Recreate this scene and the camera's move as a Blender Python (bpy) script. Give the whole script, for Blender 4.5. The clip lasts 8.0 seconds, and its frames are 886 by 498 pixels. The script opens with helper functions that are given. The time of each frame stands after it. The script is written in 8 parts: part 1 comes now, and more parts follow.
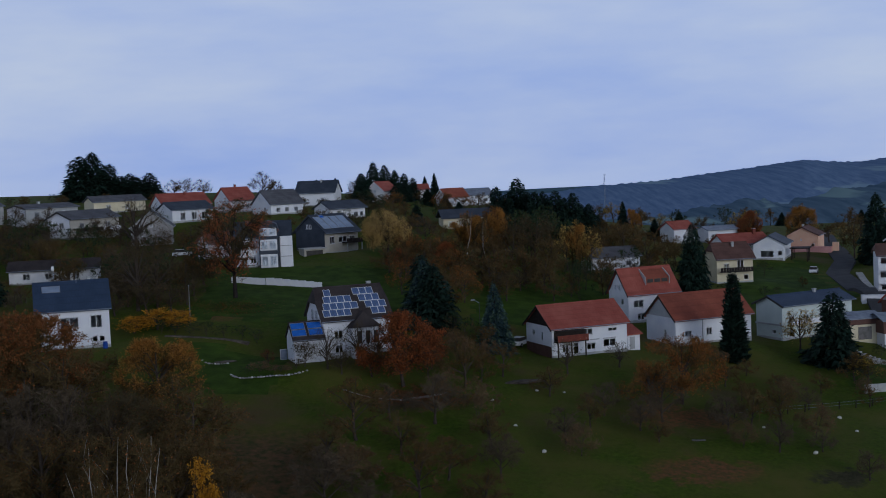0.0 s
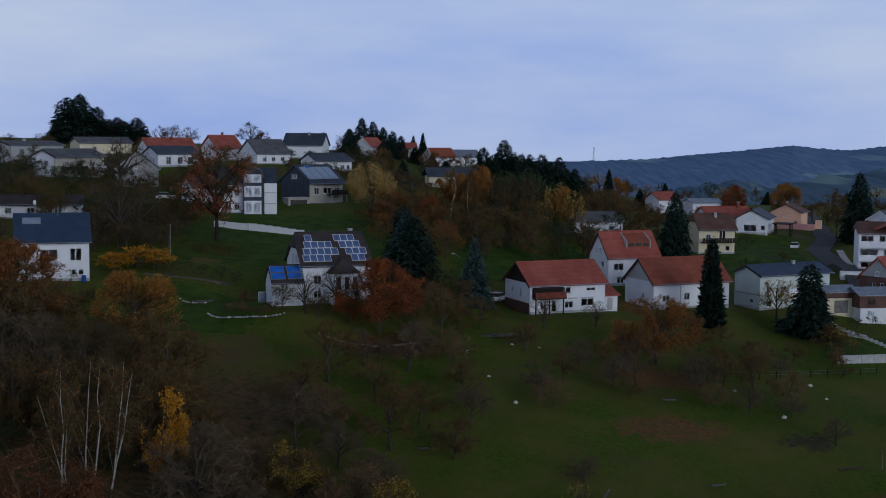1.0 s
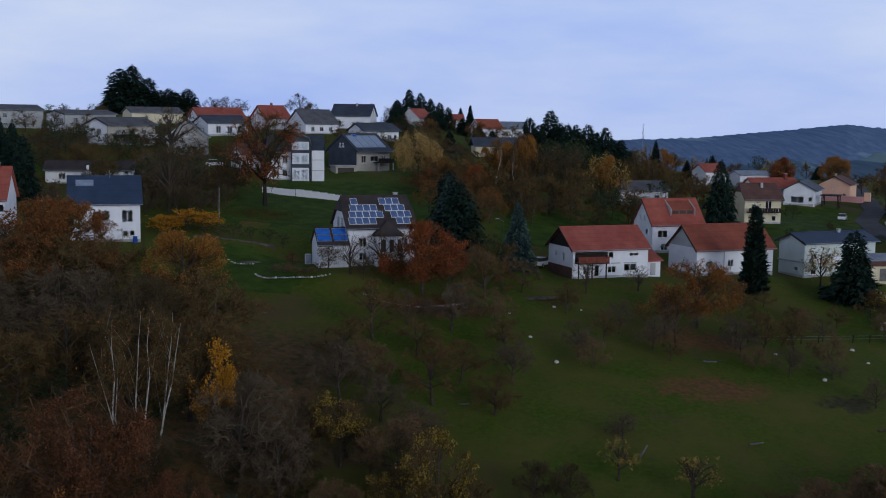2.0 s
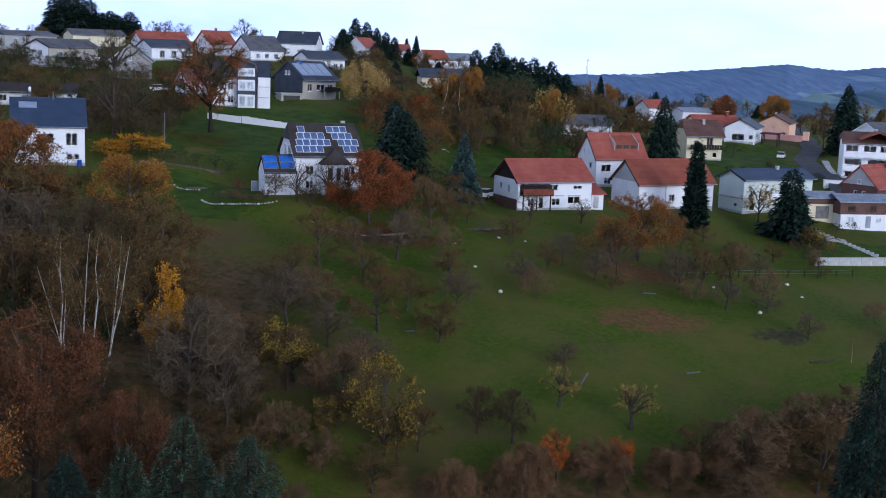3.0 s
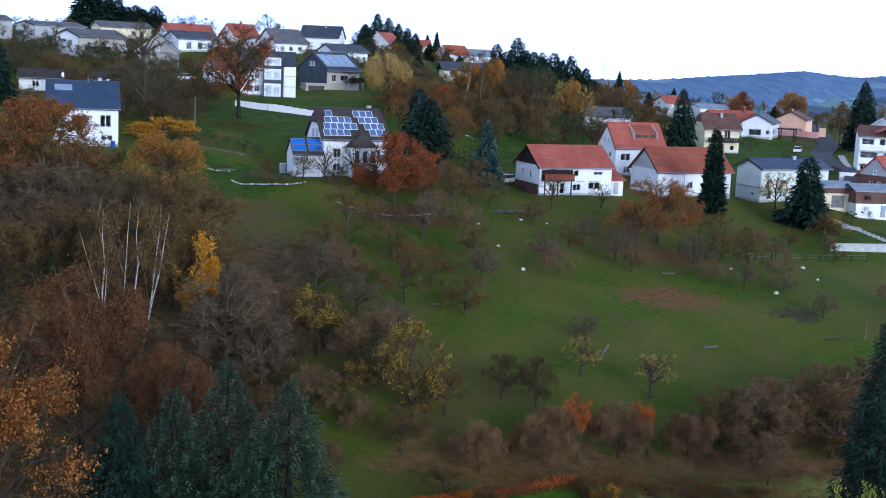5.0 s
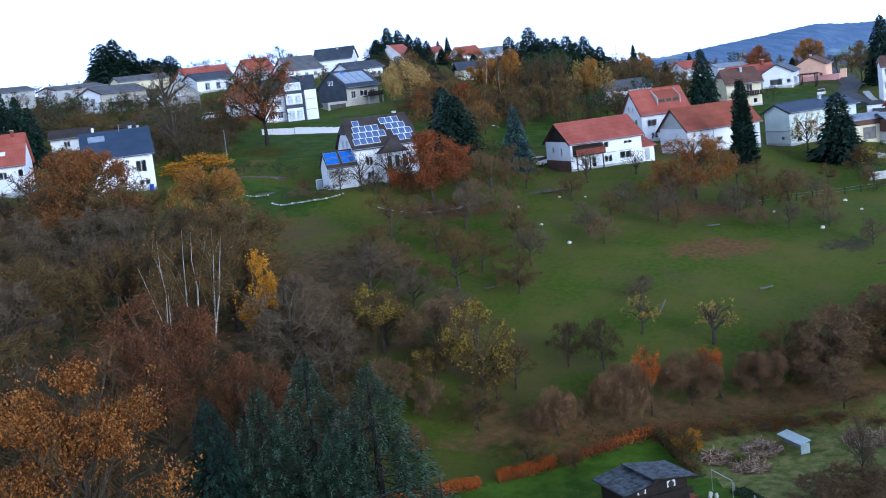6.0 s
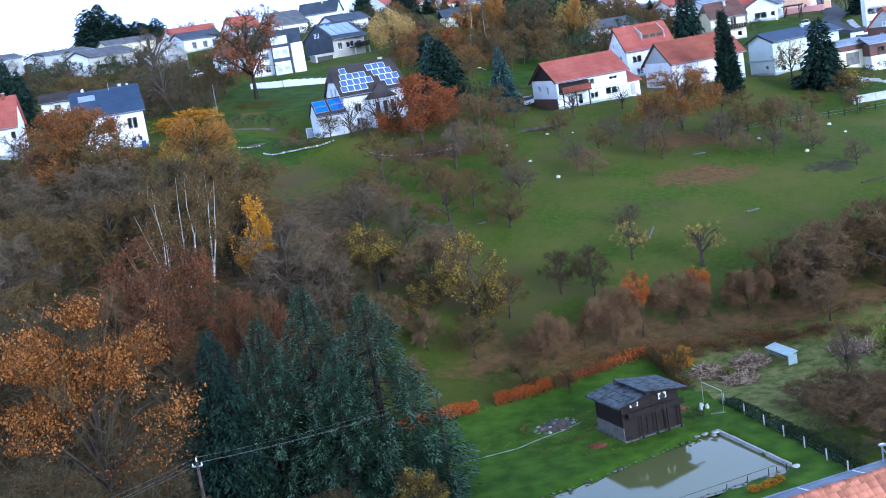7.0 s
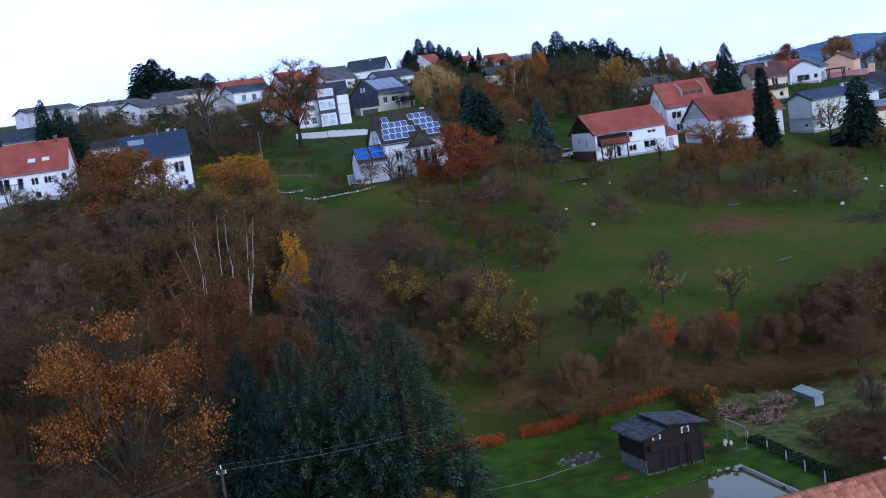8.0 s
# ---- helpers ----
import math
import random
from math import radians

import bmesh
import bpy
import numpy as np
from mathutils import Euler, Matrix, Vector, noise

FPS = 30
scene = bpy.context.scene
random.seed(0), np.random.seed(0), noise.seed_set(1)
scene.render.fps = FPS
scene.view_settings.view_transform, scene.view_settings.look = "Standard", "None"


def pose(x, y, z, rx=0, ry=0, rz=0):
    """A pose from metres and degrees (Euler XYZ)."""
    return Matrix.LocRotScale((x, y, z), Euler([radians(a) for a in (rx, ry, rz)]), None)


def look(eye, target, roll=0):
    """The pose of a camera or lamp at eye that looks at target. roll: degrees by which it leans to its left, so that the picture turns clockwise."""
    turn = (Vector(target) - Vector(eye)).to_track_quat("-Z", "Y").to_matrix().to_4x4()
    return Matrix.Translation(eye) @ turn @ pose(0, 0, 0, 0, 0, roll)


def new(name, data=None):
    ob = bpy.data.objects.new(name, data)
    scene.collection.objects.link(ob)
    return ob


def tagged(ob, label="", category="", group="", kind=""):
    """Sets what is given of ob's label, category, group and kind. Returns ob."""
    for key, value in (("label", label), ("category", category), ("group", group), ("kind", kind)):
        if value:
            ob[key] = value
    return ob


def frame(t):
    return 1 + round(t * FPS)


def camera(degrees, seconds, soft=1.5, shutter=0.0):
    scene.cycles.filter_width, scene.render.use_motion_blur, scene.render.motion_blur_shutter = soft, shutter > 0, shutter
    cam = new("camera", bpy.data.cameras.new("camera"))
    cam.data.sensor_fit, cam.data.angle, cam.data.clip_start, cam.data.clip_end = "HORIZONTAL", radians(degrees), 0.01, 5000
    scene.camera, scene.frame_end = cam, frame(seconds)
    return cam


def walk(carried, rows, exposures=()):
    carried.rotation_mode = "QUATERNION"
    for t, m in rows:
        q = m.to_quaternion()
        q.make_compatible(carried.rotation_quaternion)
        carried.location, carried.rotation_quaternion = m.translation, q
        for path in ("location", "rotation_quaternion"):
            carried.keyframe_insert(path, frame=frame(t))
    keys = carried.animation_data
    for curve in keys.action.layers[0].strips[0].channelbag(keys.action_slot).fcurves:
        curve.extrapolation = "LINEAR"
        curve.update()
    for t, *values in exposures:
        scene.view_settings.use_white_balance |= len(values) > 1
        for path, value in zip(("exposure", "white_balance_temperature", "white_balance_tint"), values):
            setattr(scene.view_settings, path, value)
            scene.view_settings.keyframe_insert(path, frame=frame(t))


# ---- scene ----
from functools import partial

# ---------- camera ----------
cam = camera(39.55, 8.0, soft=1.0)
walk(cam, [
    (0.0, pose(0.129, 8.098, 48.372, 86.315, 2.461, 0.750)),
    (0.5, pose(0.427, 7.954, 46.751, 83.487, -1.808, 0.231)),
    (1.0, pose(0.700, 7.641, 45.782, 84.869, -0.487, 0.326)),
    (1.2, pose(0.666, 7.305, 45.059, 85.040, 0.235, 0.437)),
    (2.3, pose(1.710, 4.772, 43.661, 82.242, -0.942, 3.020)),
    (2.5, pose(1.674, 4.484, 43.845, 81.117, -0.229, 0.783)),
    (3.0, pose(0.799, 3.748, 43.541, 80.779, -2.024, 0.028)),
    (3.5, pose(0.576, 2.732, 42.779, 82.955, -4.343, 1.542)),
    (4.0, pose(0.753, 1.008, 41.774, 81.409, -1.094, 1.121)),
    (4.5, pose(0.000, 0.000, 41.500, 81.248, -1.796, 0.277)),
    (4.7, pose(-0.120, -0.562, 41.135, 81.102, -2.696, 0.846)),
    (5.8, pose(-1.572, -2.991, 39.015, 80.957, 3.664, 0.814)),
    (6.0, pose(-1.440, -3.907, 38.110, 81.594, 6.574, 1.221)),
    (6.5, pose(-1.375, -5.252, 37.504, 79.382, 7.847, 1.144)),
    (7.0, pose(-1.010, -6.794, 36.155, 79.513, 9.135, 0.660)),
    (7.5, pose(-0.731, -8.156, 34.727, 80.552, 9.232, 1.260)),
    (8.0, pose(0.196, -9.497, 33.420, 82.922, 8.235, 3.027)),
], exposures=[(0.0, -1.5, 5850, 9), (0.5, -1.56, 5850, 9), (1.0, -1.48, 5850, 9), (1.2, -1.43, 5850, 9), (2.3, -0.95, 6000, 11), (2.5, -0.7, 5850, 11), (3.0, -0.22, 5700, 13), (3.5, -0.52, 5700, 13), (4.0, -0.78, 5750, 12),
   (4.5, -0.06, 5650, 10), (5.8, 0.40, 5300, 7), (6.0, 0.40, 5300, 7), (6.5, 0.86, 5050, 7), (7.0, 1.0, 5050, 7), (7.5, 0.96, 5000, 7), (8.0, -0.15, 5250, 14)])

# ---------- world and light: a bright overcast autumn sky ----------
world = bpy.data.worlds.new("overcast")
scene.world = world
world.use_nodes = True
wn, wl = world.node_tree.nodes, world.node_tree.links
wn.clear()
SUN_UP, SUN_ROUND = radians(11), radians(215)
w_out, w_bg = wn.new("ShaderNodeOutputWorld"), wn.new("ShaderNodeBackground")
sky = wn.new("ShaderNodeTexSky")
sky.sky_type, sky.sun_disc, sky.sun_elevation, sky.sun_rotation = "NISHITA", False, SUN_UP, SUN_ROUND
sky_dim = wn.new("ShaderNodeMixRGB")
sky_dim.blend_type = "MULTIPLY"
sky_dim.inputs[0].default_value = 1.0
sky_dim.inputs[2].default_value = (0.10, 0.10, 0.10, 1)
w_co, w_map = wn.new("ShaderNodeTexCoord"), wn.new("ShaderNodeMapping")
w_map.inputs["Scale"].default_value = (1.0, 1.0, 4.0)
cloud, cloud_ramp = wn.new("ShaderNodeTexNoise"), wn.new("ShaderNodeValToRGB")
cloud.inputs["Scale"].default_value, cloud.inputs["Detail"].default_value, cloud.inputs["Roughness"].default_value = 2.3, 6, 0.55
cloud_ramp.color_ramp.elements[0].position, cloud_ramp.color_ramp.elements[1].position = 0.3, 0.72
cloud_ramp.color_ramp.elements[0].color = (0.43, 0.57, 1.0, 1)
cloud_ramp.color_ramp.elements[1].color = (0.84, 0.89, 1.0, 1)
w_mix = wn.new("ShaderNodeMixRGB")
w_mix.inputs[0].default_value = 0.88
wl.new(w_co.outputs["Generated"], w_map.inputs["Vector"])
wl.new(w_map.outputs["Vector"], cloud.inputs["Vector"])
wl.new(cloud.outputs["Fac"], cloud_ramp.inputs["Fac"])
wl.new(sky.outputs["Color"], sky_dim.inputs[1])
w_sep, w_fall = wn.new("ShaderNodeSeparateXYZ"), wn.new("ShaderNodeMapRange")
w_fall.interpolation_type = "SMOOTHSTEP"
w_fall.inputs["From Min"].default_value, w_fall.inputs["From Max"].default_value = 0.16, 0.95
w_fall.inputs["To Min"].default_value, w_fall.inputs["To Max"].default_value = 2.85, 0.20
w_glow = wn.new("ShaderNodeMixRGB")
w_glow.blend_type, w_glow.inputs[0].default_value = "MULTIPLY", 1.0
wl.new(w_co.outputs["Generated"], w_sep.inputs[0])
wl.new(w_sep.outputs["Z"], w_fall.inputs["Value"])
wl.new(cloud_ramp.outputs["Color"], w_glow.inputs[1])
wl.new(w_fall.outputs["Result"], w_glow.inputs[2])
wl.new(sky_dim.outputs["Color"], w_mix.inputs[1])
wl.new(w_glow.outputs["Color"], w_mix.inputs[2])
wl.new(w_mix.outputs["Color"], w_bg.inputs["Color"])
w_bg.inputs["Strength"].default_value = 0.72
wl.new(w_bg.outputs["Background"], w_out.inputs["Surface"])
sun_data = bpy.data.lights.new("sun", "SUN")
sun_data.energy, sun_data.angle, sun_data.color = 2.1, radians(30), (1.0, 0.97, 0.93)
sun = new("sun", sun_data)
sun.matrix_world = look((0, 0, 14.0), (-40, 60, 0))

# ---------- materials ----------
def mat(name, dark, light, size=1.0, rough=0.8, bump=0.2, fine=12.0, metal=0.0, island=0.0, spec=0.3, pattern=None, courses=3.0, through_light=0.0):
    """A procedural surface: two colours in blotches of about size metres, fine grain, and relief."""
    m = bpy.data.materials.new(name)
    m.use_nodes = True
    n, l = m.node_tree.nodes, m.node_tree.links
    b = n["Principled BSDF"]
    co = n.new("ShaderNodeTexCoord")
    big, small = n.new("ShaderNodeTexNoise"), n.new("ShaderNodeTexNoise")
    big.inputs["Scale"].default_value, big.inputs["Detail"].default_value = 1.0 / size, 5
    small.inputs["Scale"].default_value, small.inputs["Detail"].default_value = fine, 3
    for tex in (big, small):
        l.new(co.outputs["Object"], tex.inputs["Vector"])
    ramp = n.new("ShaderNodeValToRGB")
    ramp.color_ramp.elements[0].position, ramp.color_ramp.elements[1].position = 0.32, 0.68
    ramp.color_ramp.elements[0].color, ramp.color_ramp.elements[1].color = (*dark, 1), (*light, 1)
    add = n.new("ShaderNodeMath")
    add.operation = "MULTIPLY_ADD"
    add.inputs[1].default_value = 0.35
    l.new(small.outputs["Fac"], add.inputs[0])
    sub = n.new("ShaderNodeMath")
    sub.operation = "SUBTRACT"
    sub.inputs[1].default_value = 0.175
    l.new(big.outputs["Fac"], sub.inputs[0])
    l.new(sub.outputs[0], add.inputs[2])
    source = add
    if island:
        geo, mul = n.new("ShaderNodeNewGeometry"), n.new("ShaderNodeMath")
        mul.operation = "MULTIPLY_ADD"
        mul.inputs[1].default_value, mul.inputs[2].default_value = island, -island / 2
        l.new(geo.outputs["Random Per Island"], mul.inputs[0])
        both = n.new("ShaderNodeMath")
        l.new(add.outputs[0], both.inputs[0])
        l.new(mul.outputs[0], both.inputs[1])
        source = both
    l.new(source.outputs[0], ramp.inputs["Fac"])
    l.new(ramp.outputs["Color"], b.inputs["Base Color"])
    b.inputs["Roughness"].default_value, b.inputs["Metallic"].default_value = rough, metal
    b.inputs["Specular IOR Level"].default_value = spec
    if bump:
        bm_node = n.new("ShaderNodeBump")
        bm_node.inputs["Strength"].default_value, bm_node.inputs["Distance"].default_value = bump, 0.05
        height = small.outputs["Fac"]
        if pattern:
            brick = n.new("ShaderNodeTexBrick")
            brick.inputs["Scale"].default_value = 1.0
            brick.inputs["Brick Width"].default_value, brick.inputs["Row Height"].default_value = pattern
            brick.inputs["Mortar Size"].default_value = 0.03
            brick.inputs["Color1"].default_value, brick.inputs["Color2"].default_value = (0.75, 0.75, 0.75, 1), (1, 1, 1, 1)
            brick.inputs["Mortar"].default_value = (0.3, 0.3, 0.3, 1)
            swap = n.new("ShaderNodeMapping")
            swap.inputs["Rotation"].default_value = (radians(35), 0, 0)
            l.new(co.outputs["Object"], swap.inputs["Vector"])
            l.new(swap.outputs["Vector"], brick.inputs["Vector"])
            tint = n.new("ShaderNodeMixRGB")
            tint.blend_type, tint.inputs[0].default_value = "MULTIPLY", 0.22
            l.new(ramp.outputs["Color"], tint.inputs[1])
            l.new(brick.outputs["Color"], tint.inputs[2])
            l.new(tint.outputs["Color"], b.inputs["Base Color"])
            height = brick.outputs["Color"]
        l.new(height, bm_node.inputs["Height"])
        l.new(bm_node.outputs["Normal"], b.inputs["Normal"])
    if through_light:
        tr, mix = n.new("ShaderNodeBsdfTranslucent"), n.new("ShaderNodeMixShader")
        l.new(ramp.outputs["Color"], tr.inputs["Color"])
        mix.inputs[0].default_value = through_light
        l.new(b.outputs["BSDF"], mix.inputs[1])
        l.new(tr.outputs["BSDF"], mix.inputs[2])
        l.new(mix.outputs["Shader"], n["Material Output"].inputs["Surface"])
    return m


def leaf(name, dark, light):
    return mat(name, dark, light, size=2.5, rough=0.75, bump=0, island=0.55, spec=0.15, through_light=0.25)


def glass(name, tint=(0.9, 0.95, 1.0)):
    m = bpy.data.materials.new(name)
    m.use_nodes = True
    b = m.node_tree.nodes["Principled BSDF"]
    b.inputs["Base Color"].default_value = (*tint, 1)
    b.inputs["Roughness"].default_value = 0.03
    b.inputs["Transmission Weight"].default_value = 1.0
    b.inputs["IOR"].default_value = 1.45
    return m


M_PLASTER = mat("white_plaster", (0.74, 0.75, 0.78), (0.86, 0.86, 0.86), 2.5, 0.9, 0.1, 30)
M_GREYPL = mat("grey_plaster", (0.36, 0.37, 0.37), (0.48, 0.48, 0.46), 2.0, 0.9, 0.15, 25)
M_CREAM = mat("cream_plaster", (0.66, 0.58, 0.38), (0.78, 0.70, 0.50), 2.5, 0.9, 0.1, 30)
M_PEACH = mat("peach_plaster", (0.78, 0.46, 0.30), (0.85, 0.56, 0.38), 2.5, 0.9, 0.1, 30)
M_PINK = mat("pink_plaster", (0.72, 0.34, 0.30), (0.80, 0.42, 0.37), 2.5, 0.9, 0.1, 30)
M_MINT = mat("pale_green_plaster", (0.56, 0.62, 0.58), (0.66, 0.72, 0.67), 2.5, 0.9, 0.1, 30)
M_STONE = mat("weathered_stone", (0.24, 0.23, 0.22), (0.44, 0.42, 0.40), 0.8, 0.95, 0.4, 8)
M_CONC = mat("concrete", (0.34, 0.34, 0.33), (0.52, 0.52, 0.50), 1.2, 0.95, 0.2, 15)
M_RED = mat("red_roof_tiles", (0.29, 0.066, 0.046), (0.39, 0.112, 0.078), 2.2, 0.8, 0.4, 10, pattern=(0.5, 0.36))
M_RUST = mat("brown_red_roof_tiles", (0.23, 0.06, 0.035), (0.33, 0.095, 0.055), 2.0, 0.8, 0.4, 10, pattern=(0.5, 0.36))
M_SLATE = mat("dark_slate_roof", (0.035, 0.045, 0.065), (0.065, 0.078, 0.10), 2.0, 0.6, 0.35, 10, pattern=(0.5, 0.3))
M_BLUESL = mat("blue_black_roof_tiles", (0.03, 0.05, 0.09), (0.045, 0.07, 0.12), 2.0, 0.55, 0.35, 10, pattern=(0.5, 0.34))
M_GREYRF = mat("grey_concrete_tiles", (0.085, 0.085, 0.095), (0.14, 0.14, 0.15), 2.0, 0.8, 0.35, 10, pattern=(0.5, 0.34))
M_BROWNRF = mat("brown_roof_tiles", (0.10, 0.05, 0.04), (0.16, 0.085, 0.065), 2.0, 0.8, 0.35, 10, pattern=(0.5, 0.34))
M_DKRF = mat("dark_brown_roof_tiles", (0.035, 0.027, 0.026), (0.065, 0.052, 0.048), 2.0, 0.75, 0.35, 10, pattern=(0.5, 0.34))
M_BEIGE = mat("beige_plaster", (0.40, 0.37, 0.31), (0.52, 0.49, 0.42), 2.0, 0.9, 0.1, 30)
M_DKWOOD = mat("dark_stained_wood", (0.009, 0.006, 0.005), (0.026, 0.018, 0.014), 0.6, 0.75, 0.35, 14, island=0.35)
M_REDWOOD = mat("red_brown_wood", (0.16, 0.035, 0.022), (0.24, 0.06, 0.035), 0.8, 0.7, 0.2, 14)
M_GREYWOOD = mat("silvered_wood", (0.10, 0.095, 0.09), (0.20, 0.19, 0.18), 0.5, 0.85, 0.35, 14, island=0.35)
M_FRAME = mat("white_window_frame", (0.74, 0.75, 0.76), (0.83, 0.83, 0.83), 1.0, 0.5, 0.05, 20)
M_DKFRAME = mat("dark_frame", (0.025, 0.022, 0.02), (0.05, 0.045, 0.04), 1.0, 0.5, 0.1, 20)
M_GLASS = glass("window_glass")
M_SOLAR = mat("blue_solar_glass", (0.02, 0.12, 0.48), (0.04, 0.18, 0.62), 1.2, 0.12, 0.0, 6, spec=0.8)
M_PVDARK = mat("photovoltaic_glass", (0.085, 0.135, 0.260), (0.130, 0.190, 0.350), 1.0, 0.15, 0.0, 6, spec=0.7)
# sky reflection is put into this pale base colour
M_PVPALE = mat("solar_glass_sky_tint", (0.30, 0.38, 0.50), (0.42, 0.50, 0.62), 1.2, 0.3, 0.0, 6, metal=0.3, spec=0.8)
M_ALU = mat("aluminium", (0.55, 0.56, 0.58), (0.68, 0.69, 0.70), 1.0, 0.35, 0.05, 20, metal=0.8)
M_ZINC = mat("zinc_sheet", (0.20, 0.23, 0.28), (0.32, 0.36, 0.42), 0.9, 0.5, 0.1, 10, metal=0.35)
M_SHEET = mat("grey_roof_sheet", (0.10, 0.12, 0.15), (0.19, 0.21, 0.25), 1.5, 0.6, 0.1, 6, metal=0.1)
M_FELT = mat("mossy_roofing_felt", (0.014, 0.018, 0.017), (0.11, 0.125, 0.14), 0.5, 0.7, 0.25, 9)
M_CLAY = mat("orange_clay_tile", (0.29, 0.095, 0.055), (0.46, 0.185, 0.110), 0.7, 0.85, 0.3, 14)
M_BARK = mat("brown_bark", (0.035, 0.026, 0.02), (0.085, 0.065, 0.05), 0.5, 0.95, 0.5, 9)
M_BIRCH = mat("white_birch_bark", (0.20, 0.18, 0.145), (0.46, 0.43, 0.37), 0.35, 0.85, 0.3, 6)
M_ASPHALT = mat("asphalt", (0.045, 0.046, 0.05), (0.075, 0.077, 0.082), 3.0, 0.9, 0.2, 30)
M_CARPAINT = mat("white_car_paint", (0.70, 0.71, 0.72), (0.80, 0.80, 0.80), 1.0, 0.25, 0.0, 10, spec=0.6)
M_TYRE = mat("black_rubber", (0.012, 0.012, 0.012), (0.03, 0.03, 0.03), 0.3, 0.85, 0.1, 20)
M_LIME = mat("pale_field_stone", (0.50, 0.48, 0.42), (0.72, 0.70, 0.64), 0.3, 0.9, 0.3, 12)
M_STRAW = mat("dry_brush", (0.19, 0.13, 0.085), (0.48, 0.35, 0.24), 0.4, 0.95, 0.0, 8, island=0.7)
M_BLUEP = mat("blue_plastic", (0.01, 0.05, 0.28), (0.02, 0.08, 0.36), 0.5, 0.4, 0.0, 10)
M_TABLE = mat("pale_green_sheet", (0.46, 0.56, 0.53), (0.58, 0.68, 0.65), 0.8, 0.5, 0.1, 10)
M_SOIL = mat("bare_garden_soil", (0.055, 0.045, 0.034), (0.15, 0.125, 0.10), 0.5, 0.95, 0.5, 12)
M_MUDSTONE = mat("wet_dark_stone", (0.055, 0.052, 0.045), (0.20, 0.19, 0.17), 0.5, 0.8, 0.4, 10)
M_REDSOIL = mat("red_bark_mulch", (0.13, 0.035, 0.02), (0.24, 0.075, 0.04), 0.4, 0.95, 0.4, 14)

L_OAK = leaf("oak_leaves_orange", (0.142, 0.049, 0.011), (0.418, 0.171, 0.040))
L_RED = leaf("beech_leaves_red_brown", (0.170, 0.047, 0.015), (0.391, 0.115, 0.032))
L_RUST = leaf("leaves_rust", (0.145, 0.053, 0.018), (0.315, 0.123, 0.036))
L_ORANGE = leaf("leaves_orange", (0.198, 0.070, 0.016), (0.432, 0.162, 0.034))
L_HEDGE = leaf("hedge_leaves_orange", (0.30, 0.060, 0.012), (0.66, 0.18, 0.030))
L_YELLOW = leaf("leaves_yellow", (0.44, 0.19, 0.012), (0.74, 0.37, 0.03))
L_GOLD = leaf("leaves_gold", (0.32, 0.205, 0.048), (0.60, 0.41, 0.105))
L_AMBER = leaf("leaves_amber", (0.250, 0.108, 0.021), (0.520, 0.240, 0.046))
L_MAPLE = leaf("maple_leaves_orange_red", (0.26, 0.065, 0.022), (0.54, 0.16, 0.05))
L_WILLOW = leaf("willow_leaves_gold", (0.42, 0.27, 0.07), (0.72, 0.49, 0.16))
L_OLIVE = leaf("leaves_olive", (0.110, 0.080, 0.018), (0.38, 0.265, 0.045))
L_GREEN = leaf("leaves_dark_green", (0.016, 0.035, 0.015), (0.050, 0.078, 0.032))
L_LIME = leaf("leaves_yellow_green", (0.11, 0.14, 0.02), (0.26, 0.29, 0.05))
L_NEEDLE = mat("spruce_needles", (0.006, 0.016, 0.012), (0.029, 0.059, 0.040), 0.7, 0.75, 0, 4, island=0.22, spec=0.15, through_light=0.15)
L_BLUEN = mat("blue_spruce_needles", (0.007, 0.018, 0.008), (0.038, 0.070, 0.036), 0.6, 0.75, 0, 4, island=0.22, spec=0.15, through_light=0.15)
L_NEEDLETIP = mat("young_blue_needles", (0.050, 0.090, 0.054), (0.125, 0.185, 0.125), 0.7, 0.75, 0, 4, island=0.3, spec=0.15, through_light=0.15)
L_SILVER = mat("silver_blue_needles", (0.014, 0.034, 0.036), (0.060, 0.105, 0.115), 0.7, 0.75, 0, 4, island=0.3, spec=0.15, through_light=0.15)
L_MAROON = leaf("leaves_maroon_brown", (0.112, 0.044, 0.018), (0.215, 0.082, 0.034))
L_TWIGDARK = mat("dark_twigs", (0.049, 0.038, 0.019), (0.097, 0.074, 0.037), 3.0, 0.95, 0, 10, island=0.35, spec=0.1)
L_TWIG = mat("brown_twigs", (0.071, 0.049, 0.019), (0.135, 0.092, 0.036), 3.0, 0.95, 0, 10, island=0.35, spec=0.1)
L_TWIGTAN = mat("tan_twigs", (0.125, 0.084, 0.046), (0.220, 0.148, 0.082), 3.0, 0.95, 0, 10, island=0.35, spec=0.1)
L_TWIGMID = mat("mid_brown_twigs", (0.105, 0.070, 0.036), (0.190, 0.125, 0.066), 3.0, 0.95, 0, 10, island=0.35, spec=0.1)
L_TWIGRED = mat("red_brown_twigs", (0.076, 0.039, 0.018), (0.136, 0.068, 0.032), 3.0, 0.95, 0, 10, island=0.35, spec=0.1)
L_TWIGRUST = mat("rust_brown_twigs", (0.135, 0.080, 0.040), (0.240, 0.140, 0.070), 3.0, 0.95, 0, 10, island=0.35, spec=0.1)
L_TWIGGREY = mat("grey_twigs", (0.076, 0.057, 0.036), (0.136, 0.102, 0.064), 3.0, 0.95, 0, 10, island=0.35, spec=0.1)


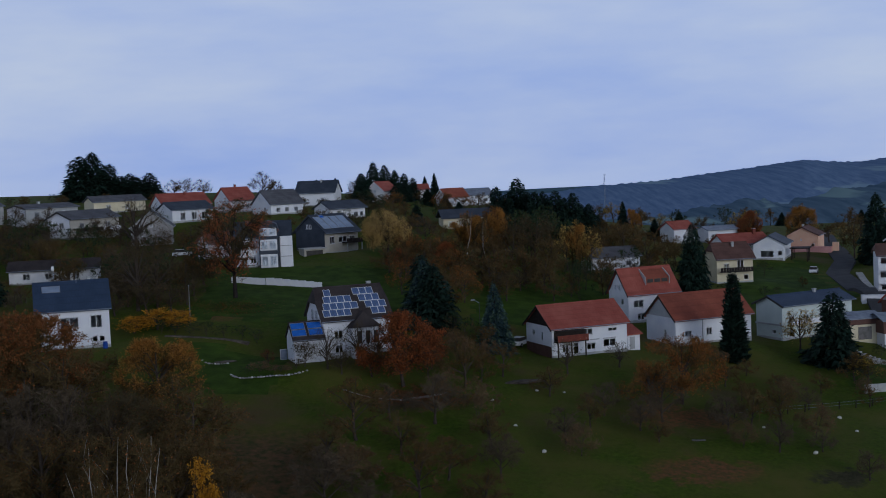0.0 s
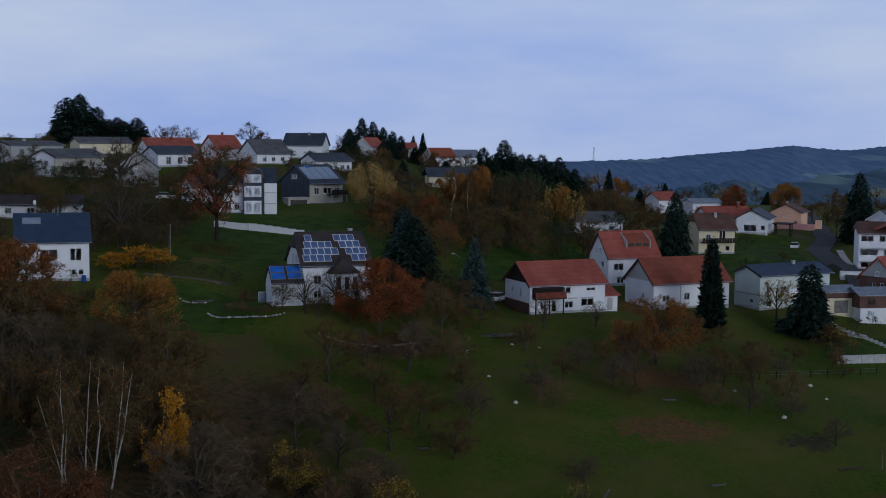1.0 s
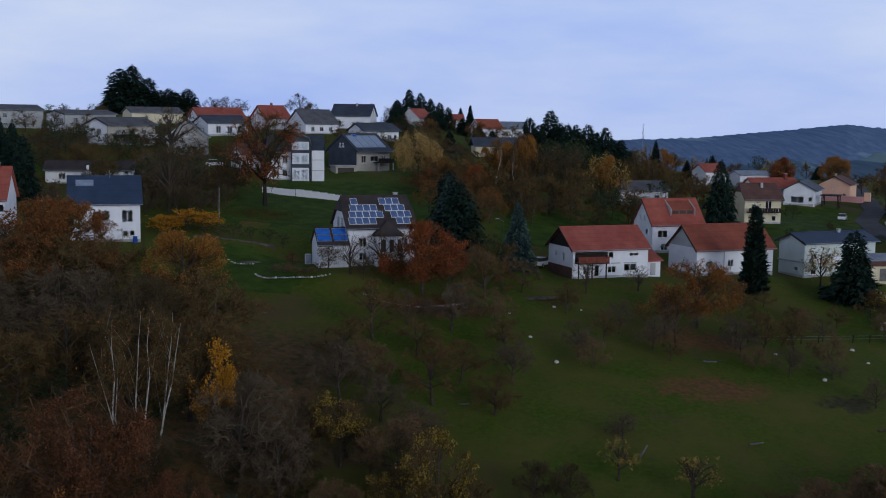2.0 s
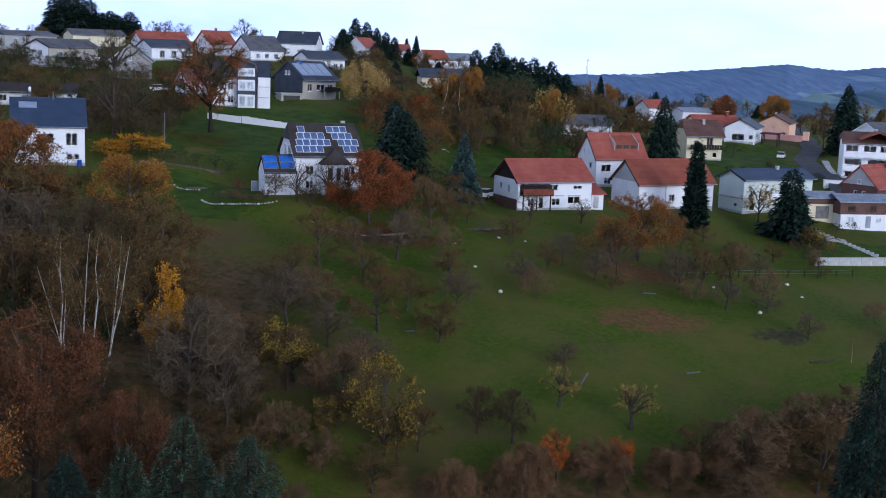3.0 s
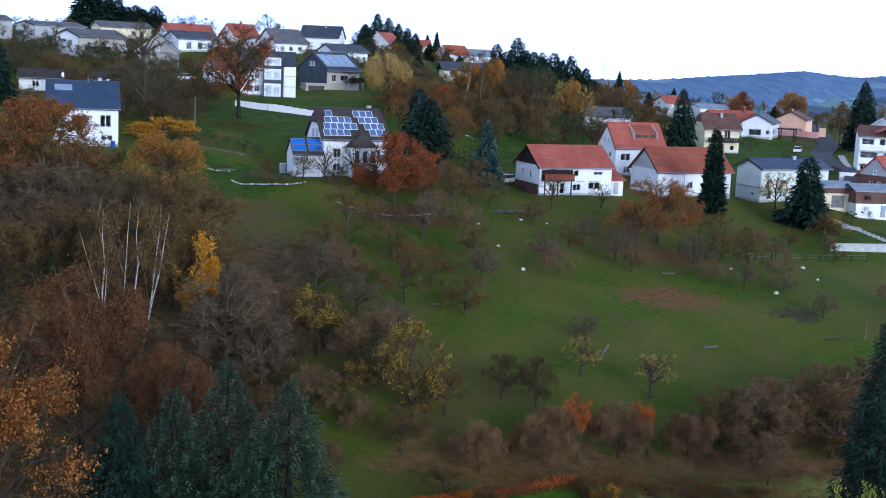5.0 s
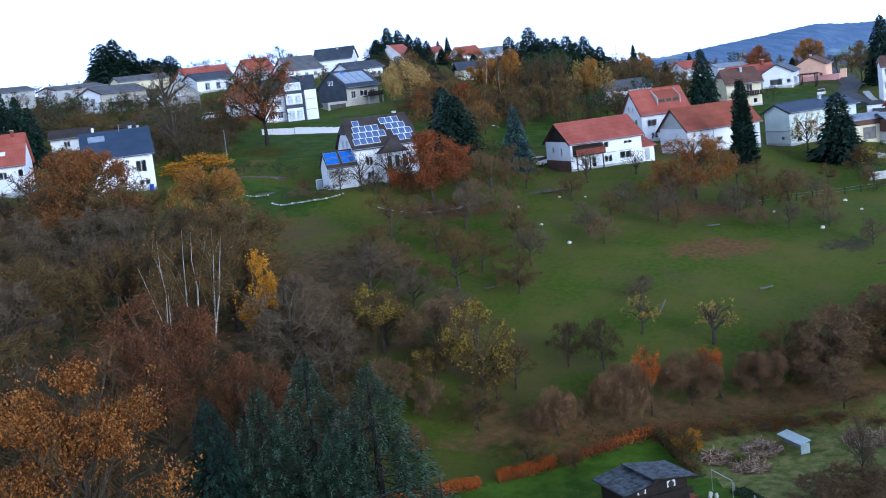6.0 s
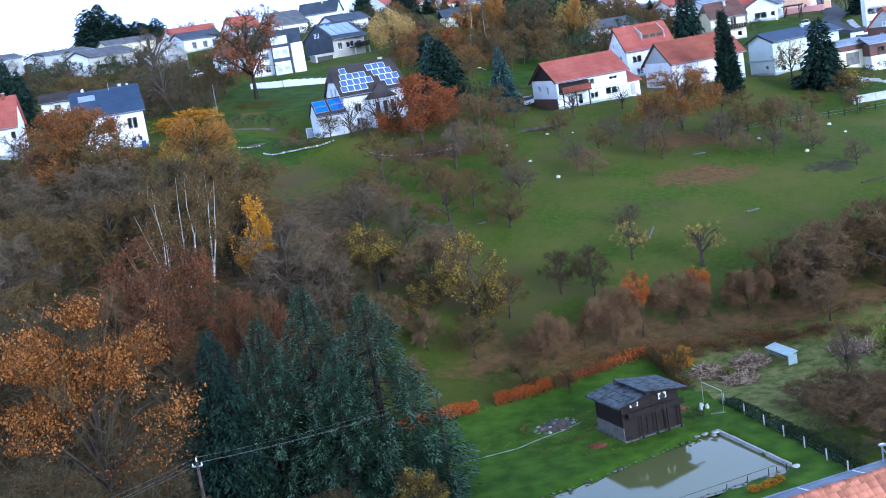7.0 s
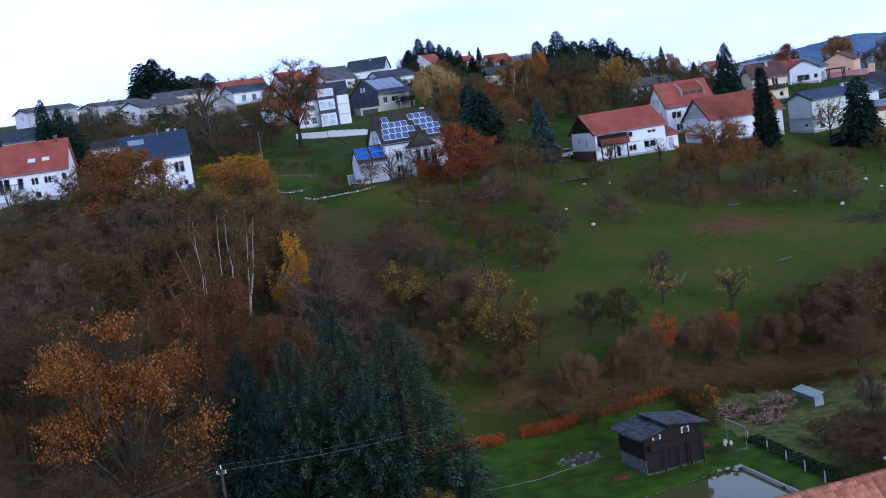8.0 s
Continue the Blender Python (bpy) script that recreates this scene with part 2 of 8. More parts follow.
def meadow():
    """Autumn grass: green with yellowed, brown and leaf-strewn patches."""
    m = bpy.data.materials.new("autumn_meadow")
    m.use_nodes = True
    n, l = m.node_tree.nodes, m.node_tree.links
    b = n["Principled BSDF"]
    co = n.new("ShaderNodeTexCoord")

    def noise_at(scale, detail=6):
        t = n.new("ShaderNodeTexNoise")
        t.inputs["Scale"].default_value, t.inputs["Detail"].default_value, t.inputs["Roughness"].default_value = scale, detail, 0.62
        l.new(co.outputs["Object"], t.inputs["Vector"])
        return t

    def blend(fac, lo, hi, below, colour):
        r = n.new("ShaderNodeMapRange")
        r.inputs["From Min"].default_value, r.inputs["From Max"].default_value = lo, hi
        l.new(fac, r.inputs["Value"])
        mx = n.new("ShaderNodeMixRGB")
        l.new(r.outputs["Result"], mx.inputs[0])
        if isinstance(below, tuple):
            mx.inputs[1].default_value = (*below, 1)
        else:
            l.new(below, mx.inputs[1])
        mx.inputs[2].default_value = (*colour, 1)
        return mx.outputs["Color"]

    tuft = noise_at(1.6)
    grass = blend(tuft.outputs["Fac"], 0.3, 0.72, (0.030, 0.056, 0.004), (0.072, 0.121, 0.007))
    grass = blend(noise_at(0.09).outputs["Fac"], 0.36, 0.66, grass, (0.100, 0.098, 0.020))
    grass = blend(noise_at(0.05, 8).outputs["Fac"], 0.55, 0.72, grass, (0.10, 0.066, 0.034))
    grass = blend(noise_at(5.0, 4).outputs["Fac"], 0.64, 0.74, grass, (0.11, 0.075, 0.035))
    # leaf litter under the western wood and the row of bushes, pale rough grass beyond the garden, with ragged edges
    def calc(op, a, c, third=None):
        q = n.new("ShaderNodeMath")
        q.operation = op
        for k, value in enumerate((a, c, third)):
            if value is None:
                continue
            if isinstance(value, (int, float)):
                q.inputs[k].default_value = value
            else:
                l.new(value, q.inputs[k])
        return q.outputs[0]

    def fade(value, lo, hi):
        r = n.new("ShaderNodeMapRange")
        r.interpolation_type = "SMOOTHSTEP"
        r.inputs["From Min"].default_value, r.inputs["From Max"].default_value = lo, hi
        l.new(value, r.inputs["Value"])
        return r.outputs["Result"]

    def lay(mask, below, above):
        mx = n.new("ShaderNodeMixRGB")
        l.new(mask, mx.inputs[0])
        l.new(below, mx.inputs[1])
        l.new(above, mx.inputs[2])
        return mx.outputs["Color"]

    sep = n.new("ShaderNodeSeparateXYZ")
    l.new(co.outputs["Object"], sep.inputs[0])
    ragged = calc("MULTIPLY_ADD", calc("SUBTRACT", noise_at(0.45, 6).outputs["Fac"], 0.5), 14.0, 0.0)
    px, py = calc("ADD", sep.outputs["X"], ragged), calc("ADD", sep.outputs["Y"], ragged)
    over = calc("SUBTRACT", py, calc("MULTIPLY", sep.outputs["X"], 0.12))
    litter = blend(noise_at(1.1, 6).outputs["Fac"], 0.35, 0.65, (0.050, 0.055, 0.020), (0.16, 0.088, 0.042))
    rough = blend(noise_at(0.9, 7).outputs["Fac"], 0.35, 0.68, (0.080, 0.120, 0.020), (0.30, 0.265, 0.095))
    wood = calc("MULTIPLY", fade(px, -14, -20), fade(py, 166, 154))
    row = calc("MULTIPLY", calc("MULTIPLY", fade(over, 107.5, 110.5), fade(over, 117.5, 113.5)), calc("MULTIPLY", fade(px, -8, -4), fade(px, 66, 58)))
    field = calc("MULTIPLY", calc("MULTIPLY", fade(sep.outputs["X"], 13.5, 16), fade(over, 110.5, 107.5)), fade(sep.outputs["Y"], 84, 90))
    def patch(x0, y0, rx, ry):
        dx, dy = calc("DIVIDE", calc("SUBTRACT", px, x0), rx), calc("DIVIDE", calc("SUBTRACT", py, y0), ry)
        return fade(calc("ADD", calc("MULTIPLY", dx, dx), calc("MULTIPLY", dy, dy)), 1.2, 0.1)

    strewn = blend(noise_at(1.6, 6).outputs["Fac"], 0.35, 0.65, (0.075, 0.066, 0.022), (0.20, 0.085, 0.036))
    # dark bare hollow in the meadow, its shade put into the colour
    shaded_hollow = blend(noise_at(1.3, 6).outputs["Fac"], 0.35, 0.65, (0.030, 0.034, 0.014), (0.070, 0.060, 0.030))
    grass = lay(patch(27.5, 153.5, 8.0, 4.0), grass, strewn)
    grass = lay(patch(-7.0, 173.0, 9.0, 4.0), grass, strewn)
    grass = lay(patch(29.0, 171.0, 9.0, 4.0), grass, strewn)
    grass = lay(patch(44.0, 152.5, 4.0, 2.6), grass, shaded_hollow)
    grass = lay(patch(9.0, 109.0, 9.0, 3.0), grass, strewn)
    grass = lay(patch(-40.0, 211.0, 8.0, 6.0), grass, strewn)
    grass = lay(wood, grass, litter)
    grass = lay(field, grass, rough)
    tan = blend(noise_at(0.8, 6).outputs["Fac"], 0.35, 0.65, (0.085, 0.062, 0.022), (0.19, 0.105, 0.044))
    grass = lay(row, grass, tan)
    l.new(grass, b.inputs["Base Color"])
    b.inputs["Roughness"].default_value, b.inputs["Specular IOR Level"].default_value = 0.95, 0.1
    bump = n.new("ShaderNodeBump")
    bump.inputs["Strength"].default_value, bump.inputs["Distance"].default_value = 0.6, 0.15
    l.new(noise_at(4.0).outputs["Fac"], bump.inputs["Height"])
    l.new(bump.outputs["Normal"], b.inputs["Normal"])
    return m


M_MEADOW = meadow()
M_LAWN = mat("mown_lawn", (0.036, 0.076, 0.006), (0.082, 0.150, 0.014), 1.6, 0.95, 0.4, 9, spec=0.1)
M_GLAWN = mat("garden_grass", (0.027, 0.052, 0.006), (0.058, 0.102, 0.011), 2.5, 0.95, 0.4, 6, spec=0.1)
# the blue of distance haze is put into this field colour
M_FARFIELD = mat("haze_tinted_far_fields", (0.06, 0.11, 0.145), (0.13, 0.20, 0.22), 60.0, 1.0, 0, 0.05, spec=0)

# ---------- helpers ----------
def mesh_of(name, verts, faces, material, smooth=False):
    me = bpy.data.meshes.new(name)
    me.from_pydata([tuple(map(float, v)) for v in verts], [], [tuple(map(int, f)) for f in faces])
    me.materials.append(material)
    if smooth:
        me.polygons.foreach_set("use_smooth", [True] * len(me.polygons))
    me.update()
    return me


def piece(name, mesh, parent, m=None, label=""):
    ob = new(name, mesh)
    ob.parent = parent
    if m is not None:
        ob.matrix_basis = m
    return tagged(ob, label)


def part(name, bm, material, parent, label="", m=None, smooth=False):
    """Links a bmesh as one mesh object under a thing or a part."""
    me = bpy.data.meshes.new(name)
    bm.to_mesh(me)
    bm.free()
    me.materials.append(material)
    if smooth:
        me.polygons.foreach_set("use_smooth", [True] * len(me.polygons))
    return piece(name, me, parent, m, label)


def thing(name, x, y, z, turn=0, label="", category="", group="", kind="", scale=1.0):
    ob = new(name)
    ob.matrix_basis = pose(x, y, z, 0, 0, turn) @ Matrix.Diagonal((scale, scale, scale, 1))
    return tagged(ob, label, category, group, kind)


def solid(name, mesh_or_bm, material, label, category, m=None, kind="", group="", smooth=False):
    """A thing of one mesh."""
    ob = part(name, mesh_or_bm, material, None, "", m, smooth) if isinstance(mesh_or_bm, bmesh.types.BMesh) else new(name, mesh_or_bm)
    if m is not None:
        ob.matrix_basis = m
    return tagged(ob, label, category, group, kind)


def boxes(*specs, bevel=0.0):
    """A bmesh of boxes, each (x0, y0, z0, x1, y1, z1)."""
    bm = bmesh.new()
    for x0, y0, z0, x1, y1, z1 in specs:
        made = bmesh.ops.create_cube(bm, size=1.0, matrix=Matrix.Translation(((x0 + x1) / 2, (y0 + y1) / 2, (z0 + z1) / 2))
                                     @ Matrix.Diagonal((x1 - x0, y1 - y0, z1 - z0, 1)))
        if bevel:
            edges = {e for v in made["verts"] for e in v.link_edges}
            bmesh.ops.bevel(bm, geom=list(edges), offset=bevel, segments=1, affect="EDGES")
    return bm


def prism(bm, outline, axis, a, b):
    """Adds a closed prism to bm: outline of (u, v) pairs, drawn out along axis ('x': u=y, v=z; 'y': u=x, v=z; 'z': u=x, v=y) from a to b."""
    put = {"x": lambda u, v, w: (w, u, v), "y": lambda u, v, w: (u, w, v), "z": lambda u, v, w: (u, v, w)}[axis]
    lo = [bm.verts.new(put(u, v, a)) for u, v in outline]
    hi = [bm.verts.new(put(u, v, b)) for u, v in outline]
    n = len(outline)
    bm.faces.new(lo[::-1])
    bm.faces.new(hi)
    for i in range(n):
        bm.faces.new((lo[i], lo[(i + 1) % n], hi[(i + 1) % n], hi[i]))
    return bm


def tube(bm, p, q, r0, r1, sides=6):
    p, q = Vector(p), Vector(q)
    d = (q - p).normalized()
    s = d.cross(Vector((0, 0, 1)) if abs(d.z) < 0.9 else Vector((1, 0, 0))).normalized()
    u = d.cross(s)
    ring = [[bm.verts.new(c + (s * math.cos(a) + u * math.sin(a)) * r) for a in np.arange(sides) * 2 * math.pi / sides] for c, r in ((p, r0), (q, r1))]
    for i in range(sides):
        bm.faces.new((ring[0][i], ring[0][(i + 1) % sides], ring[1][(i + 1) % sides], ring[1][i]))
    bm.faces.new(ring[0][::-1])
    bm.faces.new(ring[1])
    return bm


def rock(seed, size, flat=0.7):
    """An uneven boulder."""
    bm = bmesh.new()
    bmesh.ops.create_icosphere(bm, subdivisions=2, radius=1.0)
    for v in bm.verts:
        k = 1 + 0.35 * noise.noise(v.co * 1.3 + Vector((seed * 7.1, 0, 0)))
        v.co = Vector((v.co.x * k * size, v.co.y * k * size * 0.8, max(v.co.z, -0.35) * k * size * flat))
    return bm


# ---------- the lie of the land ----------
GX = [-160, -60, 0, 60, 160]
GY = [-60, 25, 50, 64, 90, 108, 125, 155, 175, 195, 250, 300, 350, 450, 700]
GZ = np.array([[24, 22, 20, 20, 20], [15, 13, 12, 12, 11], [10, 7, 4, 3.5, 3], [8.5, 5, .6, .5, .4], [11, 7, .4, .3, .2],
               [14, 10, 1.5, .4, .2], [17, 13, 6.5, 3, 1], [22, 18, 13.5, 9.5, 6], [25.5, 21.5, 17.5, 12, 9],
               [28.5, 25.5, 21, 15, 12], [34, 31, 29, 20, 17], [40, 38.5, 34, 24, 21], [43, 42, 38, 27, 22],
               [44, 42, 38, 26, 22], [44, 38, 28, 16, 12]], float)
SITES = {}


def site(name, x, y, z, turn, length, depth, eave, rise):
    """A building plot: the ground is levelled there."""
    SITES[name] = (x, y, z, turn, length, depth, eave, rise)


site("red_barn_house", 17.3, 199.2, 19.3, 23, 13.8, 9.7, 4.4, 3.2)
site("white_dormer_house", 31.6, 224.3, 20.7, 23, 10.9, 7.6, 4.7, 4.4)
site("long_barn", 38.3, 209.5, 18.8, 24, 15.4, 9.4, 4.1, 3.8)
site("pale_green_house", 57.8, 217.6, 17.8, 27, 16.1, 7.8, 5.7, 1.5)
site("timbered_red_house", 79.5, 224.5, 17.4, 40, 12.0, 8.0, 4.6, 3.9)
site("balcony_house", 86.2, 252.0, 21.0, -12, 9.6, 9.0, 7.0, 2.0)
site("white_gable_house", 100.5, 283.2, 22.8, 33, 11.2, 7.5, 5.7, 2.2)
site("cream_house", 56.2, 268.5, 22.2, 8, 8.6, 9.0, 5.1, 3.2)
site("low_red_house", 67.8, 309.2, 23.6, 15, 12.6, 9.0, 3.9, 2.3)
site("white_garden_house", 75.0, 306.5, 23.8, 68, 13.0, 8.4, 3.5, 2.2)
site("peach_house", 89.6, 330.1, 23.4, 64, 10.0, 8.6, 4.1, 2.2)
site("solar_house", -17.4, 191.3, 22.2, 21, 11.0, 10.7, 5.0, 4.5)
site("solar_garage", -23.3, 186.0, 21.5, 19, 4.8, 5.9, 3.4, 2.3)
site("bay_house", -39.6, 253.5, 30.7, 6, 11.5, 8.0, 5.9, 3.0)
site("slate_house", -29.2, 275.3, 31.6, 44, 9.8, 12.1, 4.4, 3.8)
site("grey_roof_house", -46.0, 318.3, 39.0, 38, 10.0, 10.4, 2.6, 3.5)
site("white_hill_house", -38.5, 344.5, 40.0, -8, 11.5, 9.0, 3.6, 3.2)
site("low_dark_house", -29.6, 310.3, 37.6, 36, 10.8, 9.0, 2.5, 1.8)
site("red_hill_house", -59.2, 331.5, 39.6, 38, 8.0, 9.9, 3.1, 3.4)
site("white_red_house", -70.5, 318.0, 38.8, 34, 13.0, 10.2, 3.6, 2.9)
site("white_annex_house", -66.0, 303.0, 38.6, 40, 11.5, 8.6, 3.0, 1.8)
site("flat_row_house", -101.0, 305.0, 38.8, 48, 14.5, 10.0, 4.6, 0.9)
site("white_long_house", -85.4, 286.0, 36.6, 54, 14.0, 9.6, 4.4, 1.7)
site("back_row_house", -90.4, 330.0, 40.9, 34, 14.5, 9.0, 3.0, 1.4)
site("stone_house", -68.6, 281.0, 34.6, 101, 10.0, 9.8, 3.9, 3.7)
site("small_white_house", -49.9, 259.7, 32.4, 39, 7.6, 6.0, 3.0, 2.3)
site("blue_roof_house", -58.8, 191.4, 24.4, 19, 11.0, 9.6, 5.7, 4.0)
site("red_roof_house", -78.0, 186.0, 26.4, 12, 13.5, 10.6, 4.4, 4.7)
site("pink_hill_house", -11.6, 371.0, 39.6, 10, 5.0, 6.9, 3.2, 1.6)
site("dark_hill_house", 4.6, 377.0, 37.6, 20, 9.0, 8.0, 2.8, 2.0)
site("red_gable_hill_house", -2.2, 351.0, 38.0, 32, 7.6, 6.6, 2.6, 2.5)
site("red_spruce_house", -21.6, 351.0, 40.0, 62, 8.0, 6.4, 3.2, 2.6)
site("row_end_house", -118.0, 303.0, 39.8, 44, 14.0, 9.5, 4.4, 1.2)
site("hidden_house", 30.5, 262.0, 26.4, 14, 11.0, 8.0, 2.8, 1.8)
site("orange_far_house", 57.0, 334.0, 26.6, 28, 7.5, 7.0, 3.6, 2.0)
site("white_far_house", 68.5, 338.0, 26.0, 16, 9.5, 7.0, 3.4, 0.9)
site("low_flat_house", -77.5, 241.0, 30.1, 12, 17.0, 7.0, 2.7, 1.6)
site("near_house", 13.9, 45.4, 6.0, 20.4, 11.0, 11.5, 5.1, 4.1)
site("far_left_house", -97.0, 232.0, 31.5, 12, 11.0, 8.0, 5.0, 2.4)


def curve_through(xs, vs, x):
    """Smooth values at x of curves through vs at xs, row by row (vs: one row for each x)."""
    xs = np.asarray(xs, float)
    slope = np.diff(vs, axis=1) / np.diff(xs)
    tang = np.hstack([slope[:, :1], (slope[:, 1:] + slope[:, :-1]) / 2, slope[:, -1:] * 0])
    i = np.clip(np.searchsorted(xs, x) - 1, 0, len(xs) - 2)
    r = np.arange(len(x))
    d = xs[i + 1] - xs[i]
    u = (np.clip(x, xs[0], xs[-1]) - xs[i]) / d
    return ((2 * u**3 - 3 * u**2 + 1) * vs[r, i] + (u**3 - 2 * u**2 + u) * d * tang[r, i]
            + (3 * u**2 - 2 * u**3) * vs[r, i + 1] + (u**3 - u**2) * d * tang[r, i + 1])


def heights(x, y):
    x, y = np.atleast_1d(np.asarray(x, float)), np.atleast_1d(np.asarray(y, float))
    rows = np.stack([curve_through(GY, np.tile(GZ[:, j], (len(y), 1)), y) for j in range(len(GX))], 1)
    z = curve_through(GX, rows, x)
    flat = np.clip((np.hypot((x - 10) / 1.25, y - 84) - 11) / 9, 0, 1)
    z = z * flat + 0.35 * (1 - flat)
    for sx, sy, sz, *_ in SITES.values():
        d = np.hypot(x - sx, y - sy)
        w = np.exp(-(d / 10.5) ** 4)
        z = z * (1 - w) + sz * w
    far = np.clip((y - 560) / 600, 0, 1)
    z = z * (1 - far) + far * (-38 + 6 * np.sin(x / 310.0))
    z = z + np.clip((np.abs(x) - 170) / 500, 0, 1) * np.clip(1 - (y - 300) / 900, 0, 1) * np.where(x < 0, 10, -6)
    return z


def ground(x, y):
    return float(heights(x, y)[0])


def inside(poly, x, y):
    hit = np.zeros(len(x), bool)
    for (x0, y0), (x1, y1) in zip(poly, poly[1:] + poly[:1]):
        cross = (y0 > y) != (y1 > y)
        hit ^= cross & (x < (x1 - x0) * (y - y0) / ((y1 - y0) if y1 != y0 else 1e-9) + x0)
    return hit


POND = [(14.7, 89.3), (18.5, 79.3), (12.8, 77.2), (4.5, 74.2), (-1.8, 79.6), (4.8, 83.4)]
GARDEN = [(-8.2, 99.0), (12.2, 110.3), (16.6, 97.0), (21.4, 80.0), (22.5, 66.0), (-14.0, 68.0), (-14.0, 92.0)]


def build_ground():
    xs = np.unique(np.round(np.concatenate([np.linspace(-4400, -700, 16), np.linspace(-700, -170, 24), np.arange(-170, -50, 3.0), np.arange(-50, 60, 1.0),
                                            np.arange(60, 170, 3.0), np.linspace(170, 700, 24), np.linspace(700, 4400, 16)]), 2))
    ys = np.unique(np.round(np.concatenate([np.linspace(-1500, -70, 14), np.arange(-70, 60, 5.0), np.arange(60, 130, 1.0), np.arange(130, 360, 2.5),
                                            np.linspace(360, 900, 40), np.linspace(900, 4400, 24)]), 2))
    gx, gy = np.meshgrid(xs, ys)
    x, y = gx.ravel(), gy.ravel()
    z = heights(x, y)
    bumps = np.array([noise.noise((a * 0.11, b * 0.11, 0)) * 0.25 + noise.noise((a * 0.5, b * 0.5, 5)) * 0.07 for a, b in zip(x, y)])
    z += bumps * np.clip((np.hypot(x - 9, y - 86) - 12) / 10, 0.05, 1)
    cx, cy = np.mean(POND, axis=0)
    basin = [(cx + (px - cx) * 0.985, cy + (py - cy) * 0.985) for px, py in POND]
    z[inside(basin, x, y)] = -0.9
    w, h = len(xs), len(ys)
    i, j = np.meshgrid(np.arange(w - 1), np.arange(h - 1))
    a = (j * w + i).ravel()
    faces = np.stack([a, a + 1, a + w + 1, a + w], 1)
    me = mesh_of("ground", np.stack([x, y, z], 1), faces, M_MEADOW, smooth=True)
    for m in (M_LAWN, M_FARFIELD, M_GLAWN):
        me.materials.append(m)
    fx, fy = x[faces].mean(1), y[faces].mean(1)
    jit = np.array([noise.noise((p * 0.4, q * 0.4, 9))  for p, q in zip(fx, fy)])
    slot = np.zeros(len(faces), int)
    slot[inside([(-46, 206), (-8, 206), (-12, 247), (-46, 250)], fx + 3 * jit, fy + 3 * jit)] = 3
    slot[inside([(-44, 172), (-27, 173), (-25, 190), (-44, 192)], fx + 2 * jit, fy + 2 * jit)] = 3
    slot[inside([(56, 187), (86, 190), (84, 203), (58, 198)], fx, fy)] = 3
    slot[inside([(52, 238), (78, 250), (80, 300), (60, 292)], fx + 2 * jit, fy + 2 * jit)] = 3
    slot[inside([(0, 208), (24, 212), (26, 250), (4, 236)], fx + 2 * jit, fy + 2 * jit)] = 3
    slot[inside(GARDEN, fx, fy)] = 1
    # distant ground takes the haze-tinted colour
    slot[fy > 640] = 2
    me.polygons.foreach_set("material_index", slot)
    me.update()
    return tagged(new("ground", me), "hilly autumn meadow with green grass and brown patches", "ground", kind="structure")


build_ground()


def ribbon(name, path, width, lift, material, label, category, sides=0.0):
    """A strip that follows the ground, such as a road; with sides it gets thickness above the ground."""
    pts = []
    for (x0, y0), (x1, y1) in zip(path, path[1:]):
        n = max(2, int(math.hypot(x1 - x0, y1 - y0) / 1.5))
        pts += [(x0 + (x1 - x0) * k / n, y0 + (y1 - y0) * k / n) for k in range(n)]
    pts.append(path[-1])
    v, f = [], []
    for k, (x, y) in enumerate(pts):
        ax, ay = pts[max(k - 1, 0)]
        bx, by = pts[min(k + 1, len(pts) - 1)]
        d = math.hypot(bx - ax, by - ay) or 1
        nx, ny = -(by - ay) / d * width / 2, (bx - ax) / d * width / 2
        zl, zr, zm = ground(x + nx, y + ny), ground(x - nx, y - ny), ground(x, y)
        top = max(zl, zr, zm) + lift
        v += [(x + nx, y + ny, top), (x - nx, y - ny, top), (x + nx, y + ny, top - lift - sides - 0.6), (x - nx, y - ny, top - lift - sides - 0.6)]
    for k in range(len(pts) - 1):
        a, b = 4 * k, 4 * k + 4
        f += [(a, a + 1, b + 1, b), (a, b, b + 2, a + 2), (a + 1, a + 3, b + 3, b + 1)]
    e = 4 * (len(pts) - 1)
    f += [(0, 2, 3, 1), (e, e + 1, e + 3, e + 2)]
    return tagged(new(name, mesh_of(name, v, f, material)), label, category, kind="structure")


ribbon("road", [(79, 236), (80.5, 250), (82.5, 268), (84, 285), (92, 305), (100, 345), (120, 420)], 5.0, 0.12, M_ASPHALT,
       "grey asphalt village road running uphill between houses", "road")
ribbon("pavement", [(82.6, 240), (84.0, 256), (86, 270), (88.5, 284)], 1.4, 0.2, M_CONC, "pale concrete pavement beside the road", "pavement")


# distant wooded hills on the horizon
def far_hill(name, crest, dist, depth, material, label, rows=22, columns=900, tree=3.0):
    """A long hill: crest heights at bearings across the view, rough with treetops all over and along the skyline."""
    v, f = [], []
    bear = np.linspace(crest[0][0], crest[-1][0], columns)
    top = np.interp(bear, [c[0] for c in crest], [c[1] for c in crest])
    for n, (b, h) in enumerate(zip(bear, top)):
        for k in range(rows):
            u = k / (rows - 1)
            d = dist + depth * u
            x = d * math.tan(radians(b))
            crowns = tree * noise.noise((x * 0.11, d * 0.002, 1.0)) * u ** 14
            v.append((x, d, -75 + (h + 75) * math.sin(u * math.pi / 2) + crowns))
    for n in range(len(bear) - 1):
        for k in range(rows - 1):
            a = n * rows + k
            f.append((a, a + rows, a + rows + 1, a + 1))
    return tagged(new(name, mesh_of(name, v, f, material, smooth=True)), label, "hills", kind="structure")


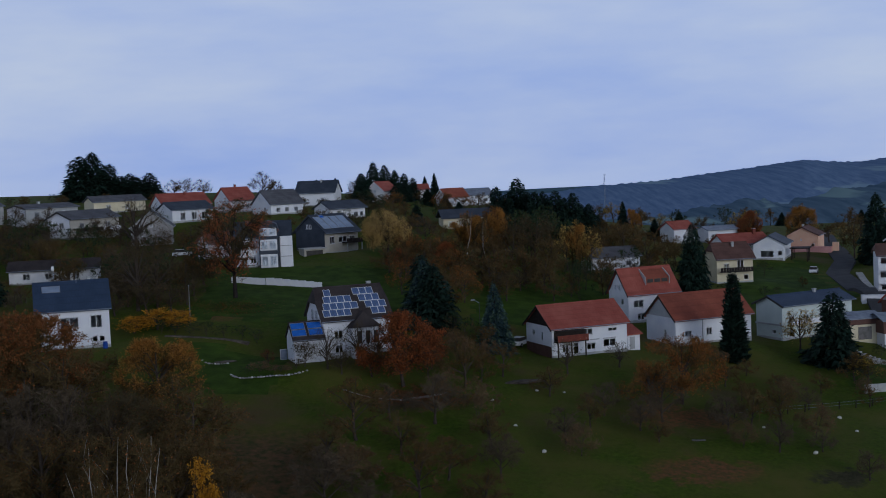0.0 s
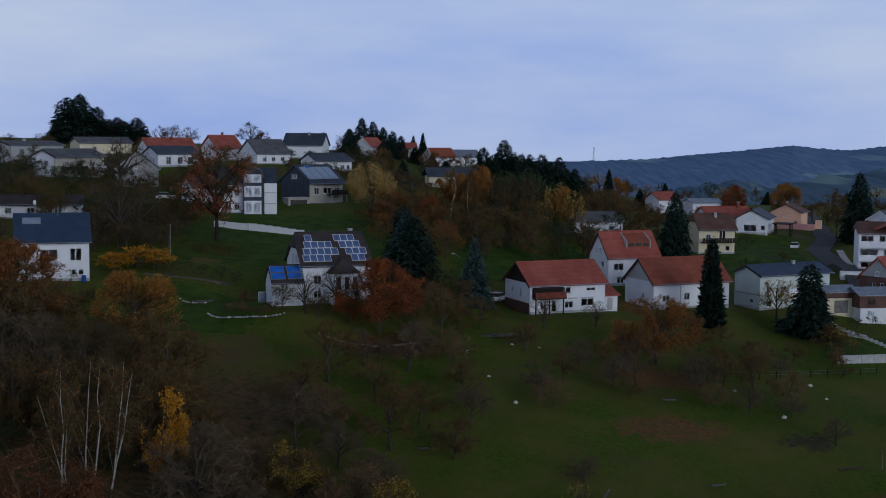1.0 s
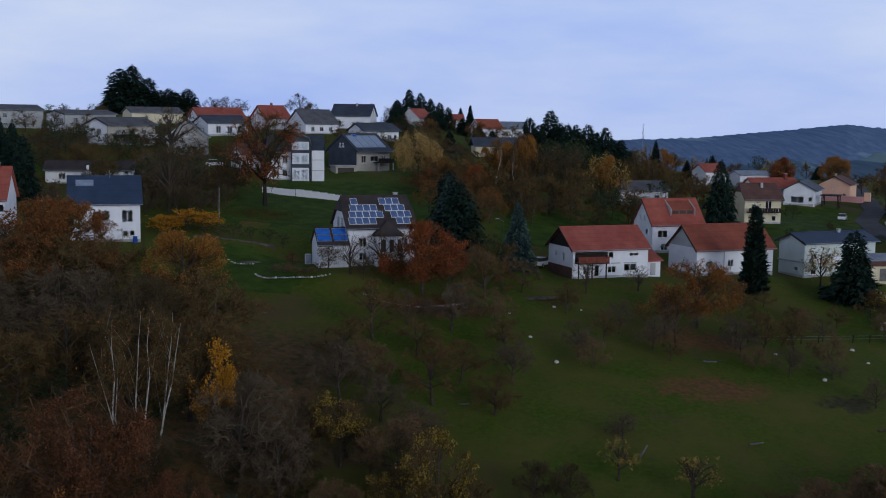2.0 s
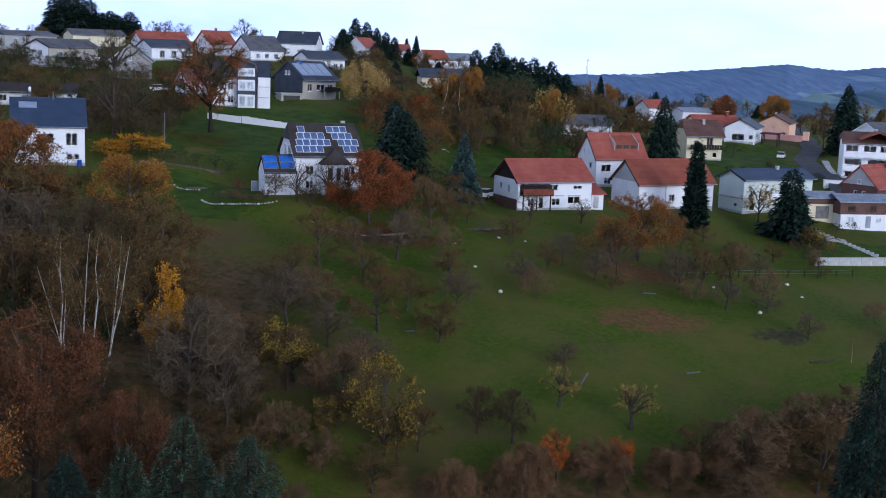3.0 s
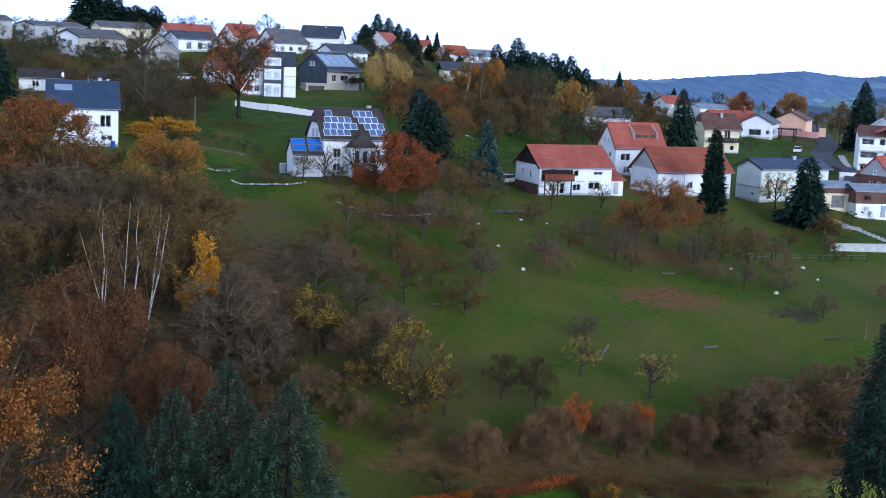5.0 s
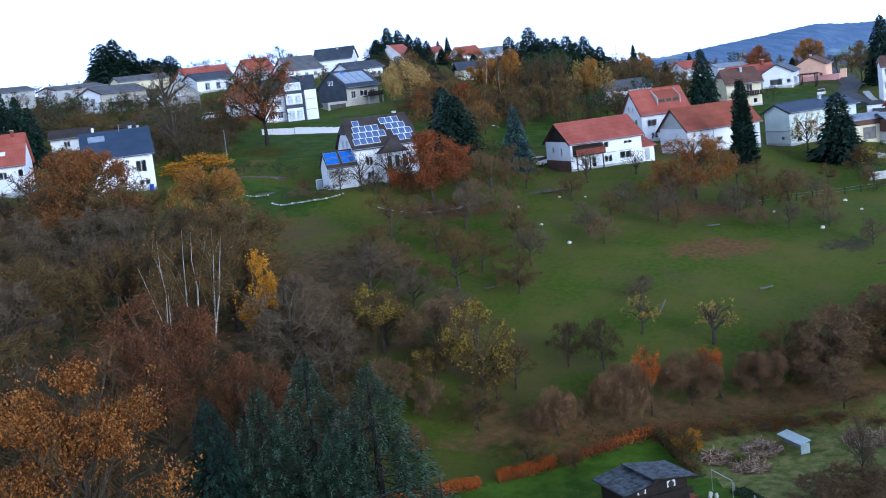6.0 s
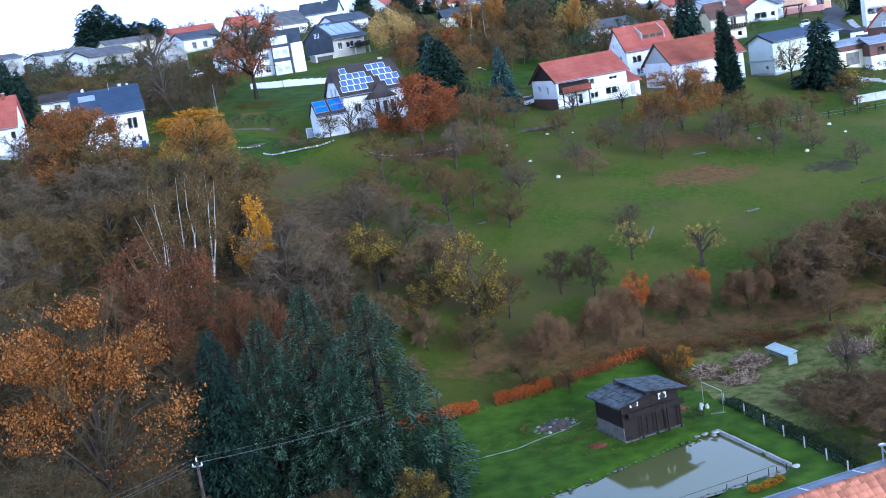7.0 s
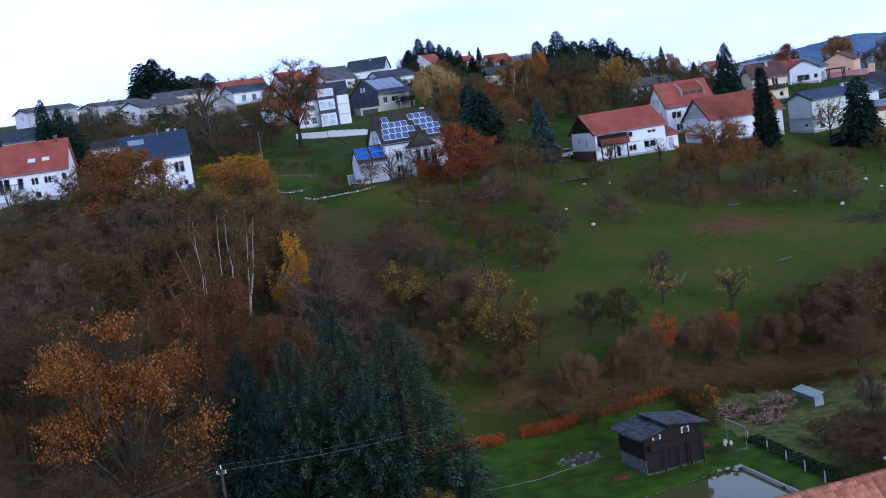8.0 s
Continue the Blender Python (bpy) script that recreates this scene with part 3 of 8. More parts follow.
def haze_tinted_hill(name, wood_dark, wood_light, field, open_from):
    """Far land with blue haze put into its colours: conifer and broad-leaved stands in patches, with open fields
    between.
    """
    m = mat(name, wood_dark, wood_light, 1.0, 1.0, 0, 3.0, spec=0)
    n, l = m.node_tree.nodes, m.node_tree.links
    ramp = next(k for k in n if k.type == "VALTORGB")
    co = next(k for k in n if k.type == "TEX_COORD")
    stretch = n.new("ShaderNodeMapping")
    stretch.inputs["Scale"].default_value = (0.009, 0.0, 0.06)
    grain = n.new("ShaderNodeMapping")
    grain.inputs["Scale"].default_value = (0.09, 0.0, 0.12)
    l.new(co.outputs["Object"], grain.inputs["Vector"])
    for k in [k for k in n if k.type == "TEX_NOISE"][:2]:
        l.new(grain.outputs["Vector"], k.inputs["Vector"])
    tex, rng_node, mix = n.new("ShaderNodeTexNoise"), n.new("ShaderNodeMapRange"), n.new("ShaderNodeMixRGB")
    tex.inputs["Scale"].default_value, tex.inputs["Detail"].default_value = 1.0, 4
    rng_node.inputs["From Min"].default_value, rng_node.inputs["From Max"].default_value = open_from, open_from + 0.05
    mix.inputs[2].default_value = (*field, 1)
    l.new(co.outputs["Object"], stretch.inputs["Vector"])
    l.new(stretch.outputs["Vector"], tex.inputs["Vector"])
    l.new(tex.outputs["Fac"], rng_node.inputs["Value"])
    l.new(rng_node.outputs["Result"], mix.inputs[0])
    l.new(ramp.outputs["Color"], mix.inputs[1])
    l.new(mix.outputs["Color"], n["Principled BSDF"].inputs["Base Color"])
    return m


# distance haze is mixed into all these wood and field tones
M_FARWOOD = haze_tinted_hill("haze_tinted_wooded_hill", (0.12, 0.19, 0.31), (0.19, 0.27, 0.40), (0.25, 0.35, 0.43), 0.60)
M_NEARHILL = haze_tinted_hill("haze_tinted_fields_and_woods", (0.075, 0.125, 0.175), (0.14, 0.205, 0.26), (0.23, 0.33, 0.33), 0.53)
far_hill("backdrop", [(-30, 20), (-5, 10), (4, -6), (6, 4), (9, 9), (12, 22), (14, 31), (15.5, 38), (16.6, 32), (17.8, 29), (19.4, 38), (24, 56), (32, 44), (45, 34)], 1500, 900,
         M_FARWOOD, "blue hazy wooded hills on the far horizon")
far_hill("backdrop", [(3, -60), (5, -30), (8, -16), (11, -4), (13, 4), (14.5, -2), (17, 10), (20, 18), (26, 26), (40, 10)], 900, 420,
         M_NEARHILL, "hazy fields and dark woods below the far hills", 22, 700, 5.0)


# ---------- houses ----------
def wall_with_openings(name, width, height, holes, thick, material, parent, m, gable=0.0, below=2.2):
    """An upright slab in local x (along), y (outwards is -y), z; holes (u, v, w, h) go through it; gable: a triangle on top."""
    us = sorted({-width / 2, width / 2, *[h[0] - h[2] / 2 for h in holes], *[h[0] + h[2] / 2 for h in holes]})
    vs = sorted({-below, height, *[h[1] for h in holes], *[h[1] + h[3] for h in holes]})
    bm, seen = bmesh.new(), {}

    def vert(*c):
        key = tuple(round(x, 4) for x in c)
        if key not in seen:
            seen[key] = bm.verts.new(c)
        return seen[key]

    def open_at(u, v):
        return any(abs(u - h[0]) < h[2] / 2 and h[1] < v < h[1] + h[3] for h in holes)

    solid_cell = {}
    for i in range(len(us) - 1):
        for j in range(len(vs) - 1):
            solid_cell[i, j] = not open_at((us[i] + us[i + 1]) / 2, (vs[j] + vs[j + 1]) / 2)
    for (i, j), full in solid_cell.items():
        if not full:
            continue
        a, b, c, d = us[i], us[i + 1], vs[j], vs[j + 1]
        bm.faces.new((vert(a, 0, c), vert(b, 0, c), vert(b, 0, d), vert(a, 0, d)))
        bm.faces.new((vert(a, thick, d), vert(b, thick, d), vert(b, thick, c), vert(a, thick, c)))
        if not solid_cell.get((i - 1, j)):
            bm.faces.new((vert(a, 0, d), vert(a, thick, d), vert(a, thick, c), vert(a, 0, c)))
        if not solid_cell.get((i + 1, j)):
            bm.faces.new((vert(b, 0, c), vert(b, thick, c), vert(b, thick, d), vert(b, 0, d)))
        if not solid_cell.get((i, j - 1)):
            bm.faces.new((vert(a, 0, c), vert(a, thick, c), vert(b, thick, c), vert(b, 0, c)))
        if not solid_cell.get((i, j + 1)):
            bm.faces.new((vert(b, 0, d), vert(b, thick, d), vert(a, thick, d), vert(a, 0, d)))
    if gable:
        prism(bm, [(-width / 2, height), (width / 2, height), (0, height + gable)], "y", 0.0, thick)
    return part(name, bm, material, parent, "", m)


def window_unit(parent, m, w, h, kind="window", dark=False):
    """A window in its opening: frame with mullion, sill, and glass panes set back in the reveal."""
    fr = 0.09
    bm = boxes((-w / 2, 0.06, 0, -w / 2 + fr, 0.16, h), (w / 2 - fr, 0.06, 0, w / 2, 0.16, h), (-w / 2 + fr, 0.06, 0, w / 2 - fr, 0.16, fr),
               (-w / 2 + fr, 0.06, h - fr, w / 2 - fr, 0.16, h))
    if w > 1.0:
        bmesh.ops.create_cube(bm, size=1, matrix=Matrix.Translation((0, 0.11, h / 2)) @ Matrix.Diagonal((0.1, 0.1, h - 2 * fr, 1)))
    win = part(kind, bm, M_DKFRAME if dark else M_FRAME, parent, "", m)
    part("pane", boxes((-w / 2 + fr, 0.10, fr, w / 2 - fr, 0.125, h - fr)), M_GLASS, win)
    part("sill", boxes((-w / 2 - 0.08, -0.09, -0.07, w / 2 + 0.08, 0.05, -0.005)), M_FRAME if not dark else M_DKFRAME, win)
    return win


def house(name, label, wall, roof, windows=(), gable_wall=None, chimney=(), over=0.5, side=0.4, verge=None, thick=0.22, ridge_caps=True, half_hip=0.0, plinth=True, front=None):
    """A pitched-roof house on its plot. windows: (face, along, sill height, width, height), faces F, B, L and R as seen from outside;
    those above the eaves of a gable sit in front of it as attic windows."""
    x, y, z, turn, L, W, he, rise = SITES[name]
    ob = thing("house", x, y, z, turn, label, "house", "houses of the village")
    Lw, Ww, t = L - 2 * side, W - 2 * over, 0.3
    slope = rise / (W / 2)
    wall_top = he + slope * over - 0.04
    faces = {"F": (Matrix.Translation((0, -Ww / 2, 0)), Lw, 0.0), "B": (Matrix.Translation((0, Ww / 2, 0)) @ Matrix.Rotation(math.pi, 4, "Z"), Lw, 0.0),
             "L": (Matrix.Translation((-Lw / 2, 0, 0)) @ Matrix.Rotation(-math.pi / 2, 4, "Z"), Ww, slope * Ww / 2 - 0.05),
             "R": (Matrix.Translation((Lw / 2, 0, 0)) @ Matrix.Rotation(math.pi / 2, 4, "Z"), Ww, slope * Ww / 2 - 0.05)}
    for face, (m, width, gable) in faces.items():
        mine = [w[1:] for w in windows if w[0] == face]
        low = [w for w in mine if w[1] + w[3] < wall_top - 0.05]
        # a separate front material carries shade in the wall's colour
        mat_here = gable_wall if gable_wall and face in "LR" else front if front and face == "F" else wall
        shown = width if face in "FB" else width - 2 * t - 0.006
        if gable and gable_wall is not None:
            wall_with_openings("wall", shown, wall_top, low, t, wall, ob, m)
            bm = prism(bmesh.new(), [(-width / 2 + 0.02, wall_top + 0.01), (width / 2 - 0.02, wall_top + 0.01), (0, wall_top + gable - 0.02)], "y", -0.06, t)
            part("gable", bm, gable_wall, ob, "", m)
        else:
            wall_with_openings("wall", shown, wall_top, low, t, mat_here, ob, m, 0 if not gable else gable)
        for u, v, w, h in mine:
            high = v + h >= wall_top - 0.05
            window_unit(ob, m @ Matrix.Translation((u, -0.2 if high else 0.0, v)), w, h)
        if plinth:
            part("plinth", boxes((-shown / 2, -0.03, -2.2, shown / 2, -0.004, 0.35)), M_CONC, ob, "", m)
    for s in (-1, 1):
        bm = bmesh.new()
        c = half_hip
        y_e, z_e, z_r = s * W / 2, he, he + rise
        n = math.hypot(1, slope)
        if not c:
            prism(bm, [(0, z_r + 0.02), (y_e, z_e + 0.02), (y_e, z_e - thick + 0.02), (0, z_r - thick * n + 0.02)], "x", -L / 2, L / 2)
        else:
            dx, cut = c * 0.7, c * rise
            yc, zc = s * (W / 2) * c, z_r - cut
            up = [(-L / 2 + dx, 0, z_r), (L / 2 - dx, 0, z_r), (L / 2, yc, zc), (L / 2, y_e, z_e), (-L / 2, y_e, z_e), (-L / 2, yc, zc)]
            vs = [bm.verts.new(p) for p in up] + [bm.verts.new((p[0], p[1], p[2] - thick)) for p in up]
            bm.faces.new(vs[:6])
            bm.faces.new(vs[6:][::-1])
            for k in range(6):
                bm.faces.new((vs[k], vs[(k + 1) % 6], vs[6 + (k + 1) % 6], vs[6 + k]))
        part("roof_slope", bm, roof, ob)
        part("gutter", tube(bmesh.new(), (-L / 2 + 0.05, y_e + s * 0.06, z_e - 0.06), (L / 2 - 0.05, y_e + s * 0.06, z_e - 0.06), 0.07, 0.07, 6), M_ZINC, ob)
        if verge:
            for e in (-1, 1):
                bm = prism(bmesh.new(), [(s * 0.02, z_r - 0.02), (y_e, z_e - 0.02), (y_e, z_e - 0.34), (s * 0.02, z_r - 0.36)], "x", e * L / 2 + e * 0.004, e * L / 2 + e * 0.05)
                part("verge_board", bm, verge, ob)
    if half_hip:
        for e in (-1, 1):
            dx, cut = half_hip * 0.7, half_hip * rise
            bm = bmesh.new()
            pts = [(e * (L / 2 - dx), 0, he + rise + 0.005), (e * L / 2, W / 2 * half_hip, he + rise - cut), (e * L / 2, -W / 2 * half_hip, he + rise - cut)]
            vs = [bm.verts.new(p) for p in pts] + [bm.verts.new((p[0], p[1], p[2] - 0.2)) for p in pts]
            for f in ((0, 1, 2), (5, 4, 3), (0, 3, 4, 1), (1, 4, 5, 2), (2, 5, 3, 0)):
                bm.faces.new([vs[k] for k in f])
            part("hip", bm, roof, ob)
    if ridge_caps:
        part("ridge_cap", tube(bmesh.new(), (-L / 2 + half_hip * 0.7, 0, he + rise), (L / 2 - half_hip * 0.7, 0, he + rise), 0.12, 0.12, 8), roof, ob)
    for u, v, w, h in chimney:
        zc = he + rise - abs(v) * slope
        ch = part("chimney", boxes((u - w / 2, v - w / 2, zc - 0.6, u + w / 2, v + w / 2, zc + h), bevel=0.02), M_REDWOOD if roof in (M_RED, M_RUST) else M_GREYPL, ob)
        part("chimney_cap", boxes((u - w / 2 - 0.06, v - w / 2 - 0.06, zc + h, u + w / 2 + 0.06, v + w / 2 + 0.06, zc + h + 0.08)), M_CONC, ch)
    return ob


def on_slope(name, u, s, face=-1):
    """A pose on a house's roof slope: u along the ridge from the middle, s down from the ridge; local x along, y up the slope, z out."""
    _, _, _, _, L, W, he, rise = SITES[name]
    a = math.atan2(rise, W / 2)
    p = Vector((u, face * s * math.cos(a), he + rise - s * math.sin(a) + 0.02))
    return Matrix.Translation(p) @ (Matrix.Rotation(0 if face < 0 else math.pi, 4, "Z") @ Matrix.Rotation(a, 4, "X"))


def skylight(ob, m, w, h, material=None, cols=1, rows=1, label=""):
    """A roof window or solar panel: aluminium frame, panes set in it."""
    fr = 0.045
    bm = boxes((-w / 2, -h / 2, -0.03, w / 2, -h / 2 + fr, 0.07), (-w / 2, h / 2 - fr, -0.03, w / 2, h / 2, 0.07),
               (-w / 2, -h / 2 + fr, -0.03, -w / 2 + fr, h / 2 - fr, 0.07), (w / 2 - fr, -h / 2 + fr, -0.03, w / 2, h / 2 - fr, 0.07))
    frame_ob = part("panel_frame" if material else "skylight", bm, M_FRAME if material is M_PVDARK else M_ALU, ob, label, m)
    cw, chh = (w - 2 * fr) / cols, (h - 2 * fr) / rows
    for i in range(cols):
        for j in range(rows):
            x0, y0 = -w / 2 + fr + i * cw, -h / 2 + fr + j * chh
            part("pane", boxes((x0 + 0.015, y0 + 0.015, 0.02, x0 + cw - 0.015, y0 + chh - 0.015, 0.055)), material or M_SOLAR, frame_ob)
    return frame_ob


# the red-roofed farmhouse with its balcony
h1 = house("red_barn_house", "white farmhouse with red tiled roof and dark timber gable", M_PLASTER, M_RED,
           [("F", 0.2, 0.7, 1.5, 1.1), ("F", 4.0, 3.2, 1.6, 0.6), ("F", 3.4, 0.9, 2.2, 1.2), ("F", -4.2, 0.6, 1.1, 1.3), ("F", -2.4, 0.0, 0.9, 2.0), ("F", -0.4, 3.0, 1.8, 1.0), ("F", -4.2, 2.9, 1.2, 1.4),
            ("L", -1.8, 2.9, 0.7, 0.9), ("L", 1.0, 2.4, 0.7, 1.3)], gable_wall=M_DKWOOD, verge=M_DKWOOD)
part("lower_gable_wall", boxes((-6.62, -4.2, -2.0, -6.56, 4.2, 1.7)), M_BROWNRF, h1, "red-brown brick plinth of the gable")
bal = part("balcony", boxes((-6.2, -5.7, 2.35, -0.9, -4.43, 2.5)), M_DKWOOD, h1, "red-brown wooden balcony")
for k in range(14):
    part("board", boxes((-6.2 + k * 0.377, -5.74, 2.5, -5.86 + k * 0.377, -5.68, 3.35)), M_REDWOOD, bal)
part("handrail", boxes((-6.25, -5.78, 3.35, -0.88, -5.64, 3.44)), M_REDWOOD, bal)
# dark sheet on the wall paints the shade of a recess
part("recess", boxes((-6.15, -4.42, 2.52, -0.9, -4.36, 3.9)), M_DKWOOD, h1, "dark panel standing in for the shade inside the loggia")
part("awning", boxes((-6.1, -5.5, 3.95, -1.2, -4.37, 4.08)), M_DKWOOD, h1, "dark recess board under the eaves")
for px in (-6.1, -3.8, -1.4):
    part("post", boxes((px - 0.08, -5.62, -1.5, px + 0.08, -5.46, 2.35)), M_DKWOOD, h1)
for px, w in ((0.8, 1.6), (3.4, 2.3)):
    part("shutter_box", boxes((px - w / 2, -4.41, 2.15, px + w / 2, -4.36, 2.3)), M_GREYPL, h1)
lean = thing("outbuilding", *(Matrix(pose(17.3, 199.2, 19.3, 0, 0, 23)) @ Vector((7.9, -1.2, 0))), 23, "small white outbuilding with red tiled lean-to roof beside the farmhouse", "outbuilding")
part("wall", boxes((-1.3, -2.4, -2, 1.3, 2.0, 2.3)), M_PLASTER, lean)
part("roof", prism(bmesh.new(), [(-2.9, 2.2), (2.3, 4.0), (2.3, 4.15), (-2.9, 2.38)], "x", -1.5, 1.6), M_RED, lean)
part("door", boxes((-0.5, -2.45, 0, 0.4, -2.405, 1.9)), M_GREYPL, lean)
part("flue", tube(bmesh.new(), (-1.0, -2.46, -0.2), (-1.0, -2.46, 2.2), 0.06, 0.06), M_ZINC, lean)

# the white house with the shed dormer, behind
h2 = house("white_dormer_house", "white house with steep red tiled roof and shed dormer", M_PLASTER, M_RED,
           [("F", 0.2, 1.9, 2.0, 1.2), ("F", -3.0, 2.5, 2.0, 1.3), ("F", -2.6, 0.3, 1.4, 1.2), ("L", -0.8, 5.4, 0.6, 1.0), ("L", 0.6, 5.4, 0.6, 1.0), ("L", 1.2, 3.0, 0.9, 1.0), ("F", 3.6, 1.9, 1.2, 1.2)], verge=M_DKFRAME, chimney=[(2.5, 0.8, 0.5, 0.6), (-2.8, 0.7, 0.5, 0.6)])
dorm = part("dormer", prism(bmesh.new(), [(-2.4, 6.2), (-2.4, 7.35), (-0.35, 8.72), (-0.35, 8.3)], "x", -0.9, 3.7), M_RUST, h2, "low shed dormer with three dark windows")
for k in range(3):
    part("window", boxes((-0.65 + k * 1.45, -2.46, 6.55, 0.55 + k * 1.45, -2.404, 7.15)), M_DKFRAME, dorm)
for px in (-1.0, 3.8):
    part("verge_board", prism(bmesh.new(), [(-2.55, 6.2), (-2.55, 7.5), (-0.3, 8.9), (-0.3, 8.4)], "x", px - 0.06, px + 0.06), M_GREYPL, dorm)

# the long barn
h3 = house("long_barn", "long white barn with brown-red tiled roof and grey gable", M_PLASTER, M_RUST,
           [("F", -4.9, 1.3, 1.3, 1.0), ("F", -0.9, 1.3, 1.1, 1.2), ("F", 5.4, 0.8, 1.1, 1.2), ("F", -3.4, -0.9, 1.0, 1.1), ("F", 0.3, -0.9, 1.0, 1.1), ("F", 3.2, 1.3, 1.1, 1.2), ("L", 1.2, 1.0, 0.6, 1.4)], gable_wall=M_GREYPL, verge=M_DKFRAME)
part("downpipe", tube(bmesh.new(), (-2.2, -4.3, -2), (-2.2, -4.3, 4.2), 0.06, 0.06), M_GREYPL, h3)

# the pale green house by the big spruce
h4 = house("pale_green_house", "pale green house with shallow blue-black roof", M_MINT, M_BLUESL,
           [("F", -5.6, 2.8, 1.3, 1.1), ("F", -2.5, 2.8, 1.3, 1.1), ("F", 1.0, 2.8, 1.3, 1.1), ("L", 1.2, 0.9, 0.9, 0.7), ("F", -5.6, 0.4, 1.2, 1.1), ("F", 4.5, 2.8, 1.3, 1.1)], verge=M_DKFRAME, chimney=[(2.0, -0.3, 0.5, 0.5)], over=0.7)
part("band", boxes((-7.84, -3.3, 2.35, -7.72, 3.3, 2.6)), M_GREYPL, h4)
part("balcony", boxes((-6.5, -4.2, 2.3, 4.0, -3.26, 2.5)), M_CREAM, h4)
part("balcony_front", boxes((-6.5, -4.2, 2.5, 4.0, -4.1, 3.3)), M_PLASTER, h4)

# the timber-clad red-roofed house with annexes
h5 = house("timbered_red_house", "brown timber house with red tiled roof and grey gable", M_BROWNRF, M_RED,
           [("F", 0.5, 2.6, 1.2, 1.0), ("F", 3.5, 2.6, 1.2, 1.0), ("L", -0.7, 3.0, 0.7, 1.0), ("L", 0.9, 3.0, 0.7, 1.0), ("L", 0.0, 5.2, 0.7, 0.8)], gable_wall=M_GREYPL, chimney=[(1.5, -0.8, 0.6, 0.9)])
skylight(h5, on_slope("timbered_red_house", -1.5, 4.2), 0.8, 0.6)
an = thing("annex", 71.5, 212.5, ground(71.5, 212.5), 10, "low annex with grey sheet roof, dark boards over white plaster", "annex")
part("upper_wall", boxes((-3.6, -2.6, 2.3, 6.4, 2.6, 4.4)), M_BROWNRF, an)
part("lower_wall", boxes((-3.4, -2.55, -2.2, 6.2, 2.5, 2.294)), M_PLASTER, an)
part("roof", prism(bmesh.new(), [(-3.1, 4.35), (0, 5.4), (3.1, 4.35), (3.1, 4.5), (0, 5.58), (-3.1, 4.5)], "x", -4.0, 6.8), M_ZINC, an)
for k, (u, w, hh, z0) in enumerate(((-1.6, 1.2, 1.0, 0.9), (3.6, 0.8, 0.9, 1.0), (-1.5, 1.3, 0.9, 2.9), (2.4, 1.0, 0.9, 2.9))):
    window_unit(an, Matrix.Translation((u, -2.72, z0)), w, hh, dark=k > 1)
part("door", boxes((1.2, -2.62, 0, 2.1, -2.56, 2.0)), M_ZINC, an)
an2 = thing("garage", 65.5, 214.0, ground(65.5, 214.0), 12, "low garage with dark grey felt roof beside the annex", "garage")
part("wall", boxes((-2.9, -2.6, -2.2, 2.9, 2.6, 2.5)), M_CREAM, an2)
part("fascia", boxes((-3.0, -2.75, 2.5, 3.0, 2.7, 3.4)), M_BROWNRF, an2)
part("roof", prism(bmesh.new(), [(-3.0, 3.4), (0, 4.3), (3.0, 3.4), (3.0, 3.52), (0, 4.44), (-3.0, 3.52)], "x", -3.3, 3.3), M_ZINC, an2)
part("door", boxes((-1.2, -2.68, 0, 1.2, -2.605, 2.1)), M_GREYWOOD, an2)

# the white house with long balconies
h6 = house("balcony_house", "white house with long balconies and brown hipped roof", M_PLASTER, M_BROWNRF,
           [("F", -2.8, 5.3, 2.4, 1.3), ("F", 0.6, 5.3, 2.4, 1.3), ("F", 3.4, 5.3, 1.8, 1.3), ("F", -2.4, 2.6, 3.4, 1.3), ("F", 2.2, 2.6, 3.8, 1.3), ("F", -2.4, 0.2, 3.0, 1.2)], half_hip=0.55, chimney=[(2.0, 0.6, 0.6, 0.9)])
for zb in (1.6, 4.25):
    b6 = part("balcony", boxes((-4.5, -5.7, zb, 4.7, -4.54, zb + 0.16)), M_PLASTER, h6)
    part("parapet", boxes((-4.5, -5.74, zb + 0.16, 4.7, -5.62, zb + 1.0)), M_PLASTER, b6)
part("red_gable_roof", prism(bmesh.new(), [(-1.6, 8.0), (1.9, 9.4), (5.4, 8.0), (5.4, 7.8), (1.9, 9.2), (-1.6, 7.8)], "y", -5.9, 0), M_RUST, h6, "red tiled cross gable")
part("terrace", boxes((-8.0, -8.4, -2.5, 0.0, -6.2, -0.3)), M_PLASTER, h6)

house("white_gable_house", "white gabled house with dark roof on the slope", M_PLASTER, M_GREYRF, [("L", 0.4, 5.2, 0.9, 0.9), ("L", -1.6, 2.4, 1.1, 1.2), ("L", 1.8, 2.4, 1.1, 1.2), ("F", -2, 2.4, 1.2, 1.2)], verge=M_FRAME)
h8 = house("cream_house", "cream house with brown-red hipped roof and balcony", M_CREAM, M_BROWNRF,
           [("F", -1.8, 2.9, 1.1, 1.2), ("F", 1.2, 2.9, 1.4, 1.9), ("F", -0.2, 0.6, 1.2, 1.1), ("F", 2.4, 0.6, 1.0, 1.1)], half_hip=0.5, chimney=[(0.5, -1.0, 0.5, 0.8)], over=0.9)
b8 = part("balcony", boxes((-3.4, -4.7, 2.35, 3.6, -3.64, 2.5)), M_DKWOOD, h8)
for k in range(12):
    part("board", boxes((-3.4 + k * 0.585, -4.72, 2.5, -2.9 + k * 0.585, -4.66, 3.35)), M_DKWOOD, b8)
house("low_red_house", "low house with faded red tiled roof", M_PLASTER, M_RED, [("F", -3, 1.4, 1.2, 1.1), ("F", 2, 1.4, 1.2, 1.1)], chimney=[(3.5, -0.6, 0.7, 1.3)])
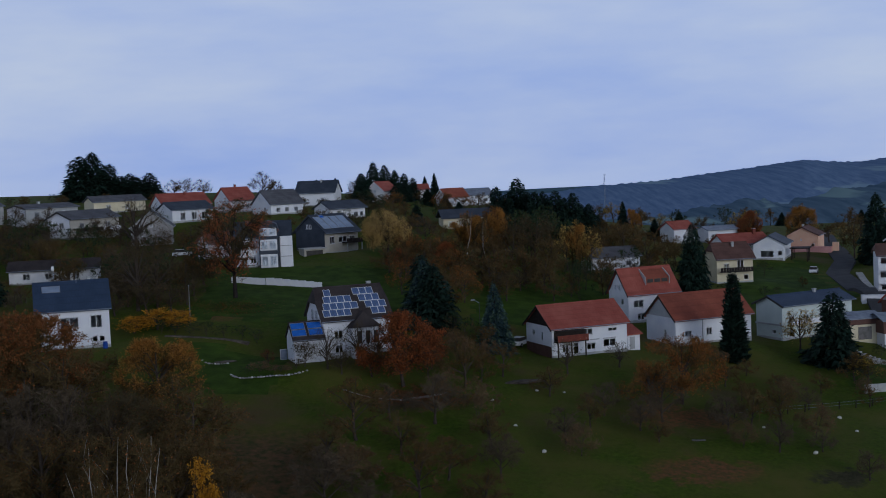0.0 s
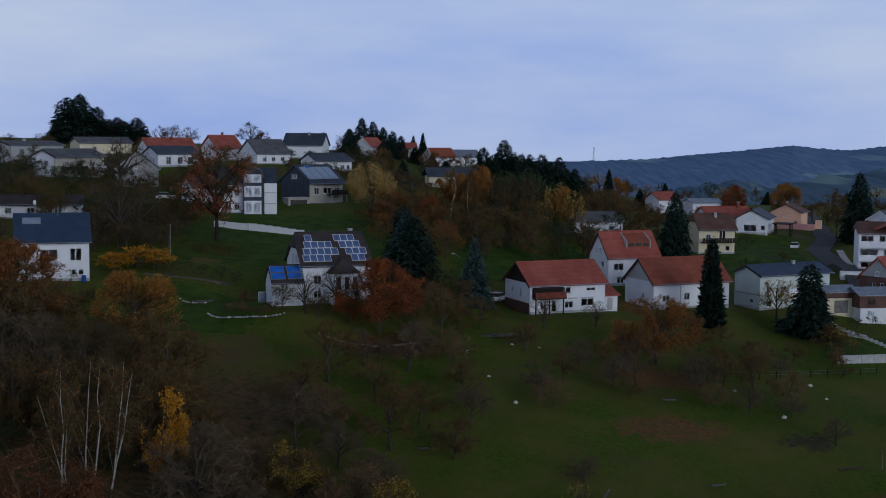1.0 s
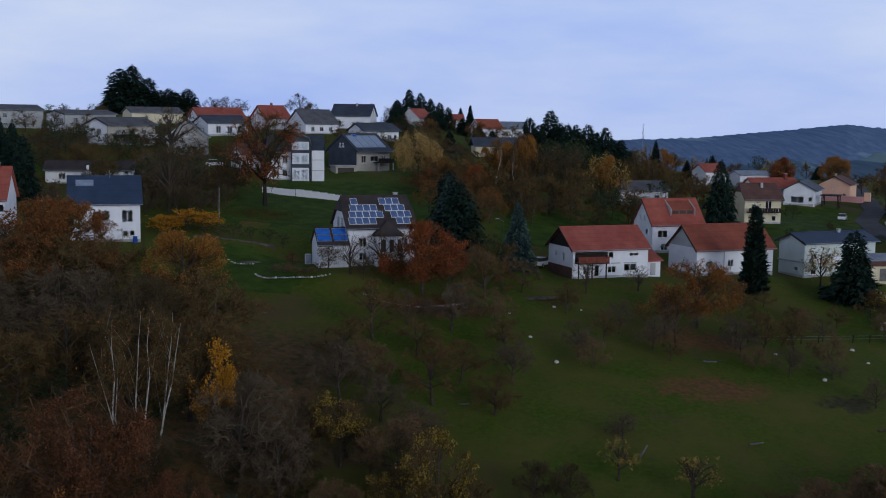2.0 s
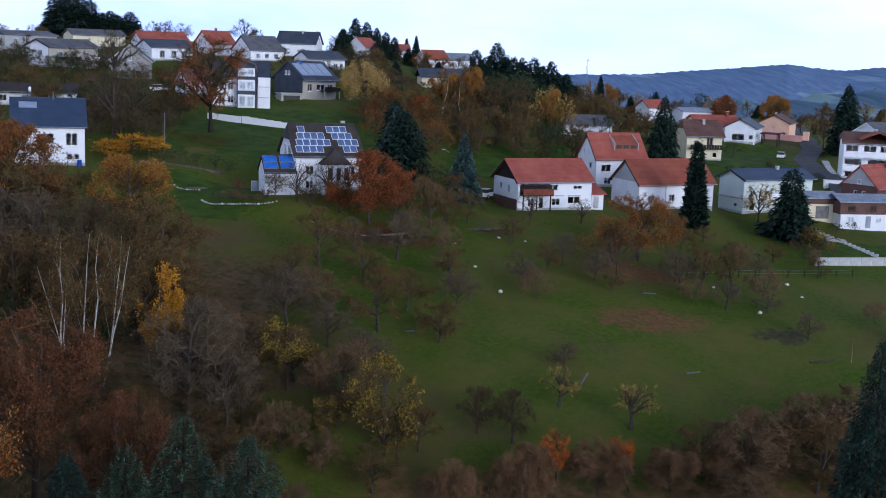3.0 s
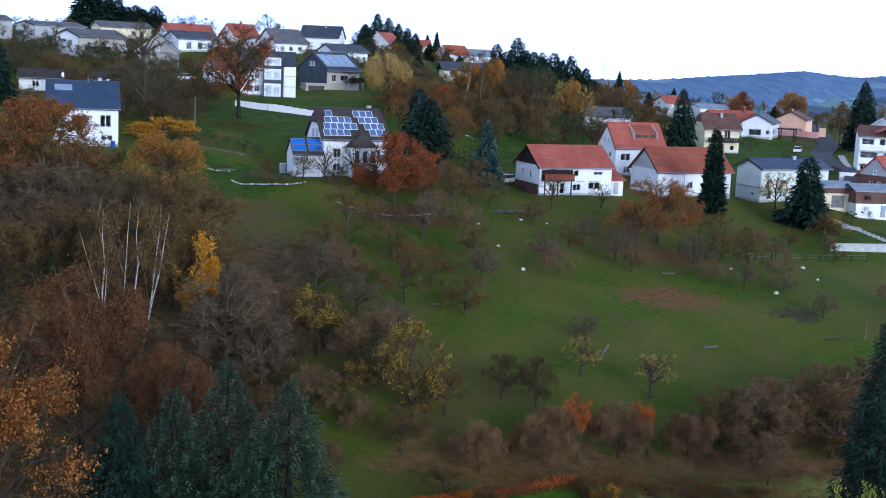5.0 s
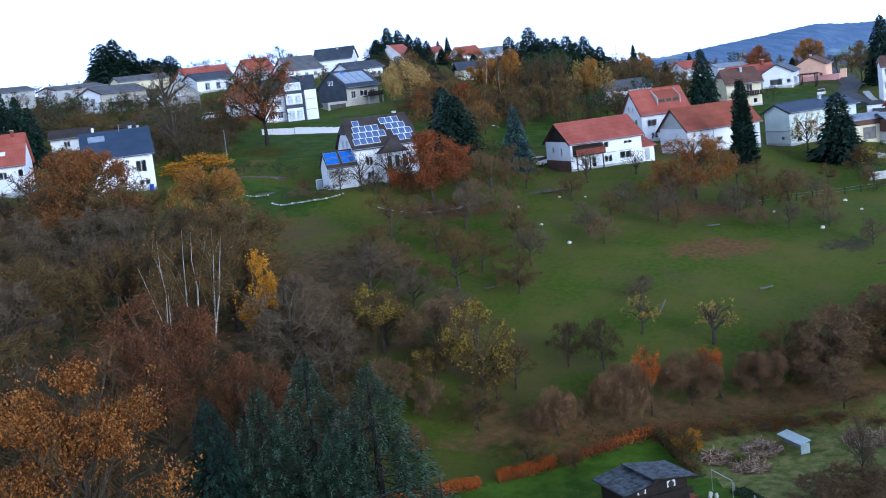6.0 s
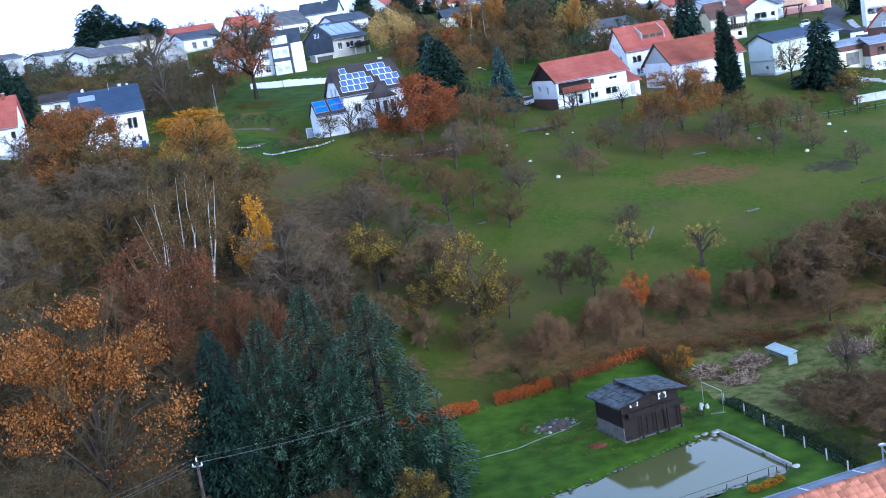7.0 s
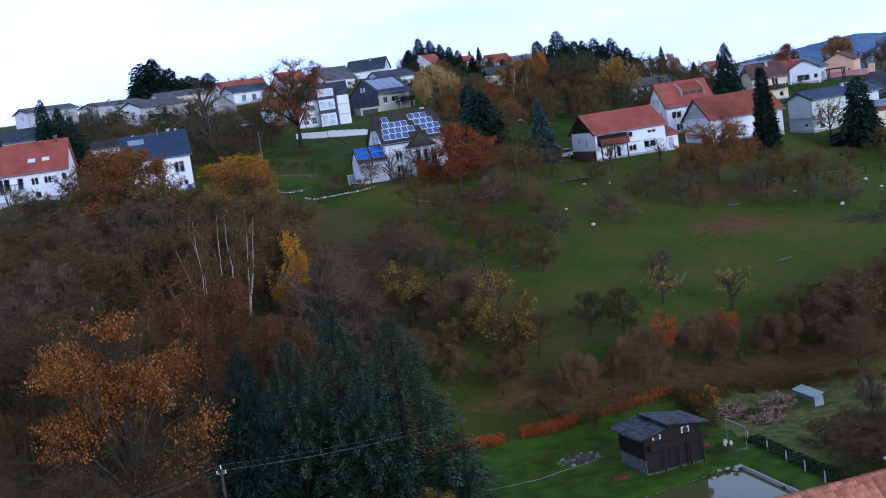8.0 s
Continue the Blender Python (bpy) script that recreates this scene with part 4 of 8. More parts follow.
h10 = house("white_garden_house", "white gabled bungalow with dark slate roof and pergola", M_PLASTER, M_SLATE, [("L", -0.4, 0.5, 3.0, 1.6), ("L", 2.6, 0.9, 1.0, 1.1), ("F", -3, 1.0, 1.2, 1.1)], over=0.6)
pg = thing("pergola", 80.4, 301.5, ground(80.4, 301.5), 66, "dark wooden pergola with flat roof beside the bungalow", "pergola")
for px in (-2.0, 0.0, 2.0):
    for py in (-1.8, 1.8):
        part("post", boxes((px - 0.09, py - 0.09, -0.5, px + 0.09, py + 0.09, 2.6)), M_DKWOOD, pg)
part("roof", boxes((-2.4, -2.2, 2.6, 2.4, 2.2, 2.85)), M_DKWOOD, pg)
h11 = house("peach_house", "peach-coloured gabled house with brown roof", M_PEACH, M_BROWNRF, [("L", -0.3, 2.8, 0.4, 0.5), ("L", 2.6, 1.0, 0.9, 1.0)], chimney=[(-2, 0.2, 0.5, 0.6)], over=0.4)
part("terrace_wall", boxes((-7.3, -7.6, -1.5, -4.7, 4.2, 1.3)), M_PINK, h11, "pink terrace wall")
part("terrace_rail", boxes((-6.0, -9.2, 0.2, -4.9, -7.7, 2.4)), M_PEACH, h11)

# the house with many solar panels and half-hipped roof
h14 = house("solar_house", "white half-hipped house covered with solar panels", M_PLASTER, M_DKRF,
            [("L", -1.0, 4.2, 1.2, 2.2), ("L", 1.4, 4.2, 1.2, 2.2), ("F", -2.9, 2.2, 1.2, 1.4), ("F", -0.6, 2.2, 1.2, 1.4), ("F", 1.0, 2.2, 1.2, 1.4), ("F", 3.4, 2.2, 1.2, 1.4), ("F", -2.9, 0.1, 1.2, 1.3), ("F", 2.9, 0.1, 1.2, 1.3)], half_hip=0.45, chimney=[(3.5, 0.4, 0.6, 0.7)])
for row, (s, cols) in enumerate(((1.35, (-3.4, 1.0, 2.05, 3.1)), (2.75, (-3.75, -2.7, -1.65, -0.6, 1.6, 2.65, 3.7)), (4.15, (-4.1, -3.05, -2.0, -0.95, 0.1, 2.3, 3.35, 4.4)), (5.5, (-4.4, -3.35, -2.3, -1.25, 2.9, 3.95)))):
    for u in cols:
        skylight(h14, on_slope("solar_house", u, s) @ Matrix.Translation((0, 0, 0.04)), 1.035, 1.36, M_PVDARK, 2, 3)
eb = part("entrance_bay", prism(bmesh.new(), [(-1.2, -2), (2.6, -2), (2.6, 4.0), (-1.2, 4.0)], "y", -6.6, -4.9), M_PLASTER, h14, "white bay with hipped dark brown roof")
bm = bmesh.new()
hip = [bm.verts.new(q) for q in ((-1.7, -7.1, 3.95), (3.1, -7.1, 3.95), (3.1, -3.0, 3.95), (-1.7, -3.0, 3.95), (0.7, -5.5, 6.1), (0.7, -3.0, 6.1))]
for q in ((0, 1, 4), (1, 2, 5, 4), (3, 0, 4, 5), (2, 3, 5), (3, 2, 1, 0)):
    bm.faces.new([hip[k] for k in q])
part("hipped_roof", bm, M_DKRF, eb)
for k in range(3):
    part("pillar", boxes((-0.9 + k * 1.2, -6.72, -2, -0.66 + k * 1.2, -6.61, 4.2)), M_FRAME, eb)
    part("window", boxes((-0.5 + k * 1.2, -6.68, 1.6, 0.1 + k * 1.2, -6.61, 3.4)), M_DKFRAME, eb)
h15 = house("solar_garage", "white garage with steep roof carrying blue solar collectors", M_PLASTER, M_DKRF, [("L", 1.0, 0.6, 0.8, 0.8)], plinth=False, over=0.25, side=0.2)
for u in (-1.25, 1.2):
    for s in (0.95, 2.35):
        skylight(h15, on_slope("solar_garage", u, s) @ Matrix.Translation((0, 0, 0.04)), 2.1, 1.3, M_SOLAR)

# the bay house with white corner
h16 = house("bay_house", "white house with slate-clad bay and dark roof", M_PLASTER, M_SLATE,
            [("F", -3.6, 3.4, 1.1, 1.4), ("F", -1.9, 3.4, 1.1, 1.4), ("F", -3.6, 0.8, 1.1, 1.4), ("F", -1.9, 0.8, 1.1, 1.4), ("R", 0.6, 3.2, 1.0, 1.3)], chimney=[(-3, -0.8, 0.5, 0.7)])
bay = part("bay", prism(bmesh.new(), [(-0.6, -2), (3.2, -2), (3.2, 7.0), (2.6, 8.3), (1.3, 8.9), (0.0, 8.3), (-0.6, 7.0)], "y", -5.2, -3.5), M_SLATE, h16, "dark slate-clad bay with rounded gable")
for z0, z1 in ((0.0, 2.6), (3.35, 5.5), (6.15, 7.75)):
    part("white_panel", boxes((-0.35, -5.235, z0, 2.95, -5.204, z1)), M_PLASTER, bay)
for u in (0.5, 2.1):
    for z0, hh in ((6.3, 1.3), (3.6, 1.6), (0.3, 2.0)):
        window_unit(bay, Matrix.Translation((u, -5.38, z0)), 1.25, hh)
part("bay_roof", prism(bmesh.new(), [(-0.9, 6.9), (-0.3, 8.5), (1.3, 9.2), (2.9, 8.5), (3.5, 6.9), (3.3, 6.9), (2.7, 8.35), (1.3, 8.98), (-0.1, 8.35), (-0.7, 6.9)], "y", -5.5, -0.5), M_SLATE, bay)
part("corner_tower", boxes((3.5, -4.6, -2, 5.9, -3.55, 6.0)), M_PLASTER, h16)
for zb in (2.0, 4.1):
    part("rail", boxes((3.6, -4.75, zb, 5.8, -4.63, zb + 0.12)), M_GREYPL, h16)

# the dark slate house with bright roof
h17 = house("slate_house", "dark slate-clad house with bright metal solar roof", M_BEIGE, M_SLATE, [("F", -2.6, 2.0, 1.3, 1.6), ("F", 0.3, 2.2, 2.2, 1.3), ("F", 2.9, 2.2, 1.4, 1.3), ("L", 0.3, 5.3, 0.6, 0.9), ("L", -0.8, 5.3, 0.6, 0.9), ("L", 1.8, 2.6, 0.6, 1.0)], gable_wall=M_SLATE, over=1.0)
part("slate_cladding", boxes((-4.62, -5.0, 0.6, -4.506, 5.0, 5.1)), M_SLATE, h17)
for u in (-2.9, -0.85, 1.2, 3.25):
    skylight(h17, on_slope("slate_house", u - 0.4, 3.2) @ Matrix.Translation((0, 0, 0.02)), 1.95, 4.6, M_PVPALE, 1, 2, "solar panel with sky reflection in its pale colour")
skylight(h17, on_slope("slate_house", -2.0, 1.0) @ Matrix.Translation((0, 0, 0.1)), 1.2, 1.0)
b17 = part("balcony", boxes((0.0, -6.9, 2.0, 4.4, -5.1, 2.2)), M_DKWOOD, h17)
for k in range(8):
    part("board", boxes((0.0 + k * 0.55, -6.93, 2.2, 0.48 + k * 0.55, -6.86, 3.0)), M_DKWOOD, b17)
for px in (0.2, 4.2):
    part("post", boxes((px - 0.1, -6.85, -3, px + 0.1, -6.65, 2.0)), M_GREYPL, h17)
g17 = thing("garage", -30.4, 262.5, ground(-30.4, 262.5) - 0.6, 26, "flat-roofed cream garage with dark panel for its shaded opening", "garage", scale=0.72)
part("wall", boxes((-3.2, 0.2, -2.5, 3.2, 5.0, 2.5)), M_BEIGE, g17)
part("roof", boxes((-3.5, -0.4, 2.5, 3.5, 5.2, 2.75)), M_GREYPL, g17)
# dark sheet stands in for the shade of the open front
part("door", boxes((-2.6, 0.14, -0.2, 2.4, 0.196, 2.1)), M_DKFRAME, g17)

house("grey_roof_house", "white house with grey tiled roof on the hill", M_PLASTER, M_GREYRF, [("L", -0.6, 3.6, 0.8, 0.9), ("L", 1.6, 0.9, 1.0, 1.0), ("F", -2.5, 0.6, 1.1, 1.2), ("F", 0.0, 0.6, 1.1, 1.2), ("F", 2.6, 0.6, 1.1, 1.2)])
house("white_hill_house", "white two-storey house with dark slate roof", M_PLASTER, M_SLATE, [("R", 0.0, 4.2, 0.9, 1.2), ("R", -1.8, 1.0, 1.0, 1.2), ("F", -3, 1.0, 1.1, 1.3), ("F", 2, 1.0, 1.1, 1.3)], chimney=[(1, -0.5, 0.5, 0.6)])
house("low_dark_house", "low white bungalow with dark roof", M_PLASTER, M_SLATE, [("F", 2.4, 0.3, 1.2, 1.2), ("F", 4.0, 0.3, 0.9, 1.2), ("L", 0.5, 0.6, 1.4, 0.9)], over=0.8)
house("red_hill_house", "white house with orange-red tiled roof", M_PLASTER, M_RED, [("F", -1.6, 1.0, 1.1, 1.1), ("F", 1.4, 1.0, 1.1, 1.1), ("L", 0, 1.2, 1.0, 1.1)], chimney=[(0.4, 0.3, 0.5, 0.9)])
house("white_red_house", "white house with red tiled roof on the hill", M_PLASTER, M_RED, [("L", 0, 4.0, 0.8, 0.8), ("F", 2, 1.0, 1.2, 1.1)], chimney=[(1, -0.7, 0.5, 0.8)])
house("white_annex_house", "white bungalow with dark slate roof and garage doors", M_PLASTER, M_SLATE, [("L", 1.2, 1.0, 0.9, 0.8), ("F", -2.6, 0.5, 1.3, 1.8), ("F", 0.4, 0.5, 1.3, 1.8), ("F", 3.2, 0.5, 1.6, 1.8)])
# white row houses: shade on their long fronts is put into grey and beige plaster
house("flat_row_house", "white row house with shallow grey roof", M_PLASTER, M_GREYRF, [("L", 0.8, 2.6, 1.0, 1.0), ("L", -2.2, 2.6, 1.0, 1.0), ("F", -4, 2.4, 1.1, 1.3), ("F", -1, 2.4, 1.1, 1.3), ("F", 3, 2.4, 1.1, 1.3), ("F", -4, 0.2, 1.1, 1.3), ("F", 3, 0.2, 1.1, 1.3)], chimney=[(-1, 0, 0.6, 0.5)], front=M_GREYPL, verge=M_DKFRAME)
house("row_end_house", "white row house with shallow grey roof at the village edge", M_PLASTER, M_GREYRF, [("L", 0.6, 2.6, 1.0, 1.0), ("F", -3, 2.4, 1.1, 1.3), ("F", 2, 2.4, 1.1, 1.3)], front=M_GREYPL, verge=M_DKFRAME)
hw = house("white_long_house", "long white house with shallow grey roof and balcony", M_PLASTER, M_GREYRF, [("L", 0.8, 2.3, 1.6, 1.3), ("L", -1.9, 2.3, 0.9, 1.1), ("F", -3.5, 2.2, 1.2, 1.2), ("F", 0, 2.2, 1.4, 1.2), ("F", 3.5, 2.2, 1.4, 1.2)], over=0.7, front=M_BEIGE, verge=M_DKFRAME)
part("balcony", boxes((-6.0, -5.6, 1.3, 6.0, -4.14, 1.5)), M_GREYPL, hw)
part("parapet", boxes((-6.0, -5.66, 1.5, 1.0, -5.56, 2.3)), M_DKWOOD, hw)
part("parapet", boxes((1.02, -5.66, 1.5, 6.0, -5.56, 2.3)), M_PLASTER, hw)
house("back_row_house", "low house with shallow grey roof on the hill", M_CREAM, M_GREYRF, [("F", -3, 0.9, 1.2, 1.2), ("F", 2, 0.9, 1.2, 1.2)])
house("stone_house", "old grey stone house with grey gable", M_STONE, M_GREYRF, [("L", -1.6, 0.9, 0.9, 1.2), ("L", 1.5, 0.9, 0.9, 1.2), ("L", 0, 4.0, 0.8, 1.0)], verge=M_GREYPL)
house("small_white_house", "small white house with brown roof", M_PLASTER, M_BROWNRF, [("L", 0, 1.0, 0.9, 1.1)])
h28 = house("blue_roof_house", "white house with blue-black tiled roof and white windows", M_PLASTER, M_BLUESL,
            [("F", 3.2, 2.9, 1.7, 1.9), ("F", -0.6, 3.1, 2.6, 1.6), ("F", 2.9, 0.8, 0.8, 0.9), ("F", 3.9, 0.8, 0.8, 0.9), ("F", -3.6, 3.1, 1.4, 1.6)], chimney=[(2.6, 0.3, 0.5, 0.7), (3.8, 0.2, 0.35, 0.5)])
skylight(h28, on_slope("blue_roof_house", -2.9, 1.6), 2.6, 1.3, M_PVPALE, 1, 1, "pale blue roof window")
part("flue", tube(bmesh.new(), (0.8, -0.3, 8.8), (0.8, -0.3, 10.6), 0.06, 0.06), M_ZINC, h28)
h30 = house("red_roof_house", "white house with red tiled roof, skylights and balcony", M_PLASTER, M_RED,
            [("F", 1.2, 2.4, 1.2, 1.2), ("F", 3.2, 2.4, 1.2, 1.2), ("F", 5.8, 2.6, 0.9, 1.2), ("F", -3.6, 2.0, 2.0, 2.0), ("F", -1.0, 2.0, 1.0, 1.9), ("F", 1.4, 0.2, 1.0, 1.2)], chimney=[(2.6, -1.0, 0.5, 0.9), (4.8, -0.3, 0.5, 0.8)])
for u in (1.0, 3.2):
    skylight(h30, on_slope("red_roof_house", u, 4.3), 1.2, 0.9, M_FRAME)
b30 = part("balcony", boxes((-6.0, -6.0, 1.9, -0.3, -4.84, 2.1)), M_GREYPL, h30)
for k in range(10):
    part("rail_bar", boxes((-6.0 + k * 0.6, -6.0, 2.1, -5.9 + k * 0.6, -5.92, 2.9)), M_DKFRAME, b30)
part("handrail", boxes((-6.0, -6.02, 2.9, -0.3, -5.9, 3.0)), M_DKFRAME, b30)
house("pink_hill_house", "small white house with red roof on the hill", M_PLASTER, M_RED, [("F", 0.6, 1.2, 0.9, 1.0)])
house("dark_hill_house", "white house with pale grey roof on the hill", M_PLASTER, M_ZINC, [("F", -2.5, 0.8, 1.3, 1.2), ("F", 2.0, 0.8, 1.3, 1.2)], verge=M_RUST)
house("red_gable_hill_house", "white gabled house with brown-red roof on the hill", M_PLASTER, M_RUST, [("L", 0.0, 0.9, 1.2, 1.1), ("F", -1.6, 0.8, 1.2, 1.1), ("F", 1.6, 0.8, 1.2, 1.1)], verge=M_FRAME)
house("red_spruce_house", "white house with steep red roof between spruces", M_PLASTER, M_RED, [("L", 0.0, 2.6, 1.0, 1.1), ("L", -1.4, 0.6, 0.9, 1.1), ("F", 0.0, 1.2, 1.2, 1.1)], verge=M_FRAME)
house("hidden_house", "low grey-roofed house behind trees", M_PLASTER, M_GREYRF, [("F", -2.6, 0.8, 1.1, 1.1), ("F", 2.6, 0.8, 1.1, 1.1)])
house("orange_far_house", "white house with orange-red roof", M_PLASTER, M_RED, [("L", 0, 1.2, 0.9, 1.0), ("F", 0, 1.0, 1.0, 1.0)])
house("white_far_house", "white house with flat grey roof", M_PLASTER, M_ZINC, [("F", -2.6, 1.2, 1.4, 1.1), ("F", 2.2, 1.2, 1.4, 1.1)])
house("low_flat_house", "low white house with dark shallow roof", M_PLASTER, M_DKRF, [("F", -5, 0.9, 1.3, 1.2), ("F", -1, 0.9, 1.3, 1.2), ("F", 4, 0.9, 1.3, 1.2)], over=0.8)
house("far_left_house", "white house with dark roof behind conifers", M_PLASTER, M_SLATE, [("F", -2.6, 2.6, 1.2, 1.2), ("F", 2.6, 2.6, 1.2, 1.2), ("F", 2.6, 0.4, 1.2, 1.2)])
low = thing("house", 1.2, 304.0, ground(1.2, 304.0) - 0.2, 10, "low dark-roofed bungalow with cream and white walls", "house", "houses of the village")
part("wall", boxes((-6, -3.5, -2, 6, 3.5, 2.8)), M_CREAM, low)
part("roof", prism(bmesh.new(), [(-4.3, 2.7), (0, 4.6), (4.3, 2.7), (4.3, 2.9), (0, 4.85), (-4.3, 2.9)], "x", -6.6, 6.6), M_SLATE, low)
for k in range(4):
    window_unit(low, Matrix.Translation((-4.2 + 2.8 * k, -3.68, 0.9)), 1.2, 1.2)


# ---------- trees and shrubs ----------
def ring_tube(V, F, pts, radii, sides):
    """A bent tapering limb through pts."""
    base = len(V)
    for k, p in enumerate(pts):
        d = (pts[min(k + 1, len(pts) - 1)] - pts[max(k - 1, 0)])
        d = d / (np.linalg.norm(d) + 1e-9)
        s = np.cross(d, (0.3, 0.9, 0.1))
        s /= np.linalg.norm(s) + 1e-9
        u = np.cross(d, s)
        for a in np.arange(sides) * 2 * np.pi / sides:
            V.append(p + (s * np.cos(a) + u * np.sin(a)) * radii[k])
    for k in range(len(pts) - 1):
        for i in range(sides):
            a, b = base + k * sides + i, base + k * sides + (i + 1) % sides
            F.append((a, b, b + sides, a + sides))


def broadleaf(seed, mat_leaf, mat_bark=None, mat_twig=None, limbs=11, branches=7, twigs=12, leaves=3.0, leaf_size=0.34, twig_len=1.1, twig_w=0.045,
              crown_base=0.25, width=0.8, stems=1, droop=0.0, trunk_r=0.22, hollow=0.55, top=1.0, far=False, limb_r=0.42, branch_r=0.05, gap=-0.22, bald=0.0, tidy=0.0, layer=0.45, tri=False, clump=0.45):
    """Meshes of a tree 10 m high: trunk with limbs, twigs, and leaves that thin out towards an uneven outline."""
    rng = np.random.default_rng(seed)
    if far:
        limbs, branches, twigs, twig_w, twig_len, leaves, leaf_size, tri = int(limbs * 0.8), int(branches * 0.8), min(int(twigs * 0.6), 15), min(twig_w, 0.06) * 1.6, twig_len * 1.55, leaves * 0.75, leaf_size * 1.5, True
    V, F, ends, thin = [], [], [], []
    H, R = 10.0, 10.0 * width / 2
    centre = np.array([0, 0, H * (crown_base + 1) / 2])
    half = np.array([R, R, H * (1 - crown_base) / 2])
    for s in range(stems):
        lean = rng.normal(0, 0.05 if stems == 1 else 0.18, 2)
        zs = np.linspace(0, H * 0.82 * top, 6)
        bend = rng.normal(0, 0.12, (6, 2)).cumsum(0)
        pts = [np.array([lean[0] * z + bend[k, 0], lean[1] * z + bend[k, 1], z - (0.6 if k == 0 else 0)]) for k, z in enumerate(zs)]
        ring_tube(V, F, pts, [trunk_r * (1.25 if k == 0 else 1 - 0.85 * k / 5) / math.sqrt(stems) for k in range(6)], 7)
        for k in range(limbs // stems):
            az = k * 2.4 + rng.uniform(0, 0.8)
            el = rng.uniform(-0.35, 1.0)
            out = np.array([np.cos(az) * np.sqrt(max(0, 1 - el * el)), np.sin(az) * np.sqrt(max(0, 1 - el * el)), el])
            tip = centre + half * out * rng.uniform(0.72, 1.02)
            z0 = np.clip(tip[2] * rng.uniform(0.35, 0.7), H * 0.12, H * 0.75)
            root = np.array([np.interp(z0, zs, [p[0] for p in pts]), np.interp(z0, zs, [p[1] for p in pts]), z0])
            mid = (root + tip) / 2 + np.array([0, 0, 0.12 * np.linalg.norm(tip - root)]) + rng.normal(0, 0.2, 3)
            ring_tube(V, F, [root, mid, tip], [trunk_r * limb_r, trunk_r * limb_r * 0.57, 0.02 if limb_r > 0.3 else 0.008], 5)
            for b in range(branches):
                u = rng.uniform(0.3, 1.0)
                p0 = (1 - u) ** 2 * root + 2 * u * (1 - u) * mid + u * u * tip
                side = rng.normal(0, 1, 3) + 0.9 * out
                side /= np.linalg.norm(side)
                p1 = p0 + side * rng.uniform(0.10, 0.24) * H * (0.6 + width * 0.5)
                q = (p1 - centre) / half
                r = np.linalg.norm(q)
                if r > 1.05:
                    p1 = centre + half * q / r * rng.uniform(0.95, 1.08)
                p1[2] = max(p1[2], 0.4)
                if not far:
                    flat = np.cross(p1 - p0, rng.normal(0, 1, 3))
                    flat *= branch_r / (np.linalg.norm(flat) + 1e-9)
                    thin.append((p0 - flat, p0 + flat, p1))
                ends.append((p0, p1))
    E0, E1 = np.array([e[0] for e in ends]), np.array([e[1] for e in ends])
    n = len(ends) * twigs
    idx = np.repeat(np.arange(len(ends)), twigs)
    u = rng.uniform(0.2, 1.0, (n, 1))
    p = E0[idx] * (1 - u) + E1[idx] * u
    out = (p - centre) / half
    d = rng.normal(0, 1, (n, 3)) + 0.8 * out + np.array([0, 0, 0.35 - droop])
    d /= np.linalg.norm(d, axis=1, keepdims=True)
    tip = p + d * twig_len * rng.uniform(0.4, 1.0, (n, 1)) - np.array([0, 0, droop * 0.5])
    if tidy:
        q = np.linalg.norm((tip - centre) / half, axis=1, keepdims=True)
        lim = rng.uniform(1.0 - tidy, 1.02, (n, 1))
        tip = np.where(q > lim, centre + (tip - centre) / q * lim, tip)
        tip[:, 2] = np.maximum(tip[:, 2], 0.1)
    across = np.cross(d, rng.normal(0, 1, (n, 3)))
    across /= np.linalg.norm(across, axis=1, keepdims=True) + 1e-9
    tv = np.stack([p - across * twig_w / 2, p + across * twig_w / 2, tip], 1).reshape(-1, 3)
    if thin:
        tv = np.concatenate([tv, np.array(thin).reshape(-1, 3)])
    tf = np.arange(len(tv)).reshape(-1, 3)
    trunk = mesh_of("trunk", V, F, mat_bark or M_BARK, smooth=True)
    twig = mesh_of("branchwork", tv, tf, mat_twig or L_TWIG)
    crown = None
    if leaves:
        m = int(n * leaves)
        j = rng.integers(0, n, m)
        w = rng.uniform(0.1, 1.1, (m, 1))
        c = p[j] * (1 - w) + tip[j] * w + rng.normal(0, 0.12, (m, 3))
        keep = np.array([noise.noise(Vector((a[0] * clump, a[1] * clump, a[2] * layer)) + Vector((seed * 3.1, 0, 0))) for a in c]) > gap
        far = np.linalg.norm((c - centre) / half, axis=1)
        keep &= far > hollow * rng.uniform(0.3, 1.0, m)
        if bald:
            keep &= rng.uniform(0, 1, m) < np.clip((c[:, 2] / H - bald) / 0.25, 0.12, 1)
        c = c[keep]
        m = len(c)
        a, b = rng.normal(0, 1, (m, 3)), rng.normal(0, 1, (m, 3))
        a /= np.linalg.norm(a, axis=1, keepdims=True)
        b = np.cross(a, b)
        b /= np.linalg.norm(b, axis=1, keepdims=True) + 1e-9
        size = leaf_size * rng.uniform(0.55, 1.15, (m, 1))
        if tri:
            lv, sides = np.stack([c - a * size * 0.5 - b * size * 0.32, c - a * size * 0.5 + b * size * 0.32, c + a * size * 0.6], 1).reshape(-1, 3), 3
        else:
            lv, sides = np.stack([c - a * size * 0.5, c + b * size * 0.32, c + a * size * 0.55, c - b * size * 0.32], 1).reshape(-1, 3), 4
        crown = mesh_of("crown", lv, np.arange(sides * m).reshape(-1, sides), mat_leaf)
    return trunk, twig, crown


